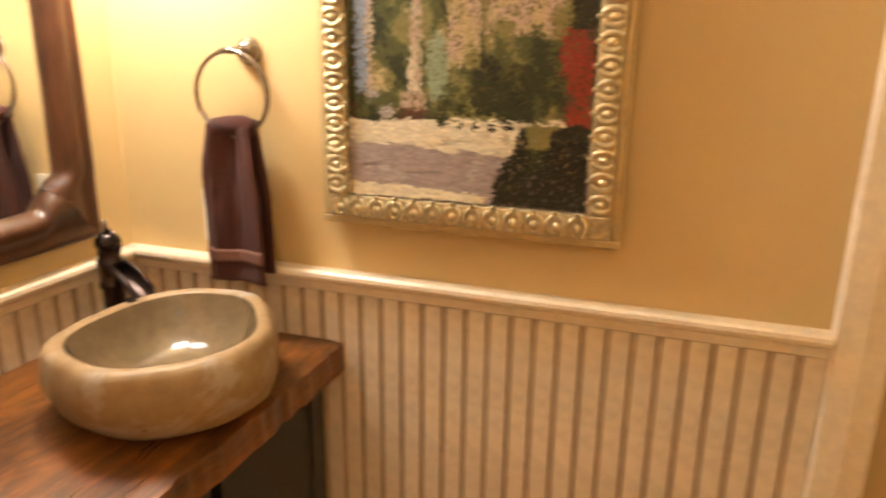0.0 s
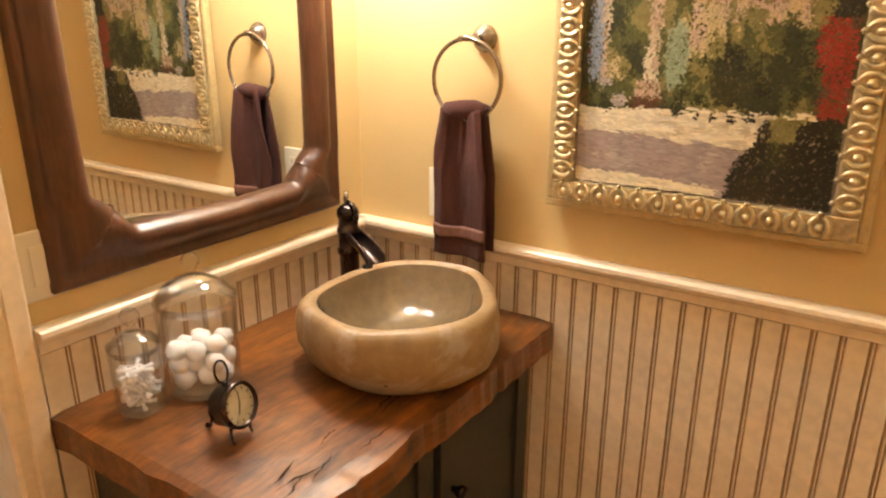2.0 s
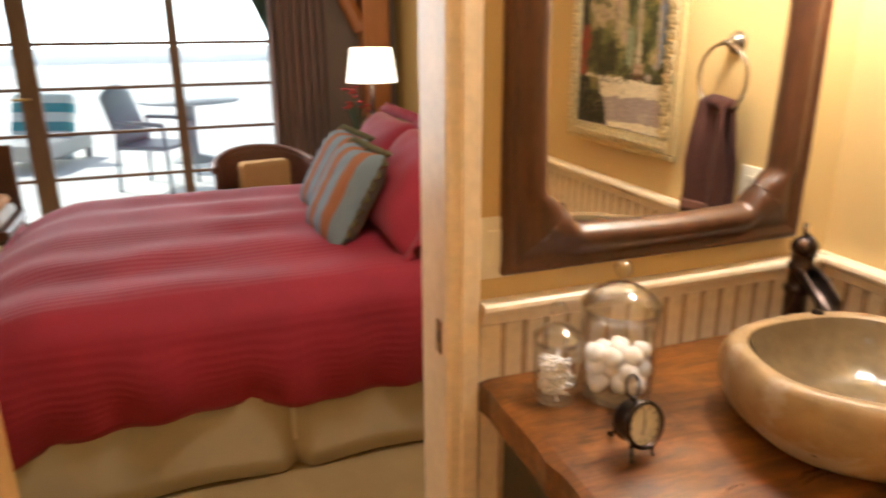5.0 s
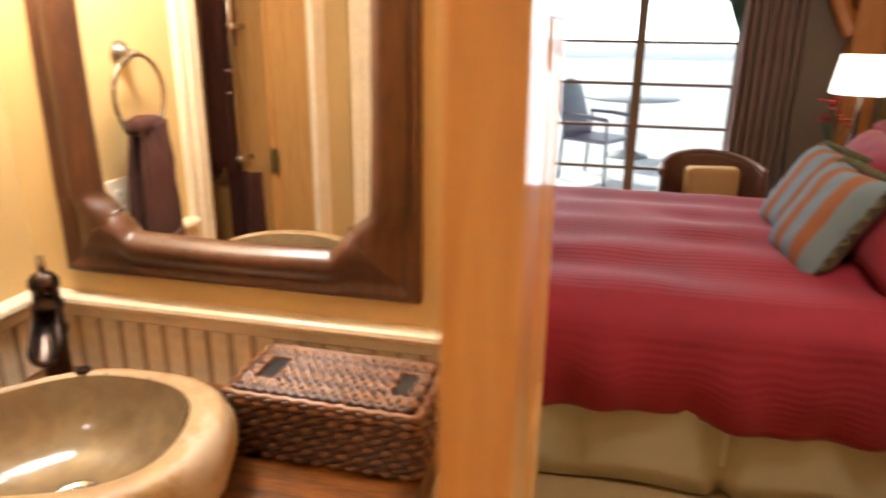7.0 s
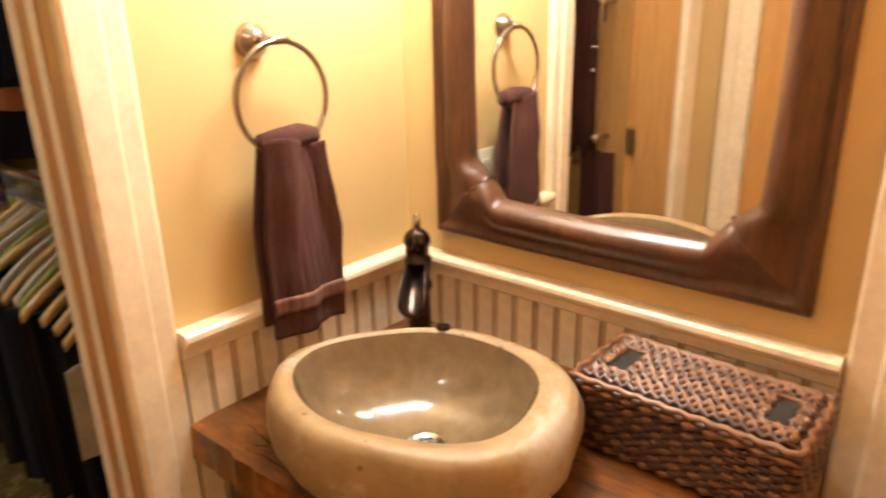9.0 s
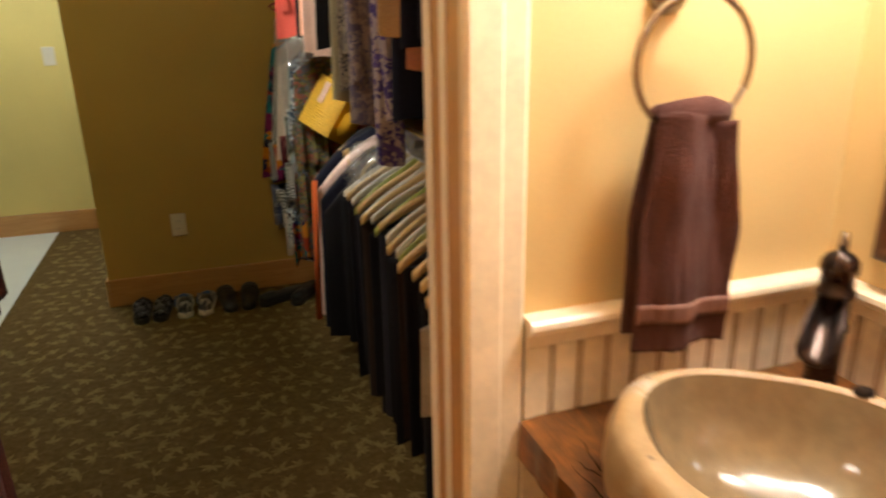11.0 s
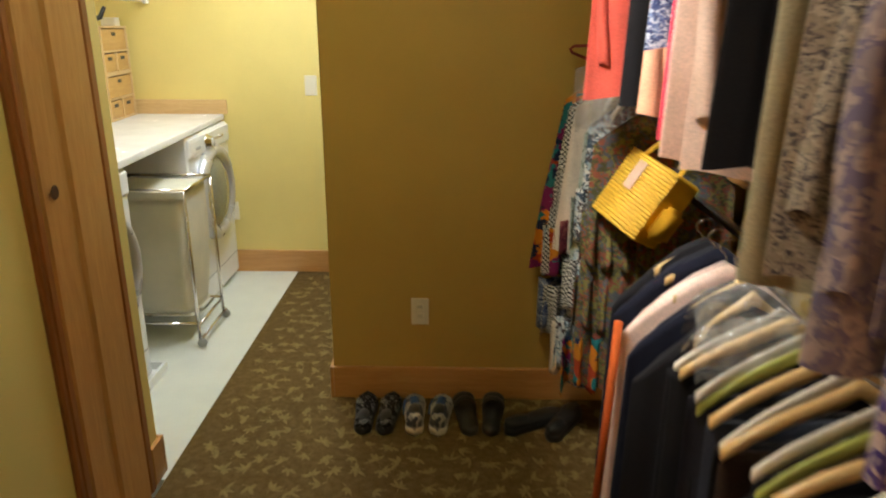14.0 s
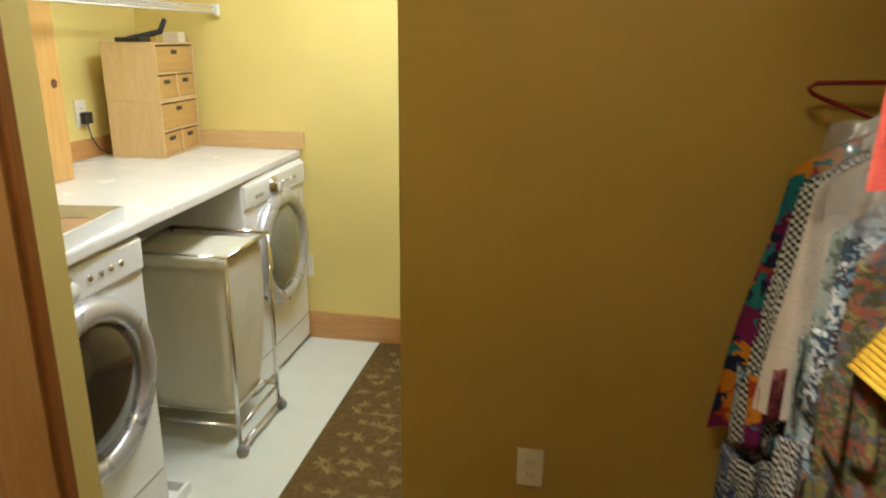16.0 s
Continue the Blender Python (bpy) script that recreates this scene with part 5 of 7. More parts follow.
# ---- closet: rods ----
for z, label in ((0.975, "polished steel clothes rod for hangers"), (1.98, "polished steel upper clothes rod")):
    r = thing("clothes_rod", label, "rod", group="clothes rods")
    part("tube", tube([(-1.15, SY - 0.13, z), (-1.15, PY + 0.003, z)], 0.016, 16), CHROME, r, "", True)
    for y in (SY - 0.128, PY + 0.004):
        part("socket", lathe([(0.03, -0.004), (0.03, 0.004), (0.02, 0.008)], 20, m=pose(-1.15, y, z, 90, 0, 0)), CHROME, r, "", True)
sh = thing("closet_shelf", "pine shelf board over the hanging rod", "shelf")
part("board", bx(-1.478, -1.02, PY + 0.002, SY - 0.123, 2.05, 2.072, bev=0.003), PINE_Y, sh)
part("cleat", bx(-1.478, -1.46, PY + 0.002, SY - 0.123, 1.96, 2.05, bev=0.003), PINE_Y, sh)
part("low_board", bx(-1.478, -1.27, PY + 0.002, SY - 0.123, 1.030, 1.050, bev=0.003), PINE_Y, sh, "low pine shelf board behind the rod")
fc = thing("folded_cloth", "folded orange-red cloth on the low shelf", "cloth", pose(-1.375, -2.22, 1.0505))
ORANGE = plain("orange_red_cotton", (0.55, 0.09, 0.02), 0.9, var=0.2, scale=14, fine=260, rel=0.35)
part("lower_fold", bx(-0.09, 0.10, -0.16, 0.16, 0.0, 0.045, bev=0.018, seg=3), ORANGE, fc)
part("upper_fold", bx(-0.08, 0.095, -0.15, 0.13, 0.046, 0.085, bev=0.016, seg=3), ORANGE, fc)
fd = thing("folded_jumper", "folded black patterned jumper on the low shelf", "jumper", pose(-1.375, -1.85, 1.0505))
part("fold", bx(-0.09, 0.10, -0.15, 0.15, 0.0, 0.10, bev=0.025, seg=3), BLACK, fd)

# ---- closet: clothes ----
HANGER_WOOD = wood("hanger_wood", (0.52, 0.32, 0.11), (0.72, 0.50, 0.22), 0.3, (0.6, 9, 9), 9, coat=0.4)
HANGER_WHITE = plain("white_hanger", (0.70, 0.66, 0.56), 0.4, var=0.08)


def cloth(name, c, rough=0.9):
    return plain(name, c, rough, var=0.2, scale=14, fine=260, rel=0.35, sheen=0.03)


C_RED = cloth("coral_cotton", (0.62, 0.10, 0.07))
C_BLACK = cloth("black_cotton", (0.009, 0.008, 0.009))
C_DENIM = spotted("blue_print", [(0.05, 0.07, 0.16), (0.12, 0.16, 0.28), (0.42, 0.44, 0.5), (0.03, 0.04, 0.1)], 70)
C_PEACH = cloth("peach_cotton", (0.72, 0.36, 0.22))
C_PINK = cloth("crimson_cotton", (0.60, 0.05, 0.08))
C_WHITE = cloth("pale_pink_cotton", (0.80, 0.58, 0.48))
C_SAGE = cloth("sage_linen", (0.33, 0.29, 0.18))
C_BARK = spotted("twig_print", [(0.20, 0.16, 0.11), (0.30, 0.25, 0.18), (0.06, 0.05, 0.05), (0.24, 0.19, 0.14)], 75)
C_GREY = spotted("grey_rose_print", [(0.17, 0.13, 0.13), (0.26, 0.20, 0.18), (0.11, 0.09, 0.13)], 42)
C_LEO = spotted("purple_spot_print", [(0.045, 0.03, 0.12), (0.34, 0.27, 0.25), (0.08, 0.05, 0.16), (0.28, 0.22, 0.22)], 44)
C_TAN = cloth("tan_knit", (0.38, 0.23, 0.10))
C_NAVY = cloth("navy_jersey", (0.011, 0.012, 0.022))
C_LEOP = spotted("leopard_print", [(0.03, 0.02, 0.016), (0.16, 0.10, 0.055), (0.05, 0.035, 0.025), (0.24, 0.17, 0.10)], 62)
C_CORAL = cloth("salmon_jersey", (0.55, 0.22, 0.12))
C_DARK = cloth("charcoal_wool", (0.014, 0.013, 0.015))
C_DARK2 = cloth("dark_slate_twill", (0.022, 0.021, 0.027))
C_MULTI = spotted("orange_teal_print", [(0.55, 0.20, 0.02), (0.015, 0.02, 0.05), (0.02, 0.16, 0.17), (0.16, 0.015, 0.08), (0.35, 0.05, 0.02)], 22)
def gingham(name, a, c, per):
    """Even squares of two colours over every axis."""
    m, t, b = base_mat(name, 0.9)
    ck = t.nodes.new("ShaderNodeTexChecker")
    ck.inputs["Color1"].default_value, ck.inputs["Color2"].default_value = (*a, 1), (*c, 1)
    ck.inputs["Scale"].default_value = 1.0 / per
    link(t, coords(t), ck.inputs["Vector"])
    link(t, ck.outputs[0], b.inputs["Base Color"])
    bump(t, b, noise_tex(t, coords(t), 300, 2), 0.3, 0.001)
    return m


C_CHECK = gingham("black_white_gingham", (0.012, 0.012, 0.015), (0.60, 0.58, 0.52), 0.0088)
C_BEIGE = cloth("beige_voile", (0.66, 0.57, 0.47))
C_FLORAL = spotted("blue_floral_print", [(0.42, 0.48, 0.5), (0.05, 0.08, 0.11), (0.30, 0.40, 0.46), (0.62, 0.62, 0.58), (0.07, 0.05, 0.05)], 46)
C_OLIVE = spotted("olive_print", [(0.08, 0.08, 0.04), (0.20, 0.18, 0.06), (0.25, 0.08, 0.05), (0.1, 0.11, 0.12)], 48)
C_MINT = spotted("pale_mint_print", [(0.36, 0.42, 0.36), (0.20, 0.22, 0.18), (0.45, 0.48, 0.42)], 34)


def garment(name, label, y, z_top, z_bot, x0, x1, mat, thick=0.03, seed=0.0, flare=0.0, shoulders=0.0, group="hanging clothes", category="shirt", folds=1.0, slant=0.0, yaw=0.0):
    """A garment on its hanger, seen side-on: broad in x, thin in y, hollow hem, soft folds."""
    o = thing(name, label, category, pose(-1.15, y, 0, 0, 0, yaw) @ pose(1.15, 0, 0), group)
    n, nv = 44, 22
    bm = bmesh.new()
    rings = []
    for j in range(nv + 1):
        v = j / nv
        z = z_top + (z_bot - z_top) * v
        half = (x1 - x0) / 2 * (1 + flare * v)
        mid = (x0 + x1) / 2
        ring = []
        for i in range(n):
            a = 2 * math.pi * i / n
            cx, sy = math.cos(a), math.sin(a)
            ex = half * (abs(cx) ** 0.65) * (1 if cx >= 0 else -1)
            th = thick * (0.55 + 0.45 * min(1, v * 3)) * (1 + 0.5 * flare * v)
            f = folds * 0.010 * math.sin(ex * 46 + seed * 3 + 1.5 * v) * min(1, 0.25 + v) + folds * 0.004 * math.sin(ex * 90 + seed)
            drop = shoulders * (abs(ex) / half) ** 1.4 * (1 - v) ** 2
            zz = z - drop + 0.008 * math.sin(ex * 30 + seed) * v
            ring.append(bm.verts.new((mid + ex, sy * th * (abs(sy) ** 0.2) + f + slant * v, zz)))
        rings.append(ring)
    for a, b in zip(rings, rings[1:]):
        for i in range(n):
            bm.faces.new((a[i], b[i], b[(i + 1) % n], a[(i + 1) % n]))
    bm.faces.new(rings[0])
    part("body", tidy(bm), mat, o, "", True)
    return o


def hanger(parent, xm, half, z_rod, z_tip, mat, thick=0.007, hook_mat=None):
    """Shaped wooden hanger in the parent's plane, with a wire hook over the rod."""
    bm = bmesh.new()
    n = 12
    rings = []
    for i in range(-n, n + 1):
        u = i / n
        x = xm + half * u
        z = z_tip + (z_rod - 0.070 - z_tip) * (1 - abs(u) ** 0.95 * (1.0 - 0.12 * math.sin(math.pi * abs(u))))
        r = 0.019 - 0.006 * abs(u)
        y = 0.012 * u * u
        rings.append([bm.verts.new((x, y + thick * a, z + r * b)) for a, b in ((-1, -0.7), (-1, 0.7), (-0.5, 1), (0.5, 1), (1, 0.7), (1, -0.7), (0.5, -1), (-0.5, -1))])
    for a, b in zip(rings, rings[1:]):
        for k in range(8):
            bm.faces.new((a[k], a[(k + 1) % 8], b[(k + 1) % 8], b[k]))
    bm.faces.new(rings[0][::-1])
    bm.faces.new(rings[-1])
    h = part("hanger", tidy(bm), mat, parent, "shaped clothes hanger", True)
    pts = [(xm, 0, z_rod - 0.082), (xm, 0, z_rod - 0.035)] + [(xm + 0.0 + 0.021 * math.sin(a), 0, z_rod - 0.0 - 0.021 * math.cos(a) - 0.0) for a in [0.3 + 0.45 * i for i in range(9)]]
    part("hook", tube(pts, 0.002, 6), CHROME, h, "wire hook", True)


rnd = random.Random(11)
XM = -1.13
upper = [
    (-3.815, 1.31, C_RED, "coral red cotton shirt on a hanger", -0.735, 0.024), (-3.570, 1.32, C_BLACK, "black cotton shirt on a hanger", -0.785, 0.02),
    (-3.290, 1.32, C_PEACH, "peach cotton shirt on a hanger", -0.745, 0.026), (-3.235, 1.47, C_DENIM, "blue printed blouse on a hanger", -0.735, 0.032),
    (-3.170, 1.29, C_PINK, "crimson cotton shirt on a hanger", -0.765, 0.03), (-2.960, 1.28, C_WHITE, "pale pink shirt on a hanger", -0.71, 0.030),
    (-2.880, 1.27, C_WHITE, "pale pink long sleeved shirt on a hanger", -0.73, 0.022), (-2.750, 1.31, C_BLACK, "black jersey top on a hanger", -0.72, 0.028),
    (-2.680, 1.33, C_BLACK, "black jersey top on a hanger", -0.76, 0.026), (-2.600, 1.17, C_SAGE, "sage linen tunic on a hanger", -0.73, 0.034),
    (-2.530, 1.20, C_BARK, "twig printed tan tunic on a hanger", -0.74, 0.034), (-2.470, 1.26, C_BARK, "twig printed top on a hanger", -0.79, 0.026),
    (-2.410, 1.14, C_GREY, "grey rose printed blouse on a hanger", -0.74, 0.036), (-2.360, 1.20, C_GREY, "grey printed blouse on a hanger", -0.78, 0.03),
    (-2.305, 1.05, C_LEO, "long purple spotted scarf on a hanger", -0.765, 0.026), (-2.230, 1.16, C_NAVY, "navy jersey top on a hanger", -0.80, 0.03),
    (-2.160, 1.36, C_TAN, "tan knitted top on a hanger", -0.76, 0.034), (-2.100, 1.29, C_CORAL, "salmon jersey top on a hanger", -0.80, 0.026),
    (-2.030, 1.33, C_NAVY, "navy jersey shirt on a hanger", -0.77, 0.034), (-1.96, 1.36, C_NAVY, "navy jersey shirt on a hanger", -0.79, 0.03),
    (-1.87, 1.22, C_LEOP, "leopard printed blouse on a hanger", -0.80, 0.032), (-1.78, 1.26, C_NAVY, "dark navy shirt on a hanger", -0.79, 0.034), (-1.68, 1.24, C_DARK, "charcoal top on a hanger", -0.80, 0.034),
]
for i, (y, zb, mat, label, xf, th) in enumerate(upper):
    xf -= 0.05
    g = garment("scarf" if mat is C_LEO else "shirt", label, y, 1.90, zb, xf - 0.065 if mat is C_LEO else 2 * XM - xf, xf + (0.02 if y < -3.3 else 0), mat, th * (1.45 if y < -2.8 else 0.85), i * 1.7, 0.05, 0.10, "shirts on the upper rod")
    hanger(g, XM, 0.19, 1.98, 1.82, HANGER_WHITE)
    # a sleeve falls on the aisle side
    def sleeve(u, v, i=i, xf=xf, zb=zb, th=th):
        z = 1.80 + (zb + 0.10 - 1.80) * v
        a = 2 * math.pi * u
        return Vector((xf - 0.02 + 0.018 * math.cos(a) + 0.02 * math.sin(v * 3 + i), 0.024 * math.sin(a) + 0.008 * math.sin(v * 9 + i) + 0.012, z + 0.006 * math.sin(a * 2)))
    if i % 2 == 0:
        part("sleeve", grid_sheet(sleeve, 16, 18), mat, g, "", True)

# trousers on wooden and thin plastic hangers, lower rod
C_STEEL = cloth("slate_blue_twill", (0.035, 0.04, 0.055))
C_BROWN = cloth("dark_brown_twill", (0.030, 0.019, 0.014))
HANGER_LIME = plain("yellow_green_hanger", (0.42, 0.45, 0.10), 0.35, var=0.08)
mats = [C_DARK, C_BLACK, C_DARK2, C_BLACK, C_STEEL, C_DARK, C_BROWN]
y, i = -3.10, 0
while y < -1.68:
    far = y < -2.35
    zt = 0.775 + rnd.uniform(-0.022, 0.016)
    style = ("white", "wooden", "white", "yellow-green", "wooden")[i % 5] if far else ("yellow-green" if i % 7 == 5 else "wooden")
    hm_, th_ = {"white": (HANGER_WHITE, 0.0045), "wooden": (HANGER_WOOD, 0.0085), "yellow-green": (HANGER_LIME, 0.0035)}[style]
    g = garment("trousers", "dark trousers folded over a %s hanger" % style, y, zt, 0.16 + rnd.uniform(-0.05, 0.07), -1.31, -0.862 + rnd.uniform(-0.02, 0.012), mats[i % 7], 0.020, i * 2.3, 0.0, 0.0, "trousers on the lower rod", "trousers", 1.2, 0.0, rnd.uniform(-7, 7))
    hanger(g, -1.09, 0.225 + rnd.uniform(-0.012, 0.012), 0.975, zt + rnd.uniform(-0.002, 0.012), hm_, th_)
    y += rnd.uniform(0.066, 0.102) if not far else rnd.uniform(0.046, 0.068)
    i += 1
tee = garment("tee_shirt", "grey printed tee shirt hung among the trousers", -1.93, 0.80, 0.56, -1.30, -0.80, cloth("pale_grey_jersey", (0.40, 0.34, 0.26)), 0.014, 3.3, 0, 0.03, "trousers on the lower rod", "shirt")
bars = bmesh.new()
for k in range(5):
    box(bars, -0.99 + 0.035 * k, -0.968 + 0.035 * k, 0.0225, 0.026, 0.66, 0.735)
part("printed_bars", tidy(bars), BLACK, tee, "black printed bars")

# jackets beyond the trousers
for k, (y, zt, zb, mat, label, xf) in enumerate([(-3.18, 0.90, 0.18, C_DARK, "charcoal jacket on a white hanger", -0.80), (-3.26, 0.93, 0.20, C_NAVY, "navy jacket on a hanger", -0.80), (-3.36, 0.94, 0.19, C_WHITE, "pale jacket with an orange lining edge", -0.80), (-3.44, 0.96, 0.22, C_NAVY, "dark navy coat on a hanger", -0.80), (-3.54, 0.95, 0.2, C_DARK, "charcoal coat on a hanger", -0.82)]):
    g = garment("jacket", label, y, zt, zb, -1.32, xf, mat, 0.03, k * 2.7, 0.05, 0.21, "jackets on the lower rod", "jacket")
    hanger(g, -1.06, 0.13, 0.985, zt - 0.10, HANGER_WOOD)
    if k == 2:
        part("lining_edge", tube([(xf + 0.006, 0.02, 0.78), (xf + 0.018, 0.03, 0.5), (xf + 0.03, 0.032, 0.2)], 0.012, 8), cloth("orange_lining", (0.6, 0.12, 0.03)), g, "orange lining edge", True)

# clear garment bags over the shoulders
def film_bag(y, x0, x1, z1, drop, seed):
    o = thing("garment_bag", "crumpled clear plastic garment bag gathered over hangers", "garment bag", pose(0, y, 0), "garment bags")

    def fn(u, v):
        a = (u - 0.5) * 2
        x = x0 + (x1 - x0) * v
        ridge = z1 - 0.10 * abs(v - 0.45) ** 1.3
        q = Vector((x * 22, u * 5, seed))
        return Vector((x, 0.055 * a + 0.020 * noise.noise(q), ridge - drop * abs(a) ** 1.6 + 0.022 * noise.noise(q * 1.7 + Vector((3, 1, 0)))))
    part("gathered_film", grid_sheet(fn, 30, 34), FILM, o, "", True)


film_bag(-3.00, -1.22, -0.86, 0.95, 0.09, 1.0)
film_bag(-3.12, -1.24, -0.90, 0.99, 0.12, 4.0)
film_bag(-4.06, -1.16, -0.76, 1.42, 0.20, 7.0)
film_bag(-3.96, -1.10, -0.80, 1.36, 0.16, 9.0)

# dresses at the end of the rod
for k, (y, zt, zb, mat, label, xf, fl) in enumerate([
        (-4.235, 1.40, 0.62, C_MULTI, "orange and teal printed tunic on a red hanger", -0.76, 0.40), (-4.19, 1.38, 0.62, C_CHECK, "black and white checked dress on a hanger", -0.77, 0.30),
        (-4.14, 1.38, 0.72, C_BEIGE, "beige voile blouse with a maroon hem on a hanger", -0.78, 0.20), (-4.09, 1.30, 0.28, C_MINT, "pale mint printed skirt on a hanger", -0.81, 0.18),
        (-4.03, 1.33, 0.22, C_FLORAL, "blue floral printed dress on a hanger", -0.81, 0.16), (-3.97, 1.28, 0.25, C_OLIVE, "olive printed dress on a hanger", -0.82, 0.14)]):
    g = garment("dress", label, y, zt, zb, -1.30, xf, mat, 0.022, k * 1.3, fl, 0.14, "dresses at the rod's end", "dress", 1.3)
    hanger(g, -1.06, 0.19, 1.50, zt - 0.05, HANGER_WHITE)
    if k == 0:
        part("wire_hanger", tube([(-0.775, 0.0, 1.425), (-0.765, 0.0, 1.437), (-0.78, 0.0, 1.448), (-0.92, 0.0, 1.452), (-1.06, 0.0, 1.46), (-0.92, 0.0, 1.37), (-0.80, 0.0, 1.415)], 0.0055, 8, closed=True), plain("dark_red_hanger", (0.22, 0.015, 0.02), 0.4), g, "dark red plastic hanger", True)
    if k == 2:
        part("hem_band", grid_sheet(lambda u, v, xf=xf: Vector((-1.34 + (xf + 1.34 + 0.035) * u, 0.030 + 0.012 * math.sin(u * 46), 0.84 - 0.13 * v)), 40, 5, 0.004), spotted("maroon_print", [(0.16, 0.03, 0.04), (0.30, 0.10, 0.09), (0.10, 0.02, 0.03)], 40), g, "maroon printed hem", True)
    prints = (C_CHECK, C_MINT, C_FLORAL, C_OLIVE, C_DENIM, C_MULTI, C_BEIGE)
    for q in range(0 if k == 2 else 3):
        za = zt - 0.34 - 0.24 * q - 0.03 * rnd.random()
        if za - 0.1 < 0.2:
            continue
        mt = mat if q == 0 else prints[(k * 3 + q * 2) % 7]
        reach = xf + 0.02 + 0.02 * q + rnd.uniform(-0.02, 0.02)
        part("flounce", grid_sheet(lambda u, v, za=za, reach=reach, k=k, q=q: Vector((-1.28 + (reach + 1.28) * u, 0.012 + (0.012 + 0.026 * v) * math.sin(u * 52 + k * 2 + q) + 0.020 * noise.noise((u * 9, v * 2, k + q)), za - (0.20 + 0.02 * math.sin(u * 31 + q)) * v)), 60, 8, 0.003), mt, g, "gathered printed flounce", True)

# yellow straw bag hung over the clothes
STRAW = plain("yellow_straw", (0.74, 0.45, 0.045), 0.6, var=0.15, scale=60, rel=0.4)
BAG_A, BAG_B, BAG_C = Vector((-0.112, 0.195, -0.0715)).normalized(), Vector((-0.162, 0.005, 0.267)), Vector((-0.141, -0.111, -0.083))
BAG_B = (BAG_B - BAG_A * BAG_B.dot(BAG_A)).normalized()
BAG_C = BAG_A.cross(BAG_B)
BAG_C = BAG_C if BAG_C.x < 0 else -BAG_C
bagm = thing("straw_bag", "yellow ribbed straw handbag hanging tilted over the clothes", "handbag", Matrix.Translation(Vector((-0.822, -3.938, 0.935)) + 0.105 * BAG_A + 0.122 * BAG_B + 0.07 * BAG_C) @ Matrix((BAG_A, BAG_B, BAG_C)).transposed().to_4x4())
part("body", bx(-0.105, 0.105, -0.122, 0.122, -0.068, 0.068, bev=0.012, seg=3), plain("yellow_felt", (0.66, 0.38, 0.025), 0.9, var=0.1, fine=200, rel=0.4), bagm, "smooth yellow sides")
for k in range(19):
    yy = -0.114 + 0.0127 * k
    part("rib", tube([(-0.105, yy, -0.0685), (0.105, yy, -0.0685)], 0.0064, 8), STRAW, bagm, "", True)
part("pocket", tidy(boxes([(0.1055, 0.140, -0.09, 0.03, -0.055, 0.055)]), 0.016, 3), plain("amber_felt", (0.62, 0.33, 0.02), 0.9, var=0.1), bagm, "rounded amber side pocket", True)
part("tag", bx(-0.050, -0.012, 0.0, 0.10, -0.0805, -0.0765, bev=0.0015), plain("tan_leather", (0.55, 0.36, 0.26), 0.5), bagm, "tan hanging tag")
part("strap", tube([(-0.06, 0.118, -0.06), (-0.04, 0.20, -0.04), (0.0, 0.25, 0.0), (0.05, 0.20, 0.01), (0.07, 0.118, -0.02)], 0.008, 8), STRAW, bagm, "", True)


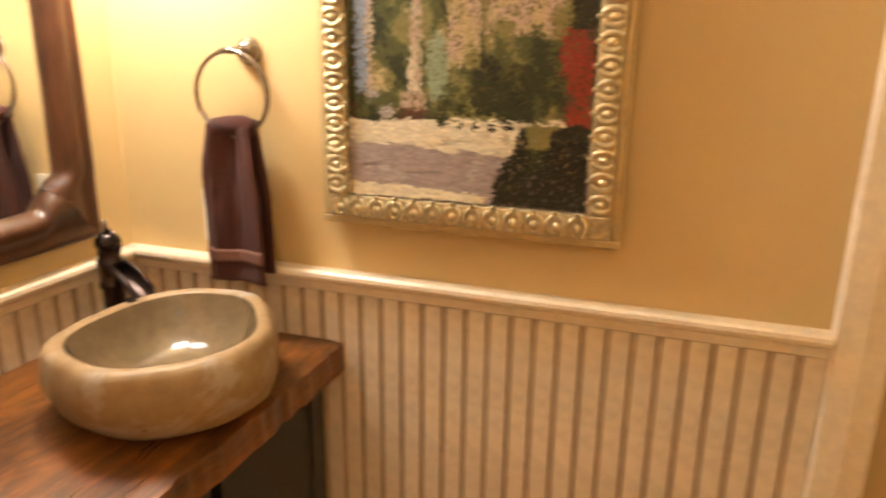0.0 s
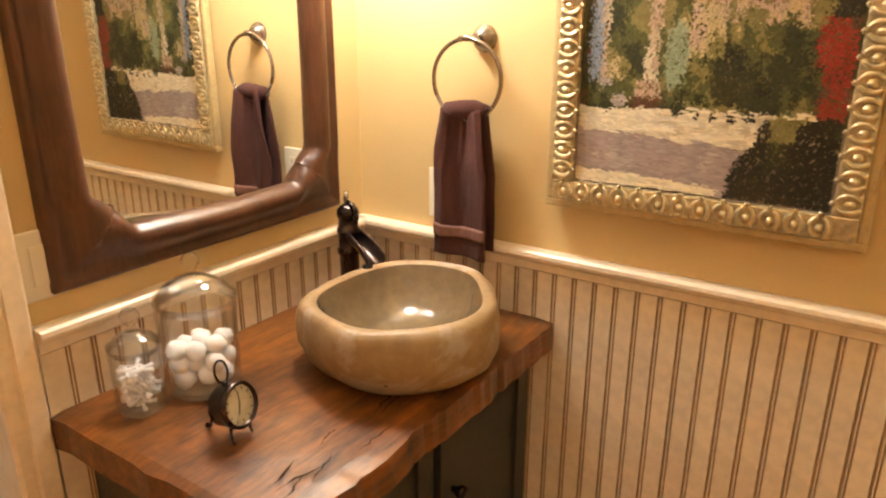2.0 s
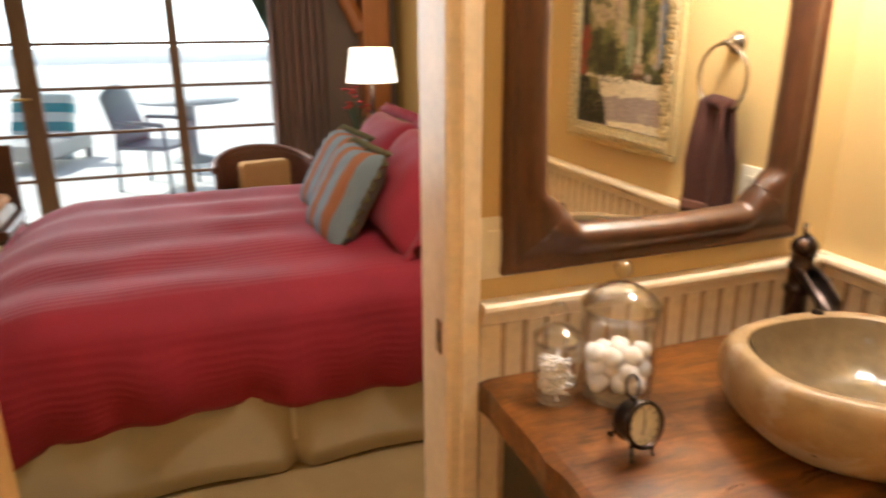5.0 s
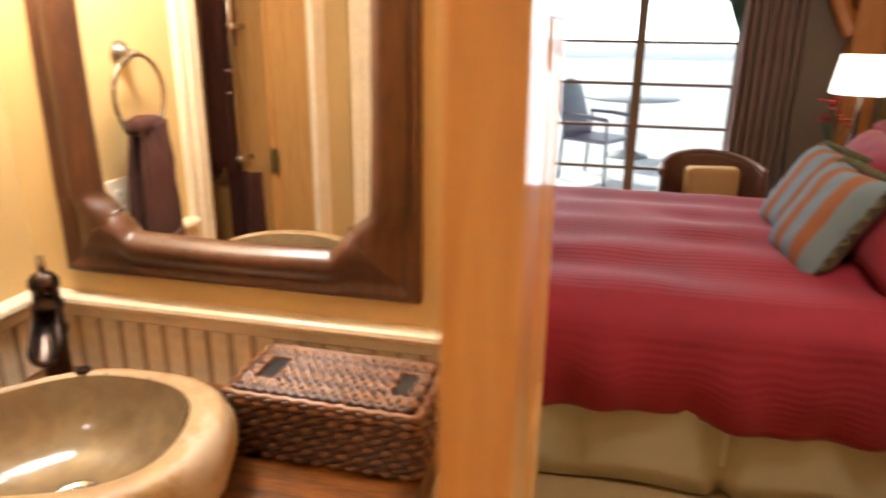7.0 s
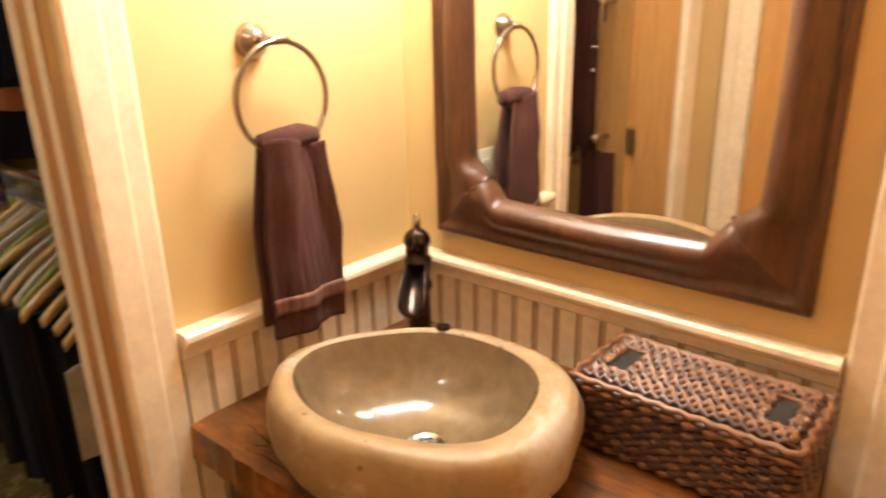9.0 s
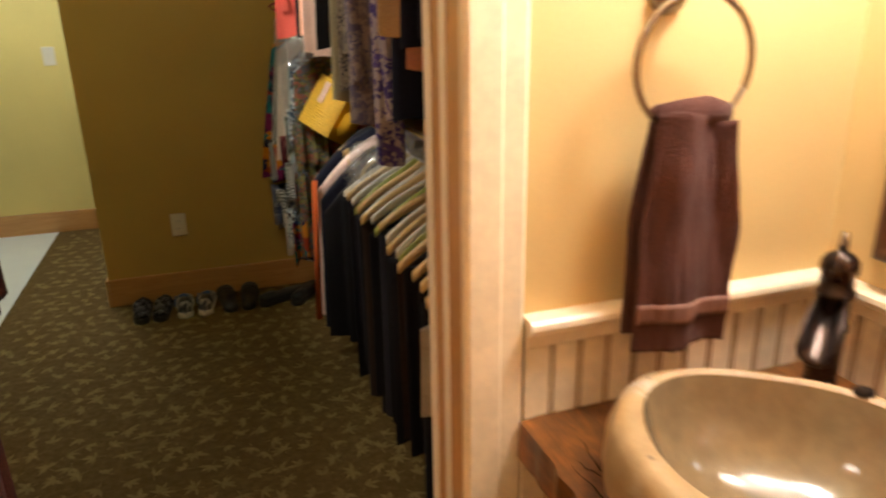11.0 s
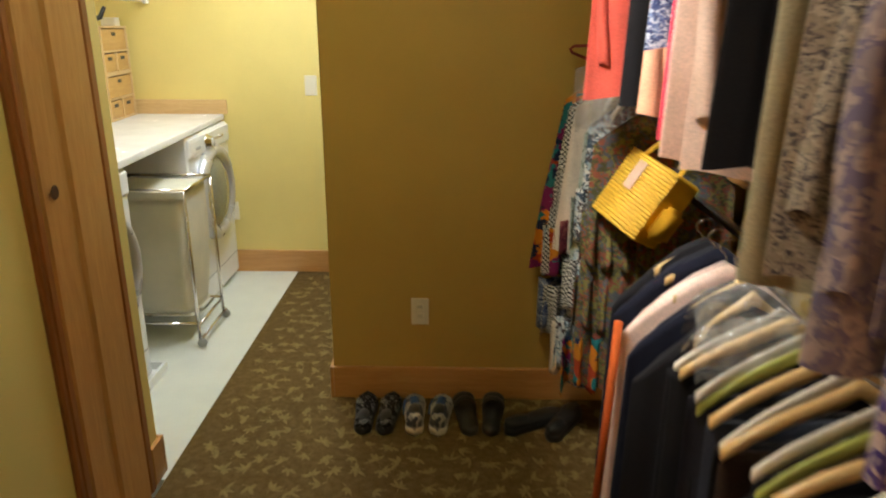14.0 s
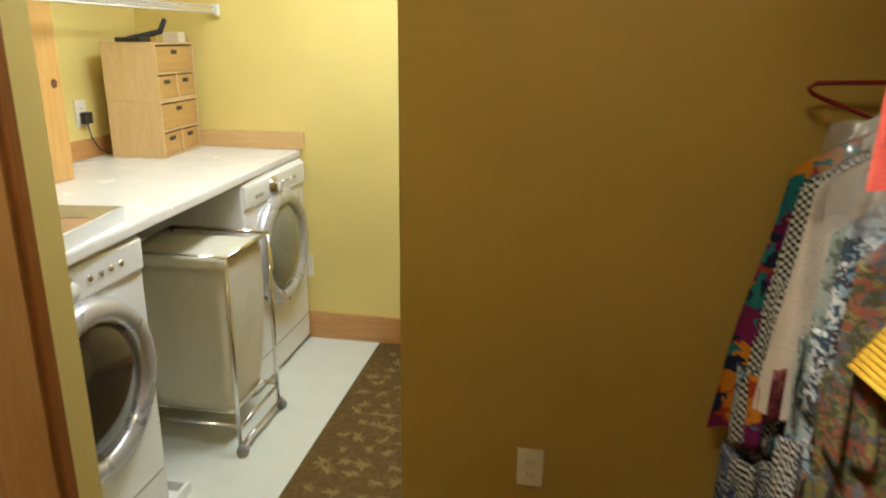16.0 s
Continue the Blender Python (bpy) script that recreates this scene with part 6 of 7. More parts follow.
# ---- closet: shoes ----
def shoe(m, upper_mat, sole_mat, kind, label, group, trim=None):
    """Toe towards -y, about 0.27 long."""
    s = thing("shoe", label, "shoe", m, group)
    outline = [(0.0, 0.030), (0.10, 0.036), (0.3, 0.034), (0.55, 0.041), (0.78, 0.046), (0.92, 0.036), (1.0, 0.012)]

    def width(u):
        for (a, wa), (b, wb) in zip(outline, outline[1:]):
            if u <= b:
                q = (u - a) / (b - a)
                return wa + (wb - wa) * q
        return 0.01
    L, n = 0.27, 18

    def loft(levels):
        bm = bmesh.new()
        rings = []
        for i in range(n + 1):
            u = i / n
            rings.append([(width(u) * math.sqrt(max(0.02, 1 - (2 * abs(0.5 - u)) ** 10)), L * (0.5 - u), u)])
        loops = []
        for z_fn, shrink in levels:
            left = [bm.verts.new((w * shrink(u), y, z_fn(u))) for (w, y, u), in rings]
            right = [bm.verts.new((-w * shrink(u), y, z_fn(u))) for (w, y, u), in rings[::-1]]
            loops.append(left + right)
        for a, b in zip(loops, loops[1:]):
            k = len(a)
            for i in range(k):
                bm.faces.new((a[i], a[(i + 1) % k], b[(i + 1) % k], b[i]))
        bm.faces.new(loops[0][::-1])
        if kind != "open":
            bm.faces.new(loops[-1])
        return tidy(bm)

    part("sole", loft([(lambda u: 0.0 + 0.012 * max(0, u - 0.85), lambda u: 0.95), (lambda u: 0.012, lambda u: 1.03), (lambda u: 0.024 + 0.006 * (u < 0.3), lambda u: 1.0)]), sole_mat, s, "", True)
    if kind == "sandal":
        part("footbed", loft([(lambda u: 0.026, lambda u: 0.9), (lambda u: 0.029, lambda u: 0.88)]), upper_mat, s, "", True)
        for y0, zz in ((-0.03, 0.055), (-0.07, 0.048)):
            part("strap", grid_sheet(lambda u, v: Vector((0.046 * math.cos(math.pi * u), y0 - 0.03 * v, 0.026 + zz * 0.8 * math.sin(math.pi * u))), 14, 3, 0.004), upper_mat, s, "", True)
        return s
    hi = (lambda u: 0.085 - 0.02 * u if u < 0.35 else 0.078 - 0.045 * (u - 0.35) / 0.65) if kind == "sneaker" else (lambda u: 0.058 if u < 0.3 else 0.05 - 0.008 * u)
    part("upper", loft([(lambda u: 0.022, lambda u: 0.97), (lambda u: 0.022 + 0.55 * (hi(u) - 0.022), lambda u: 0.95), (lambda u: 0.022 + 0.85 * (hi(u) - 0.022), lambda u: 0.76), (hi, lambda u: 0.48)]), upper_mat, s, "", True)
    part("opening", lathe([(0, 0.002), (0.026, 0.0), (0.03, -0.006)], 18, m=pose(0, 0.075, hi(0.2) + 0.001), squash=(0.8, 1.6)), BLACK, s, "dark shoe opening", True)
    if kind == "sneaker":
        for k in range(5):
            y = 0.015 - 0.02 * k
            part("lace", tube([(-0.02, y, hi(0.5 - y / L) - 0.002), (0, y - 0.004, hi(0.5 - y / L) + 0.004), (0.02, y, hi(0.5 - y / L) - 0.002)], 0.003, 6), trim or COTTON, s, "", True)
        part("side_stripe", tube([(0.044, 0.03, 0.03), (0.043, 0.0, 0.052), (0.038, -0.03, 0.06)], 0.004, 6), trim or COTTON, s, "", True)
    return s


DOT = spotted("black_dotted_canvas", [(0.012, 0.012, 0.015), (0.015, 0.015, 0.018), (0.30, 0.30, 0.30), (0.02, 0.02, 0.024)], 60)
GREYSHOE = spotted("grey_white_mesh", [(0.35, 0.34, 0.32), (0.08, 0.09, 0.12), (0.5, 0.48, 0.44)], 34)
BLUE = plain("blue_lace", (0.05, 0.12, 0.3), 0.7)
sy = PY + 0.165
for x, mat, sole, kind, label, group, trim, rz in (
        (-0.005, DOT, BLACK, "slip", "black dotted canvas shoe on the carpet", "black dotted shoes", None, 182), (-0.10, DOT, BLACK, "slip", "black dotted canvas shoe on the carpet", "black dotted shoes", None, 176),
        (-0.205, GREYSHOE, PLATE, "sneaker", "grey and white running shoe with blue laces", "running shoes", BLUE, 183), (-0.31, GREYSHOE, PLATE, "sneaker", "grey and white running shoe with blue laces", "running shoes", BLUE, 176),
        (-0.415, BLACK, BLACK, "sandal", "black strapped slip-on sandal on the carpet", "black sandals", None, 186), (-0.52, BLACK, BLACK, "sandal", "black strapped slip-on sandal on the carpet", "black sandals", None, 174),
        (-0.68, BLACK, BLACK, "slip", "flat black shoe under the clothes", "flat black shoes", None, 120), (-0.80, BLACK, BLACK, "slip", "flat black shoe under the clothes", "flat black shoes", None, 150)):
    shoe(pose(x, sy + (0.05 if x < -0.6 else 0), 0.001, 0, 0, rz + 180), mat, sole, kind, label, group, trim)

wall_plate(pose(-0.221, PY, 0.397, 0, 0, 0), "wall_outlet", "cream wall outlet low on the brown-gold wall", "outlet")
wall_plate(pose(0.50, FY, 1.17, 0, 0, 0), "light_switch", "white light switch on the yellow wall", "switch")
wall_plate(pose(1.03, FY, 0.40, 0, 0, 0), "wall_outlet", "white wall outlet beside the dryer", "outlet")
wall_plate(pose(1.858, -5.375, 1.20, 0, 0, 90), "wall_outlet", "white wall outlet above the laundry counter", "outlet")
pl = thing("plug_adapter", "black plug adapter in the outlet with its cable", "plug", pose(1.846, -5.38, 1.18))
part("body", bx(-0.03, 0.002, -0.022, 0.022, -0.025, 0.025, bev=0.004), BLACK, pl)
part("cable", tube([(-0.015, 0, -0.025), (-0.02, -0.01, -0.09), (-0.03, -0.04, -0.145), (-0.03, -0.1, -0.165)], 0.003, 6), BLACK, pl, "black cable", True)


# ---- laundry: machines ----
def washer(y0, label, glass, w=0.69, x0=1.02, dz=0.55):
    """Front-loader facing -x; front at x = 0, 0.66 wide along y."""
    d, h = 0.72, 0.94
    knob = True
    o = thing("washing_machine", label, "washing machine", pose(x0, y0, 0.022), "laundry machines")
    part("cabinet", bx(0.0, d, -w / 2, w / 2, 0.0, h, bev=0.014, seg=3), WHITE_ENAMEL, o)
    part("top_panel", bx(-0.012, 0.05, -w / 2 + 0.006, w / 2 - 0.006, 0.825, 0.93, bev=0.012, seg=3), WHITE_ENAMEL, o, "sloped white control panel")
    face = pose(0, 0, dz, 0, -90, 0)
    door = part("door_ring", lathe([(0.270, -0.004), (0.270, 0.018), (0.256, 0.042), (0.230, 0.052), (0.205, 0.044), (0.196, 0.020), (0.190, 0.0)], 64, m=face), STEEL, o, "satin steel door ring", True)
    part("door_glass", lathe([(0.197, 0.022), (0.18, 0.036), (0.13, 0.054), (0.06, 0.064), (0, 0.066)], 48, m=face), glass, door, "dark bowed door glass", True)
    part("door_handle", bx(-0.052, -0.030, 0.195, 0.225, dz - 0.05, dz + 0.05, bev=0.006), CHROME, door)
    if knob:
        part("dial", lathe([(0.042, 0.0), (0.042, 0.008), (0.034, 0.012), (0.030, 0.028), (0.024, 0.034), (0, 0.034)], 32, m=pose(-0.012, 0.06, 0.880, 0, -90, 0)), CHROME, o, "chrome programme dial", True)
        part("dial_cap", lathe([(0.026, 0.0345), (0.024, 0.037), (0, 0.037)], 32, m=pose(-0.012, 0.06, 0.880, 0, -90, 0)), WHITE_ENAMEL, o, "", True)
    for k in range(4):
        part("button", lathe([(0.010, 0), (0.010, 0.006), (0.007, 0.008), (0, 0.008)], 16, m=pose(-0.012, -0.05 - 0.045 * k, 0.88, 0, -90, 0)), CHROME, o, "", True)
    part("drawer", bx(-0.014, -0.009, 0.14, w / 2 - 0.02, 0.845, 0.910, bev=0.002), WHITE_ENAMEL, o)
    part("drawer_grip", bx(-0.017, -0.013, 0.17, 0.24, 0.86, 0.876, bev=0.0015), plain("grey_grip", (0.3, 0.3, 0.3), 0.4), o, "grey drawer grip")
    part("kick_seam", bx(-0.002, 0.0, -w / 2 + 0.02, w / 2 - 0.02, 0.13, 0.134), plain("grey_seam", (0.25, 0.25, 0.24), 0.5), o, "thin grey seam")
    for sx in (0.06, 0.66):
        for s in (-0.27, 0.27):
            part("foot", lathe([(0, -0.02), (0.02, -0.02), (0.02, 0.002), (0, 0.002)], 14, m=pose(sx, s, 0)), BLACK, o)
    return o


washer(-4.13, "white front-loading washing machine with a dark round door", DARKGLASS, 0.61, 0.99, 0.56)
washer(-5.50, "white front-loading dryer with a steel ringed door", plain("grey_door_glass", (0.20, 0.20, 0.15), 0.08, var=0.2, scale=4, rel=0, coat=0.5), 0.66, 1.015, 0.585)
pan = thing("drip_pan", "white plastic drip pan under the washing machine", "tray")
for r in ((0.95, 1.80, -4.50, -3.815, 0.0025, 0.012), (0.95, 0.965, -4.50, -3.815, 0.012, 0.05), (0.965, 1.80, -4.50, -4.485, 0.012, 0.05)):
    part("pan_side", bx(*r, bev=0.003), LAMINATE, pan)
BIRCH_CARD = plain("tan_card", (0.42, 0.26, 0.13), 0.8, var=0.1)
top = thing("laundry_counter", "white laminate counter over the laundry machines", "counter")
bm = bmesh.new()
box(bm, 0.0, 1.858, FY + 0.002, -3.805, 0.967, 1.0)
for v in bm.verts:
    if v.co.x < 0.5:
        v.co.x = 0.945 if v.co.y > -4.5 else 1.035
part("worktop", tidy(bm, 0.004), LAMINATE, top, "white worktop, deeper over the washing machine")
sp = thing("backsplash", "low knotty pine backsplash board on the counter", "backsplash")
part("end_board", bx(1.01, 1.857, FY + 0.001, FY + 0.018, 1.001, 1.085, bev=0.003), PINE_L, sp)
part("side_board", bx(1.84, 1.858, FY + 0.02, -3.81, 1.001, 1.085, bev=0.003), PINE_Y, sp)
PINE_BOARD = wood("yellow_pine", (0.55, 0.29, 0.075), (0.70, 0.42, 0.14), 0.4, (8, 8, 0.7), 5, coat=0.3)
tr = thing("pine_board", "upright knotty pine board standing on the counter", "board", pose(0, 0, 0))
part("board", bx(1.585, 1.612, -4.945, -4.80, 1.002, 1.98, bev=0.004), PINE_BOARD, tr)
for z in (1.36, 1.72):
    part("knot", lathe([(0, 0.0012), (0.014, 0.001), (0.017, 0)], 18, m=pose(1.5848, -4.905, z, 0, -90, 0)), plain("board_knot", (0.16, 0.06, 0.02), 0.5, var=0.4, scale=60), tr, "dark round knot")

cs = thing("shallow_carton", "white shallow carton with a tan inside on the counter", "carton", pose(1.10, -4.33, 1.001, 0, 0, 8))
part("base", bx(-0.09, 0.16, -0.07, 0.30, 0.0, 0.006, bev=0.002), BIRCH_CARD, cs)
for r in ((-0.095, -0.09, -0.07, 0.30), (0.16, 0.165, -0.07, 0.30), (-0.095, 0.165, -0.075, -0.07), (-0.095, 0.165, 0.30, 0.305)):
    part("side", bx(*r, 0.0, 0.045, bev=0.001), LAMINATE, cs)

# ---- laundry: hamper ----
hm = thing("laundry_hamper", "cream canvas laundry hamper on a chrome wheeled frame", "hamper")
hx0, hx1, hy0, hy1 = 0.885, 1.30, -5.10, -4.745


def canvas_fn(u, v):
    a = 2 * math.pi * u
    c, s = math.cos(a), math.sin(a)
    ex, ey = abs(c) ** 0.25 * (1 if c > 0 else -1), abs(s) ** 0.25 * (1 if s > 0 else -1)
    z = 0.772 - 0.612 * v
    sag = 0.012 * math.sin(a * 7) * v * (1 - v) * 3 - 0.03 * v * v
    return Vector(((hx0 + hx1) / 2 + ex * ((hx1 - hx0) / 2 - 0.012 + sag), (hy0 + hy1) / 2 + ey * ((hy1 - hy0) / 2 - 0.012 + sag), z + 0.006 * math.sin(a * 5) * (1 - v)))


part("canvas_bag", grid_sheet(canvas_fn, 64, 18, 0.004), CANVAS, hm, "", True)
part("bag_floor", bx(hx0 + 0.04, hx1 - 0.04, hy0 + 0.04, hy1 - 0.04, 0.150, 0.156), CANVAS, hm)
part("lid_flap", grid_sheet(lambda u, v: Vector((hx0 + 0.005 + (hx1 - hx0 - 0.01) * u, hy1 + 0.005 - (hy1 - hy0 - 0.07) * v, 0.789 - 0.010 * math.sin(math.pi * v) - 0.006 * math.sin(math.pi * u))), 14, 14, 0.005), CANVAS, hm, "canvas lid flap", True)
part("hem", grid_sheet(lambda u, v: Vector((hx0 - 0.004 + (hx1 - hx0) * u, hy1 + 0.008, 0.789 - 0.045 * v)), 10, 3, 0.003), CANVAS, hm, "", True)
for y in (hy0, hy1):
    for x in (hx0, hx1):
        part("upright", tube([(x, y, 0.045), (x, y, 0.787)], 0.0085, 10), CHROME, hm, "", True)
    part("top_rail", tube([(hx0, y, 0.787), (hx1, y, 0.787)], 0.0085, 10), CHROME, hm, "", True)
    part("low_rail", tube([(hx0, y, 0.125), (hx1, y, 0.125)], 0.0075, 10), CHROME, hm, "", True)
for x in (hx0, hx1):
    part("cross_rail", tube([(x, hy0, 0.115), (x, hy1, 0.115)], 0.0075, 10), CHROME, hm, "", True)
    part("top_cross_rail", tube([(x, hy0, 0.787), (x, hy1, 0.787)], 0.0075, 10), CHROME, hm, "", True)
    part("foot_bar", tube([(x - 0.012, hy0 - 0.008, 0.05), (x - 0.012, hy1 + 0.008, 0.05)], 0.0085, 10), CHROME, hm, "", True)
    for y in (hy0 - 0.005, hy1 + 0.005):
        c = part("caster", lathe([(0, -0.010), (0.020, -0.010), (0.023, -0.006), (0.023, 0.006), (0.020, 0.010), (0, 0.010)], 20, m=pose(x - 0.012, y, 0.026, 90, 0, 0)), plain("grey_rubber", (0.25, 0.25, 0.24), 0.6), hm, "grey rubber caster", True)

# ---- laundry: drawer boxes ----
BIRCH = wood("birch_board", (0.58, 0.38, 0.17), (0.72, 0.52, 0.27), 0.45, (6, 6, 0.9), 5, coat=0.1)
BIRCH_D = wood("birch_drawer", (0.45, 0.25, 0.07), (0.58, 0.36, 0.13), 0.45, (6, 0.9, 6), 5, coat=0.1)


def drawer_box(z, dx, mat):
    """Opens to -x; one wide drawer over two small ones."""
    o = thing("drawer_box", "birch plywood desktop drawer box with cut-out pulls", "drawer box", pose(1.525 + dx, -5.63, z, 0, 0, 4.5), "stacked drawer boxes")
    w, d, h, t = 0.365, 0.25, 0.250, 0.009
    for r in ((0, d, -w / 2, -w / 2 + t, 0, h), (0, d, w / 2 - t, w / 2, 0, h), (0, d, -w / 2 + t, w / 2 - t, 0, t), (0, d, -w / 2 + t, w / 2 - t, h - t, h), (0, d, -w / 2 + t, w / 2 - t, 0.113, 0.113 + t), (0, d, -0.0045, 0.0045, t, 0.113)):
        part("panel", bx(*r, bev=0.001), BIRCH, o)
    part("back", bx(d - 0.006, d - 0.001, -w / 2 + t, w / 2 - t, t, h - t), BIRCH, o)
    for y0, y1, z0, z1 in ((-w / 2 + t, w / 2 - t, 0.122, h - t), (-w / 2 + t, -0.0045, t, 0.113), (0.0045, w / 2 - t, t, 0.113)):
        dr = part("drawer", bx(0.006, 0.20, y0 + 0.003, y1 - 0.003, z0 + 0.002, z1 - 0.008, bev=0.001), BIRCH_D, o, "ochre drawer front")
        ym, k = (y0 + y1) / 2, 0.028 if y1 - y0 < 0.2 else 0.026
        part("pull_hole", boxes([(0.0045, 0.0059, ym - k, ym + k, z1 - 0.042, z1 - 0.024)]), BLACK, dr, "dark cut-out pull")
    return o


drawer_box(1.0015, 0.0, BIRCH)
drawer_box(1.2525, 0.0, BIRCH)
it = thing("tool_caddy", "black and yellow hand tool lying on the drawer box", "tool", pose(1.62, -5.60, 1.5035))
part("grip", tube([(0.05, 0.10, 0.012), (0.0, 0.02, 0.03), (-0.03, -0.03, 0.045), (-0.06, -0.03, 0.10)], [0.012, 0.014, 0.014, 0.010], 10), BLACK, it, "", True)
part("collar", tube([(0.0, 0.02, 0.012), (0.0, -0.02, 0.014)], 0.013, 10), STRAW, it, "yellow collar", True)
part("flat_case", bx(-0.04, 0.08, 0.06, 0.15, 0.0, 0.02, bev=0.004), BLACK, it)
bxs = thing("small_box", "small white box on the drawer box", "box", pose(1.59, -5.76, 1.5035))
part("carton", bx(-0.03, 0.05, -0.03, 0.03, 0.0, 0.045, bev=0.002), PLATE, bxs)

# ---- laundry: wire shelf ----
ws = thing("wire_shelf", "white coated wire shelf on the laundry wall", "wire shelf")
zsh = 1.665
for x, z in ((1.42, zsh), (1.42, zsh - 0.028), (1.64, zsh), (1.85, zsh)):
    part("long_wire", tube([(x, FY + 0.01, z), (x, -3.85, z)], 0.004, 8), WHITE_ENAMEL, ws, "", True)
me = None
for k in range(74):
    y = FY + 0.02 + 0.0265 * k
    if me is None:
        bm = tube([(0.43, 0, 0), (0.0, 0, 0), (0.0, 0, -0.028)], 0.002, 5)
        me = bpy.data.meshes.new("cross_wire")
        bm.to_mesh(me)
        bm.free()
        me.materials.append(WHITE_ENAMEL)
    o = new("cross_wire", me)
    o.parent = ws
    o.matrix_local = pose(1.42, y, zsh + 0.003)
part("end_cap", bx(1.405, 1.435, FY + 0.004, FY + 0.03, zsh - 0.04, zsh + 0.012, bev=0.004), WHITE_ENAMEL, ws)


# ---- bedroom ----
BX, BN, BS = -5.65, 1.42, -2.6
BED_WALL = plain("bedroom_gold_paint", (0.46, 0.30, 0.10), 0.6, var=0.06, scale=2.5, fine=160, rel=0.12)
TAUPE = plain("taupe_wall_paint", (0.16, 0.115, 0.10), 0.7, var=0.06, scale=2.5, fine=160, rel=0.12)
WB = (-2.05, 0.52)   # French doors
structure("wall_bedroom_window", boxes([(BX - 0.14, BX, WB[1], BN + 0.12, 0, 2.6), (BX - 0.14, BX, BS - 0.12, WB[0], 0, 2.6), (BX - 0.14, BX, WB[0], WB[1], 2.2, 2.6)]), TAUPE, "dark taupe bedroom wall round French doors", "wall")
structure("wall_bedroom_head", boxes([(BX, -1.47, BN, BN + 0.12, 0, 2.6)]), BED_WALL, "golden bedroom wall behind the headboard", "wall")
structure("wall_bedroom_foot", boxes([(BX, -1.47, BS - 0.12, BS, 0, 2.6)]), BED_WALL, "golden bedroom wall", "wall")
structure("wall_bedroom_side", boxes([(-1.50, -1.471, BS, D1A - 0.03, 0, 2.6), (-1.50, -1.471, D1B + 0.03, BN, 0, 2.6), (-1.50, -1.471, D1A - 0.03, D1B + 0.03, DH + 0.03, 2.6)]), BED_WALL, "golden bedroom wall with the bathroom doorway", "wall")
structure("ceiling_bedroom", boxes([(BX - 0.14, -1.471, BS - 0.12, BN + 0.12, 2.6, 2.7)]), CEIL, "plain painted bedroom ceiling", "ceiling")
structure("floor_bedroom", boxes([(BX - 0.14, -1.47, BS - 0.12, BN + 0.12, -0.1, 0)]), BEDROOM_CARPET, "tan bedroom carpet", "carpet")
structure("threshold", boxes([(-1.50, -1.40, D1A, D1B, 0.001, 0.006)]), PINE_Y, "pine door threshold", "threshold")

# French doors: stiles, rails and muntins round glass
FRAME_D = wood("dark_stained_frame", (0.10, 0.055, 0.035), (0.20, 0.12, 0.075), 0.5, (8, 8, 0.8), 6, coat=0.2)
fx0, fx1 = BX - 0.10, BX - 0.055
win = thing("window_1", "dark framed French doors with narrow glazing bars", "window", kind="structure")
for y, w in ((WB[0], 0.06), (-1.20, 0.13), (-0.225, 0.07), (WB[1] - 0.06, 0.06)):
    part("stile", bx(fx0, fx1, y, y + w, 0.02, 2.2, bev=0.004), FRAME_D, win)
for z, h in ((0.02, 0.14), (2.10, 0.10)):
    part("rail", bx(fx0 + 0.002, fx1 - 0.002, WB[0] + 0.06, WB[1] - 0.06, z, z + h, bev=0.004), FRAME_D, win)
for z in (0.452, 0.768, 1.076, 1.371, 1.67, 1.95):
    for a, b in ((WB[0] + 0.06, -1.20), (-1.07, -0.225), (-0.155, WB[1] - 0.06)):
        part("glazing_bar", bx(fx0 + 0.008, fx1 - 0.008, a, b, z - 0.011, z + 0.011, bev=0.003), FRAME_D, win)
for a, b in ((WB[0] + 0.05, -1.19), (-1.08, -0.215), (-0.165, WB[1] - 0.05)):
    p = part("pane", boxes([(BX - 0.080, BX - 0.076, a, b, 0.15, 2.11)]), PANE, win)
    p.visible_shadow = False
part("lever_handle", tube([(fx1, -1.14, 1.02), (fx1 + 0.05, -1.14, 1.02), (fx1 + 0.05, -1.24, 1.02)], 0.009, 10), BRASS, win, "brass lever handle", True)


def curtain(y0, y1, mat, label, seed):
    o = thing("curtain", label, "curtain")
    part("cloth", grid_sheet(lambda u, v: Vector((BX + 0.10 + 0.035 * math.sin(u * 44 + seed + 0.4 * math.sin(v * 3)) + 0.012 * math.sin(u * 97), y0 + (y1 - y0) * u, 2.42 - 2.40 * v)), 90, 14, 0.004), mat, o, "", True)
    return o


CURTAIN = plain("plum_brown_curtain", (0.20, 0.125, 0.115), 0.85, var=0.15, scale=6, fine=200, rel=0.4, sheen=0.2)
curtain(0.46, 0.86, CURTAIN, "plum-brown full length curtain beside French doors", 0.5)
curtain(-2.42, -1.98, CURTAIN, "plum-brown full length curtain beside French doors", 2.0)
sw = thing("curtain_swag", "dark green curtain swag over the French doors", "swag")
SWAG = plain("dark_green_swag", (0.05, 0.085, 0.07), 0.85, var=0.2, scale=8)
for y0, y1, s in ((0.12, 0.46, 1), (-1.75, -1.30, -1)):
    part("swag_tail", grid_sheet(lambda u, v, y0=y0, y1=y1, s=s: Vector((BX + 0.06 + 0.015 * math.sin(u * 20), (y0 + (y1 - y0) * u) if s > 0 else (y1 - (y1 - y0) * u), 2.2 - (0.18 + 0.62 * u ** 1.3) * v)), 24, 10, 0.004), SWAG, sw, "", True)
rod = thing("curtain_rod", "dark wooden curtain rod over the French doors", "curtain rod")
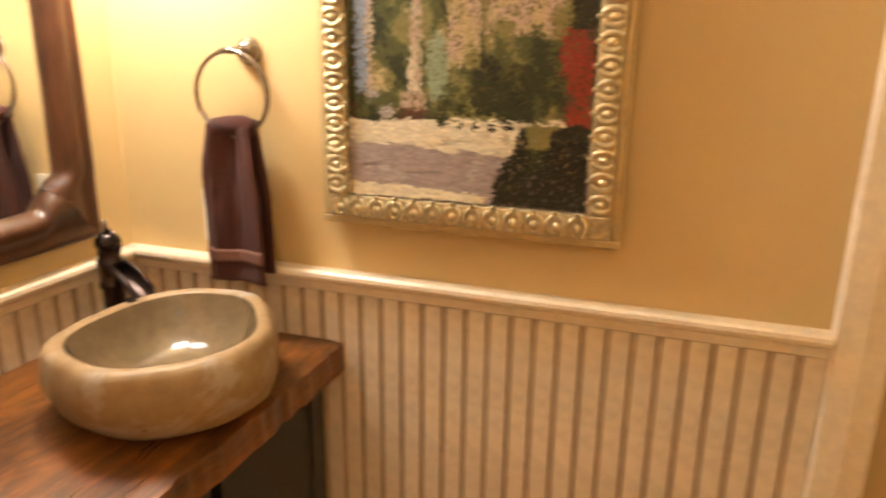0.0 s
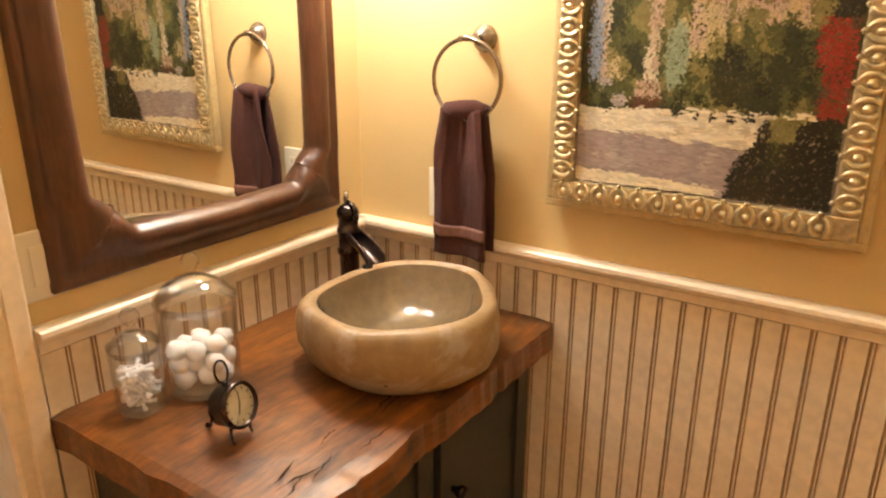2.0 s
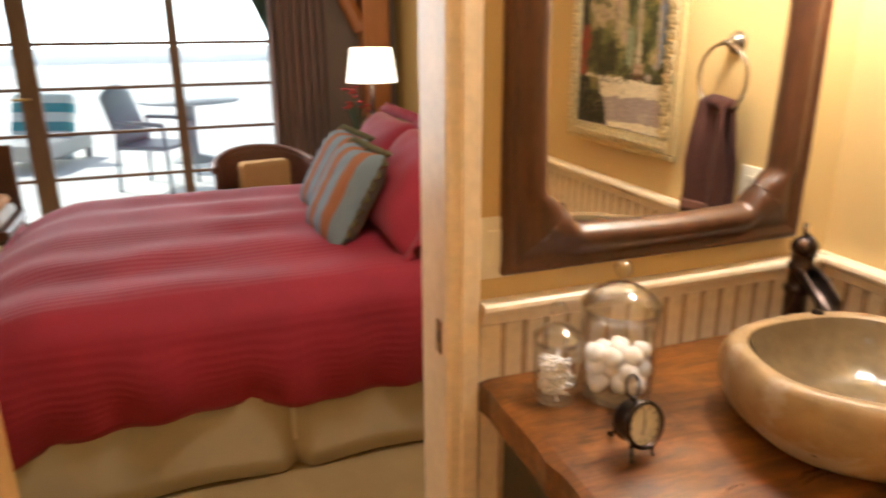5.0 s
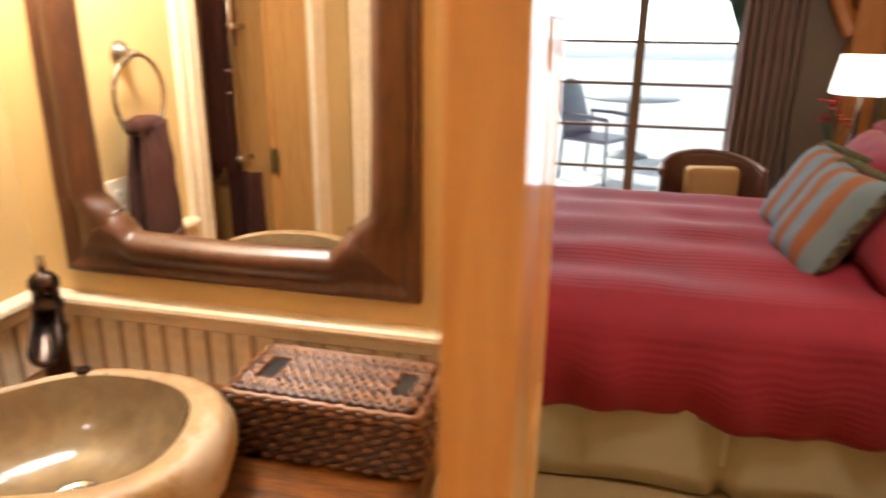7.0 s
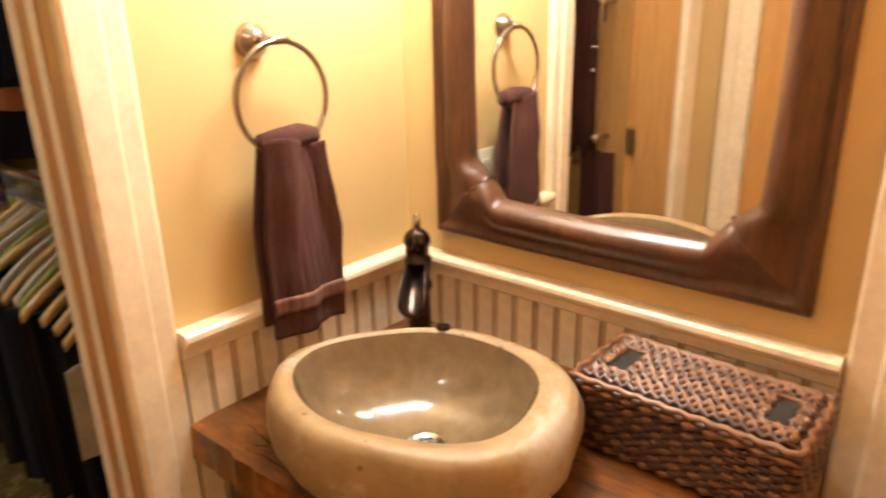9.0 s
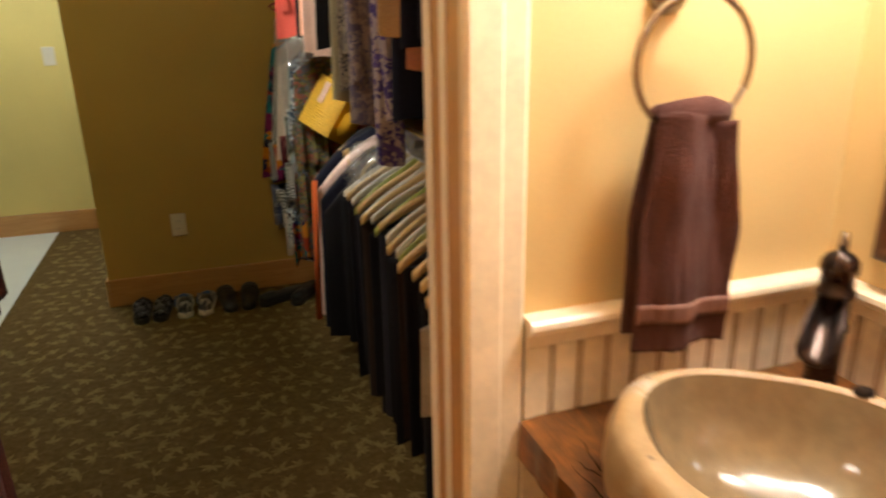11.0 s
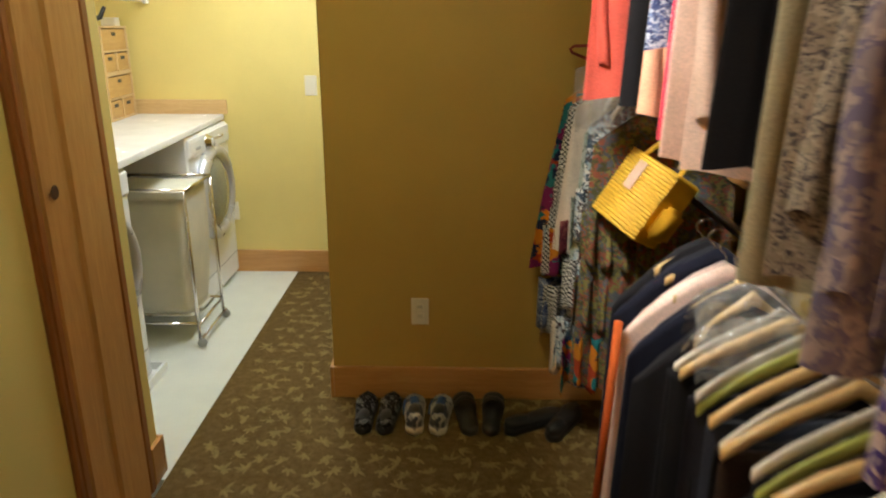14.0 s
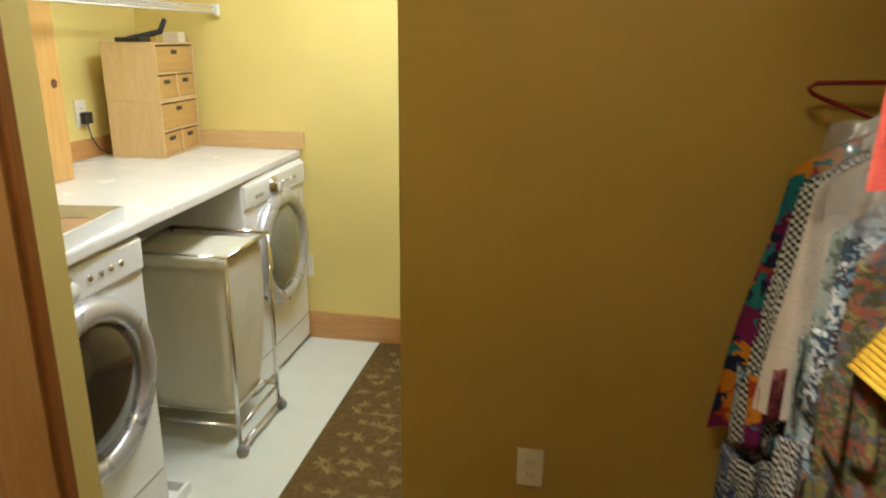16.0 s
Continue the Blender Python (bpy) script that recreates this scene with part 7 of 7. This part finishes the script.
part("pole", tube([(BX + 0.10, -2.45, 2.44), (BX + 0.10, 1.0, 2.44)], 0.02, 12), DARKWOOD, rod, "", True)

# ---- bed ----

def quilt_mat():
    m, t, b = base_mat("crimson_quilt", 0.8, 0, 0, 0.07)
    v = coords(t)
    n = noise_tex(t, v, 3.0)
    col = ramp(t, n, [(0.3, (0.25, 0.008, 0.026)), (0.7, (0.35, 0.014, 0.036))])
    s = t.nodes.new("ShaderNodeSeparateXYZ")
    link(t, v, s.inputs[0])
    w = math_node(t, "SINE", math_node(t, "MULTIPLY", math_node(t, "ADD", s.outputs[2], s.outputs[0]), 240.0))
    k = noise_tex(t, v, 60, 2)
    link(t, col, b.inputs["Base Color"])
    bump(t, b, math_node(t, "ADD", w, k), 0.12, 0.003)
    return m


QUILT = quilt_mat()
SKIRT = plain("taupe_bed_skirt", (0.52, 0.44, 0.32), 0.85, var=0.08, scale=5, fine=220, rel=0.3)
LINEN = plain("ivory_linen", (0.70, 0.64, 0.52), 0.85, var=0.06, scale=6, fine=240, rel=0.4)
bx0, bx1, by0, by1 = -4.02, -2.40, -0.95, 1.12
bed = thing("bed", "wide bed made with a crimson quilt and taupe skirt", "bed")
part("mattress", bx(bx0 + 0.03, bx1 - 0.03, by0 + 0.17, by1, 0.30, 0.612, bev=0.07, seg=4), LINEN, bed)
part("box_spring", bx(bx0 + 0.03, bx1 - 0.03, by0 + 0.03, by1 - 0.01, 0.10, 0.298), LINEN, bed)


def quilt_fn(u, v):
    """u across the bed from the near hem over the top to the far hem; v from foot to head."""
    w = bx1 - bx0
    drop = 0.30
    L = w + 2 * drop
    s = u * L
    y = by0 - 0.02 + (by1 - 0.28 - by0) * v
    pad = 0.015 * math.sin((s - drop) * math.pi / 0.33) ** 2 + 0.010 * noise.noise((s * 5, y * 4, 1.0)) if drop < s < L - drop else 0.0
    round_ = 0.07
    if s < drop:
        q = s / drop
        x = bx1 + 0.03 + 0.02 * math.sin(y * 13) * (1 - q) + 0.012 * math.sin(y * 31) * (1 - q)
        z = 0.655 - round_ - (drop - s) - (0.02 * math.sin(y * 5) + 0.05 * max(0.0, -y - 0.25)) * (1 - q)
        x += 0.025 * math.sin(math.pi * q) + 0.010 * math.sin(y * 19 + 3 * q) * (1 - q)
    elif s > L - drop:
        x = bx0 - 0.03
        z = 0.655 - round_ - (s - (L - drop))
    else:
        q = (s - drop) / w
        x = bx1 + 0.03 - (w + 0.06) * q
        e = min(q, 1 - q) * w
        z = 0.655 - round_ * (1 - min(1, e / 0.10)) ** 2 + pad + 0.035 * math.exp(-((q - 0.5) / 0.4) ** 2)
    foot = max(0, 1 - v / 0.20)
    z -= 0.13 * foot ** 2.2
    return Vector((x, y, z))


part("quilt", grid_sheet(quilt_fn, 96, 60, 0.012), QUILT, bed, "crimson quilt with soft padded channels", True)
part("quilt_foot", grid_sheet(lambda u, v: Vector((bx1 + 0.03 - (bx1 - bx0 + 0.06) * u, by0 - 0.03 - 0.02 * math.sin(u * 30) * v, 0.565 - 0.26 * v)), 40, 8, 0.01), QUILT, bed, "", True)


def fold_line(u, y0, y1, x, seed):
    y = y0 + (y1 - y0) * u
    pleat = 0.0
    for c in (0.065, 0.72):
        pleat += 0.05 * math.exp(-((y - c) / 0.03) ** 2)
    return x - pleat + 0.006 * math.sin(y * 9 + seed), y


for x, s in ((bx1 - 0.005, 1), (bx0 + 0.005, -1)):
    part("bed_skirt", grid_sheet(lambda u, v, x=x, s=s: Vector((fold_line(u, by0 + 0.02, by1 - 0.05, 0, 1)[0] * s + x + 0.012 * v * s, by0 + 0.02 + (by1 - by0 - 0.07) * u, 0.40 - 0.385 * v + 0.006 * math.sin(u * 22))), 120, 6, 0.004), SKIRT, bed, "taupe pleated bed skirt", True)
part("bed_skirt", grid_sheet(lambda u, v: Vector((bx0 + (bx1 - bx0) * u, by0 + 0.015 + 0.006 * math.sin(u * 30), 0.40 - 0.385 * v)), 50, 6, 0.004), SKIRT, bed, "taupe pleated bed skirt", True)
HEAD = plain("ivory_upholstery", (0.58, 0.45, 0.28), 0.6, var=0.1, scale=8, fine=200, rel=0.3)
hb = thing("headboard", "padded ivory upholstered headboard with a curved top", "headboard")
bm = bmesh.new()
pts = []
for i in range(41):
    u = i / 40
    x = bx0 - 0.06 + (bx1 - bx0 + 0.12) * u
    e = min(u, 1 - u)
    z = 1.02 + 0.12 * math.sin(math.pi * min(1, e / 0.18) / 2) + 0.10 * math.sin(math.pi * u) ** 2
    pts.append((x, z))
rows = []
for y, inset in ((1.395, 0.0), (1.26, 0.0), (1.215, 0.03), (1.20, 0.07)):
    rows.append([bm.verts.new((x + inset * (0.5 - i / 40) * 2, y, z - inset)) for i, (x, z) in enumerate(pts)] + [bm.verts.new((pts[-1][0] - inset, y, 0.05)), bm.verts.new((pts[0][0] + inset, y, 0.05))])
for a, b in zip(rows, rows[1:]):
    n = len(a)
    for i in range(n):
        bm.faces.new((a[i], a[(i + 1) % n], b[(i + 1) % n], b[i]))
bm.faces.new(rows[0][::-1])
bm.faces.new(rows[-1])
part("padded_panel", tidy(bm), HEAD, hb, "", False)


def pillow(m, w, h, d, mat, label, frill=0.0, frill_mat=None):
    o = thing("pillow", label, "pillow", m, "pillows on the bed")
    bm = bmesh.new()
    n = 22
    for s in (1, -1):
        g = []
        for i in range(n + 1):
            row = []
            for j in range(n + 1):
                u, v = 2 * i / n - 1, 2 * j / n - 1
                k = (max(0, 1 - u ** 4) * max(0, 1 - v ** 4)) ** 0.5
                pinch = 1 - 0.07 * (1 - abs(u)) * abs(v) - 0.07 * (1 - abs(v)) * abs(u)
                row.append(bm.verts.new((u * w / 2 * pinch, s * d / 2 * k + 0.006 * noise.noise((u * 3, v * 3, s)), v * h / 2 * pinch)))
            g.append(row)
        for i in range(n):
            for j in range(n):
                bm.faces.new((g[i][j], g[i + 1][j], g[i + 1][j + 1], g[i][j + 1]))
    bmesh.ops.remove_doubles(bm, verts=bm.verts, dist=0.0005)
    part("cover", tidy(bm), mat, o, "", True)
    if frill:
        per = []
        for k in range(120):
            t = 4 * k / 120
            e, q = int(t), 2 * (t - int(t)) - 1
            x, z = ((q, -1), (1, q), (-q, 1), (-1, -q))[e]
            per.append((x * w / 2, z * h / 2))
        bm = bmesh.new()
        ins = [bm.verts.new((x * 0.97, 0.002 * math.sin(k * 2.0), z * 0.97)) for k, (x, z) in enumerate(per)]
        outs = [bm.verts.new((x * (1 + 2 * frill / w), 0.016 * math.sin(k * 1.9), z * (1 + 2 * frill / h))) for k, (x, z) in enumerate(per)]
        for k in range(120):
            bm.faces.new((ins[k], ins[(k + 1) % 120], outs[(k + 1) % 120], outs[k]))
        bmesh.ops.recalc_face_normals(bm, faces=bm.faces)
        bmesh.ops.solidify(bm, geom=bm.faces[:], thickness=0.003)
        part("frill", bm, frill_mat or mat, o, "ruffled edge", True)
    return o


STRIPE = striped("blue_rust_stripe", (0.20, 0.24, 0.27), (0.33, 0.12, 0.055), 0.16, 0, 0.55)
TRIM = plain("olive_pillow_trim", (0.14, 0.12, 0.06), 0.85, var=0.3, scale=40)
for k, (x, y) in enumerate(((-2.86, 0.64), (-3.52, 0.68))):
    pillow(pose(x, y, 0.865, -34, 0, 0), 0.62, 0.46, 0.20, QUILT, "crimson ruffled pillow leaning on the headboard", 0.045, QUILT)
for k, (x, y) in enumerate(((-2.98, 0.40), (-3.38, 0.44))):
    pillow(pose(x, y, 0.83, -30, 0, 4), 0.42, 0.42, 0.17, STRIPE, "blue and rust striped cushion with olive trim", 0.02, TRIM)
for x in (-2.84, -3.55):
    pillow(pose(x, 0.98, 0.86, -24, 0, 0), 0.66, 0.44, 0.18, LINEN, "ivory pillow behind the crimson pillows")

# ---- bedside ----
ns = thing("nightstand", "dark wooden nightstand beside the bed", "nightstand")
part("top", bx(-4.80, -4.30, 0.82, 1.30, 0.62, 0.65, bev=0.006), DARKWOOD, ns)
part("body", bx(-4.77, -4.33, 0.85, 1.28, 0.12, 0.619, bev=0.004), DARKWOOD, ns)
for x in (-4.75, -4.35):
    for y in (0.88, 1.25):
        part("leg", tube([(x, y, 0.12), (x, y, 0.0)], [0.022, 0.014], 10), DARKWOOD, ns, "", True)
dr = part("drawer", bx(-4.75, -4.35, 0.838, 0.849, 0.42, 0.59, bev=0.003), DARKWOOD, ns)
part("knob", lathe([(0, 0.02), (0.011, 0.016), (0.006, 0.006), (0.006, 0)], 12, m=pose(-4.55, 0.838, 0.50, 90, 0, 0)), BRASS, dr, "brass knob", True)
lp = thing("table_lamp", "table lamp with a white drum shade, lit", "lamp", pose(-4.52, 0.93, 0.651))
part("base", lathe([(0, 0), (0.07, 0), (0.07, 0.015), (0.03, 0.03), (0.016, 0.06), (0.03, 0.13), (0.034, 0.2), (0.018, 0.28), (0.012, 0.34), (0.012, 0.5), (0, 0.5)], 24), BRONZE, lp, "", True)
shade_m = glow("lit_lamp_shade", (1.0, 0.93, 0.80), 2.2)
part("shade", lathe([(0.155, 0.50), (0.125, 0.70), (0.121, 0.70), (0.151, 0.50)], 40), shade_m, lp, "white drum shade, lit", True)
part("shade_ring", lathe([(0.0, 0.69), (0.12, 0.69), (0.12, 0.686), (0.0, 0.686)], 32), shade_m, lp, "", True)
lamp("bedside_bulb", "POINT", pose(-4.52, 0.93, 1.42), 6, (1, 0.8, 0.5), 0.04)
lamp("sconce_bulb", "POINT", pose(-4.35, BN - 0.09, 1.72), 3, (1, 0.78, 0.42), 0.03)
sc = thing("wall_sconce", "small brass wall sconce with a frosted glass cup", "sconce", pose(-4.35, BN, 1.66))
part("back_plate", lathe([(0, 0.012), (0.04, 0.01), (0.045, 0)], 20, m=pose(0, 0, 0, 90, 0, 0)), BRASS, sc, "", True)
part("cup", lathe([(0.02, 0.0), (0.045, 0.05), (0.05, 0.10), (0.046, 0.10), (0.041, 0.05), (0.016, 0.004)], 24, m=pose(0, -0.09, 0)), GLASS, sc, "frosted glass cup", True)
part("arm", tube([(0, -0.01, 0), (0, -0.09, 0.002)], 0.006, 8), BRASS, sc, "", True)
ph = thing("telephone", "dark telephone on the nightstand", "telephone", pose(-4.45, 0.90, 0.651))
part("cradle", bx(-0.06, 0.06, -0.045, 0.045, 0, 0.04, bev=0.012), BLACK, ph)
part("handset", tube([(-0.085, 0, 0.06), (-0.05, 0, 0.07), (0.05, 0, 0.07), (0.085, 0, 0.06)], [0.022, 0.014, 0.014, 0.022], 10), BLACK, ph, "", True)

vs = thing("flower_vase", "small dark vase of deep red flowers on the nightstand", "vase", pose(-4.66, 0.86, 0.651))
part("vase", lathe([(0, 0), (0.04, 0), (0.05, 0.04), (0.045, 0.11), (0.025, 0.15), (0.03, 0.17), (0.024, 0.17), (0.02, 0.15)], 20), BRONZE, vs, "", True)
rnd = random.Random(4)
bm = bmesh.new()
stems = bmesh.new()
for k in range(16):
    a, q = rnd.uniform(0, 6.28), rnd.uniform(0.02, 0.11)
    c = Vector((q * math.cos(a), q * math.sin(a), 0.36 + rnd.uniform(-0.07, 0.10)))
    tube([(0, 0, 0.14), (c.x * 0.4, c.y * 0.4, 0.24), c], 0.0025, 5, stems)
    for e in range(7):
        b = 2 * math.pi * e / 7
        d = Vector((math.cos(b), math.sin(b), 0.5)) * 0.030
        n = Vector((-math.sin(b), math.cos(b), 0)) * 0.014
        bm.faces.new([bm.verts.new(c + p) for p in (Vector((0, 0, 0)), d * 0.6 + n, d, d * 0.6 - n)])
part("stems", stems, plain("dark_stem", (0.03, 0.06, 0.02), 0.7), vs, "thin green stems")
part("blossoms", bm, plain("deep_red_petal", (0.33, 0.015, 0.02), 0.8, var=0.3), vs, "deep red blossoms")

# carved wooden post and shelf in the corner
RUST = wood("rust_stained_wood", (0.22, 0.07, 0.02), (0.42, 0.15, 0.04), 0.45, (8, 8, 0.8), 6, coat=0.2)
ps = thing("timber_post", "rust stained timber post with a bracket in the corner", "post")
part("shaft", bx(BX + 0.02, BX + 0.20, 1.12, 1.32, 0, 2.6, bev=0.012), RUST, ps)
part("brace", tidy(boxes([(BX + 0.05, BX + 0.17, 0.90, 1.12, 1.85, 2.0)]), 0.01), RUST, ps)
part("knee", tube([(BX + 0.11, 1.13, 1.45), (BX + 0.11, 1.04, 1.62), (BX + 0.11, 0.93, 1.9)], 0.06, 8), RUST, ps)
# picture over the bed
pf = thing("framed_print", "bright print in a slim pale frame over the headboard", "picture", pose(-3.62, BN - 0.001, 1.30))
part("frame", tidy(boxes([(-0.28, 0.28, -0.025, 0, 0, 0.03), (-0.28, 0.28, -0.025, 0, 0.77, 0.80), (-0.28, -0.25, -0.025, 0, 0.03, 0.77), (0.25, 0.28, -0.025, 0, 0.03, 0.77)]), 0.004), PINE_L, pf)
part("print", bx(-0.25, 0.25, -0.012, -0.006, 0.03, 0.77), plain("pale_print", (0.72, 0.76, 0.76), 0.15, var=0.2, scale=6, rel=0, coat=0.6), pf, "pale glossy print")
part("crossing_bars", boxes([(-0.25, 0.25, -0.0135, -0.0121, 0.30, 0.315), (-0.06, -0.045, -0.0135, -0.0121, 0.03, 0.77)]), BLACK, pf, "dark crossing bars")


# wicker armchair beyond the bed
WICK = plain("brown_rattan", (0.13, 0.05, 0.03), 0.5, var=0.4, scale=60, rel=0.5)
wc = thing("wicker_armchair", "low brown rattan armchair with a tan cushion", "armchair", pose(-4.78, 0.28, 0, 0, 0, 100))
part("seat", bx(-0.28, 0.28, -0.28, 0.26, 0.33, 0.40, bev=0.03, seg=3), WICK, wc)


def back_fn(u, v):
    a = math.pi * (0.02 + 0.96 * u)
    return Vector((0.32 * math.cos(a), -0.02 + 0.30 * math.sin(a), 0.38 + (0.24 + 0.09 * math.sin(a)) * v))


part("wrapped_back", grid_sheet(back_fn, 40, 10, 0.02), WICK, wc, "", True)
part("top_roll", tube([back_fn(i / 30, 1.0) for i in range(31)], 0.022, 10), WICK, wc, "", True)
for i in range(15):
    u = (i + 0.5) / 15
    part("rib", tube([back_fn(u, 0) * 1.0 + Vector((0, -0.012, 0)), back_fn(u, 1) + Vector((0, -0.012, 0))], 0.006, 6), WICK, wc, "", True)
part("cushion", bx(-0.16, 0.16, -0.02, 0.10, 0.41, 0.66, bev=0.03, seg=3), plain("tan_cushion", (0.45, 0.27, 0.12), 0.85, var=0.1), wc, "tan cushion")
for x in (-0.24, 0.24):
    for y in (-0.24, 0.22):
        part("leg", tube([(x, y, 0.34), (x * 1.05, y * 1.05, 0.0)], 0.02, 8), WICK, wc, "", True)
# bench with folded throw at the bed's foot
bn = thing("side_chair", "chair with folded pale clothes beyond the bed's foot", "chair", pose(-4.55, -1.35, 0))
part("seat", bx(-0.25, 0.25, -0.25, 0.25, 0.42, 0.47, bev=0.01), DARKWOOD, bn)
for x in (-0.22, 0.22):
    for y in (-0.22, 0.22):
        part("leg", bx(x - 0.02, x + 0.02, y - 0.02, y + 0.02, 0, 0.419, bev=0.004), DARKWOOD, bn)
part("backrest", bx(-0.25, -0.22, -0.24, 0.24, 0.471, 0.85, bev=0.008), DARKWOOD, bn)
th = thing("folded_throw", "pale grey folded throw on a chair", "throw", pose(-4.52, -1.33, 0.471))
part("fold", bx(-0.2, 0.2, -0.2, 0.2, 0, 0.07, bev=0.03, seg=3), plain("pale_throw", (0.55, 0.56, 0.56), 0.9, var=0.08, fine=200, rel=0.5), th)
part("upper_fold", bx(-0.16, 0.18, -0.17, 0.19, 0.071, 0.13, bev=0.028, seg=3), plain("tan_throw", (0.45, 0.25, 0.14), 0.9, var=0.1, fine=200, rel=0.5), th)

# ---- outdoors ----
PATIO = plain("pale_patio", (0.80, 0.79, 0.76), 0.8, var=0.08, scale=2, fine=60, rel=0.3)
structure("ground", boxes([(-400, BX - 0.14, -400, 400, -0.14, -0.04)]), PATIO, "pale concrete patio and ground", "ground")
# Emissive sheet: its own glow makes the view through the doors blow out.
structure("backdrop", boxes([(-60.2, -60, -90, 90, -0.04, 30)]), glow("glowing_pale_backdrop", (0.92, 0.97, 1.0), 4.2), "glowing pale backdrop sheet beyond the patio", "backdrop")


def patio_chair(m):
    # Mesh colour lifted to blue-grey; the veiling glare is in the colour.
    DK = plain("glare_paled_patio_mesh", (0.17, 0.23, 0.28), 0.5, var=0.2)
    o = thing("patio_chair", "high-backed patio armchair, coloured blue-grey for glare", "chair", m, "patio chairs")
    part("seat", bx(-0.25, 0.25, -0.24, 0.26, 0.40, 0.44, bev=0.012), DK, o)
    part("backrest", grid_sheet(lambda u, v: Vector((-0.24 + 0.48 * u, 0.25 + 0.14 * v, 0.44 + 0.55 * v - 0.10 * (2 * u - 1) ** 2 * v)), 10, 8, 0.02), DK, o, "", True)
    for s in (-0.26, 0.26):
        part("armrest", tube([(s, 0.25, 0.66), (s, 0.0, 0.66), (s, -0.24, 0.64)], 0.02, 8), DK, o, "", True)
        part("leg", tube([(s, 0.24, 0.66), (s, 0.28, 0.0)], 0.016, 8), DK, o, "", True)
        part("leg", tube([(s, -0.24, 0.64), (s, -0.26, 0.0)], 0.016, 8), DK, o, "", True)
    return o


patio_chair(pose(-7.6, -0.45, -0.04, 0, 0, 150))
tb = thing("patio_table", "pale round patio table", "table", pose(-9.0, -0.1, -0.04))
part("top", lathe([(0, 0.72), (0.55, 0.72), (0.56, 0.705), (0.55, 0.69), (0, 0.69)], 40), plain("pale_table", (0.55, 0.6, 0.62), 0.5), tb, "", True)
part("pedestal", lathe([(0.26, 0), (0.24, 0.03), (0.05, 0.08), (0.05, 0.69)], 24), plain("grey_table_leg", (0.3, 0.33, 0.35), 0.5), tb, "", True)
tq = thing("patio_cushion", "teal and white striped patio cushion on a lounge", "cushion", pose(-9.6, -1.75, 0.30, -20, 0, 70))
part("pad", bx(-0.35, 0.35, -0.08, 0.08, -0.32, 0.45, bev=0.05, seg=3), striped("teal_stripe", (0.05, 0.30, 0.36), (0.6, 0.68, 0.68), 0.22, 2), tq)
ln = thing("patio_lounge", "pale patio lounge seat with a striped cushion", "lounge", pose(-9.6, -1.75, -0.04, 0, 0, 70))
part("frame", bx(-0.4, 0.4, -0.75, 0.35, 0.12, 0.30, bev=0.03), plain("pale_lounge", (0.5, 0.5, 0.48), 0.6), ln)
for x in (-0.35, 0.35):
    for y in (-0.7, 0.3):
        part("leg", bx(x - 0.03, x + 0.03, y - 0.03, y + 0.03, 0, 0.119), plain("grey_lounge_leg", (0.3, 0.3, 0.3), 0.6), ln)
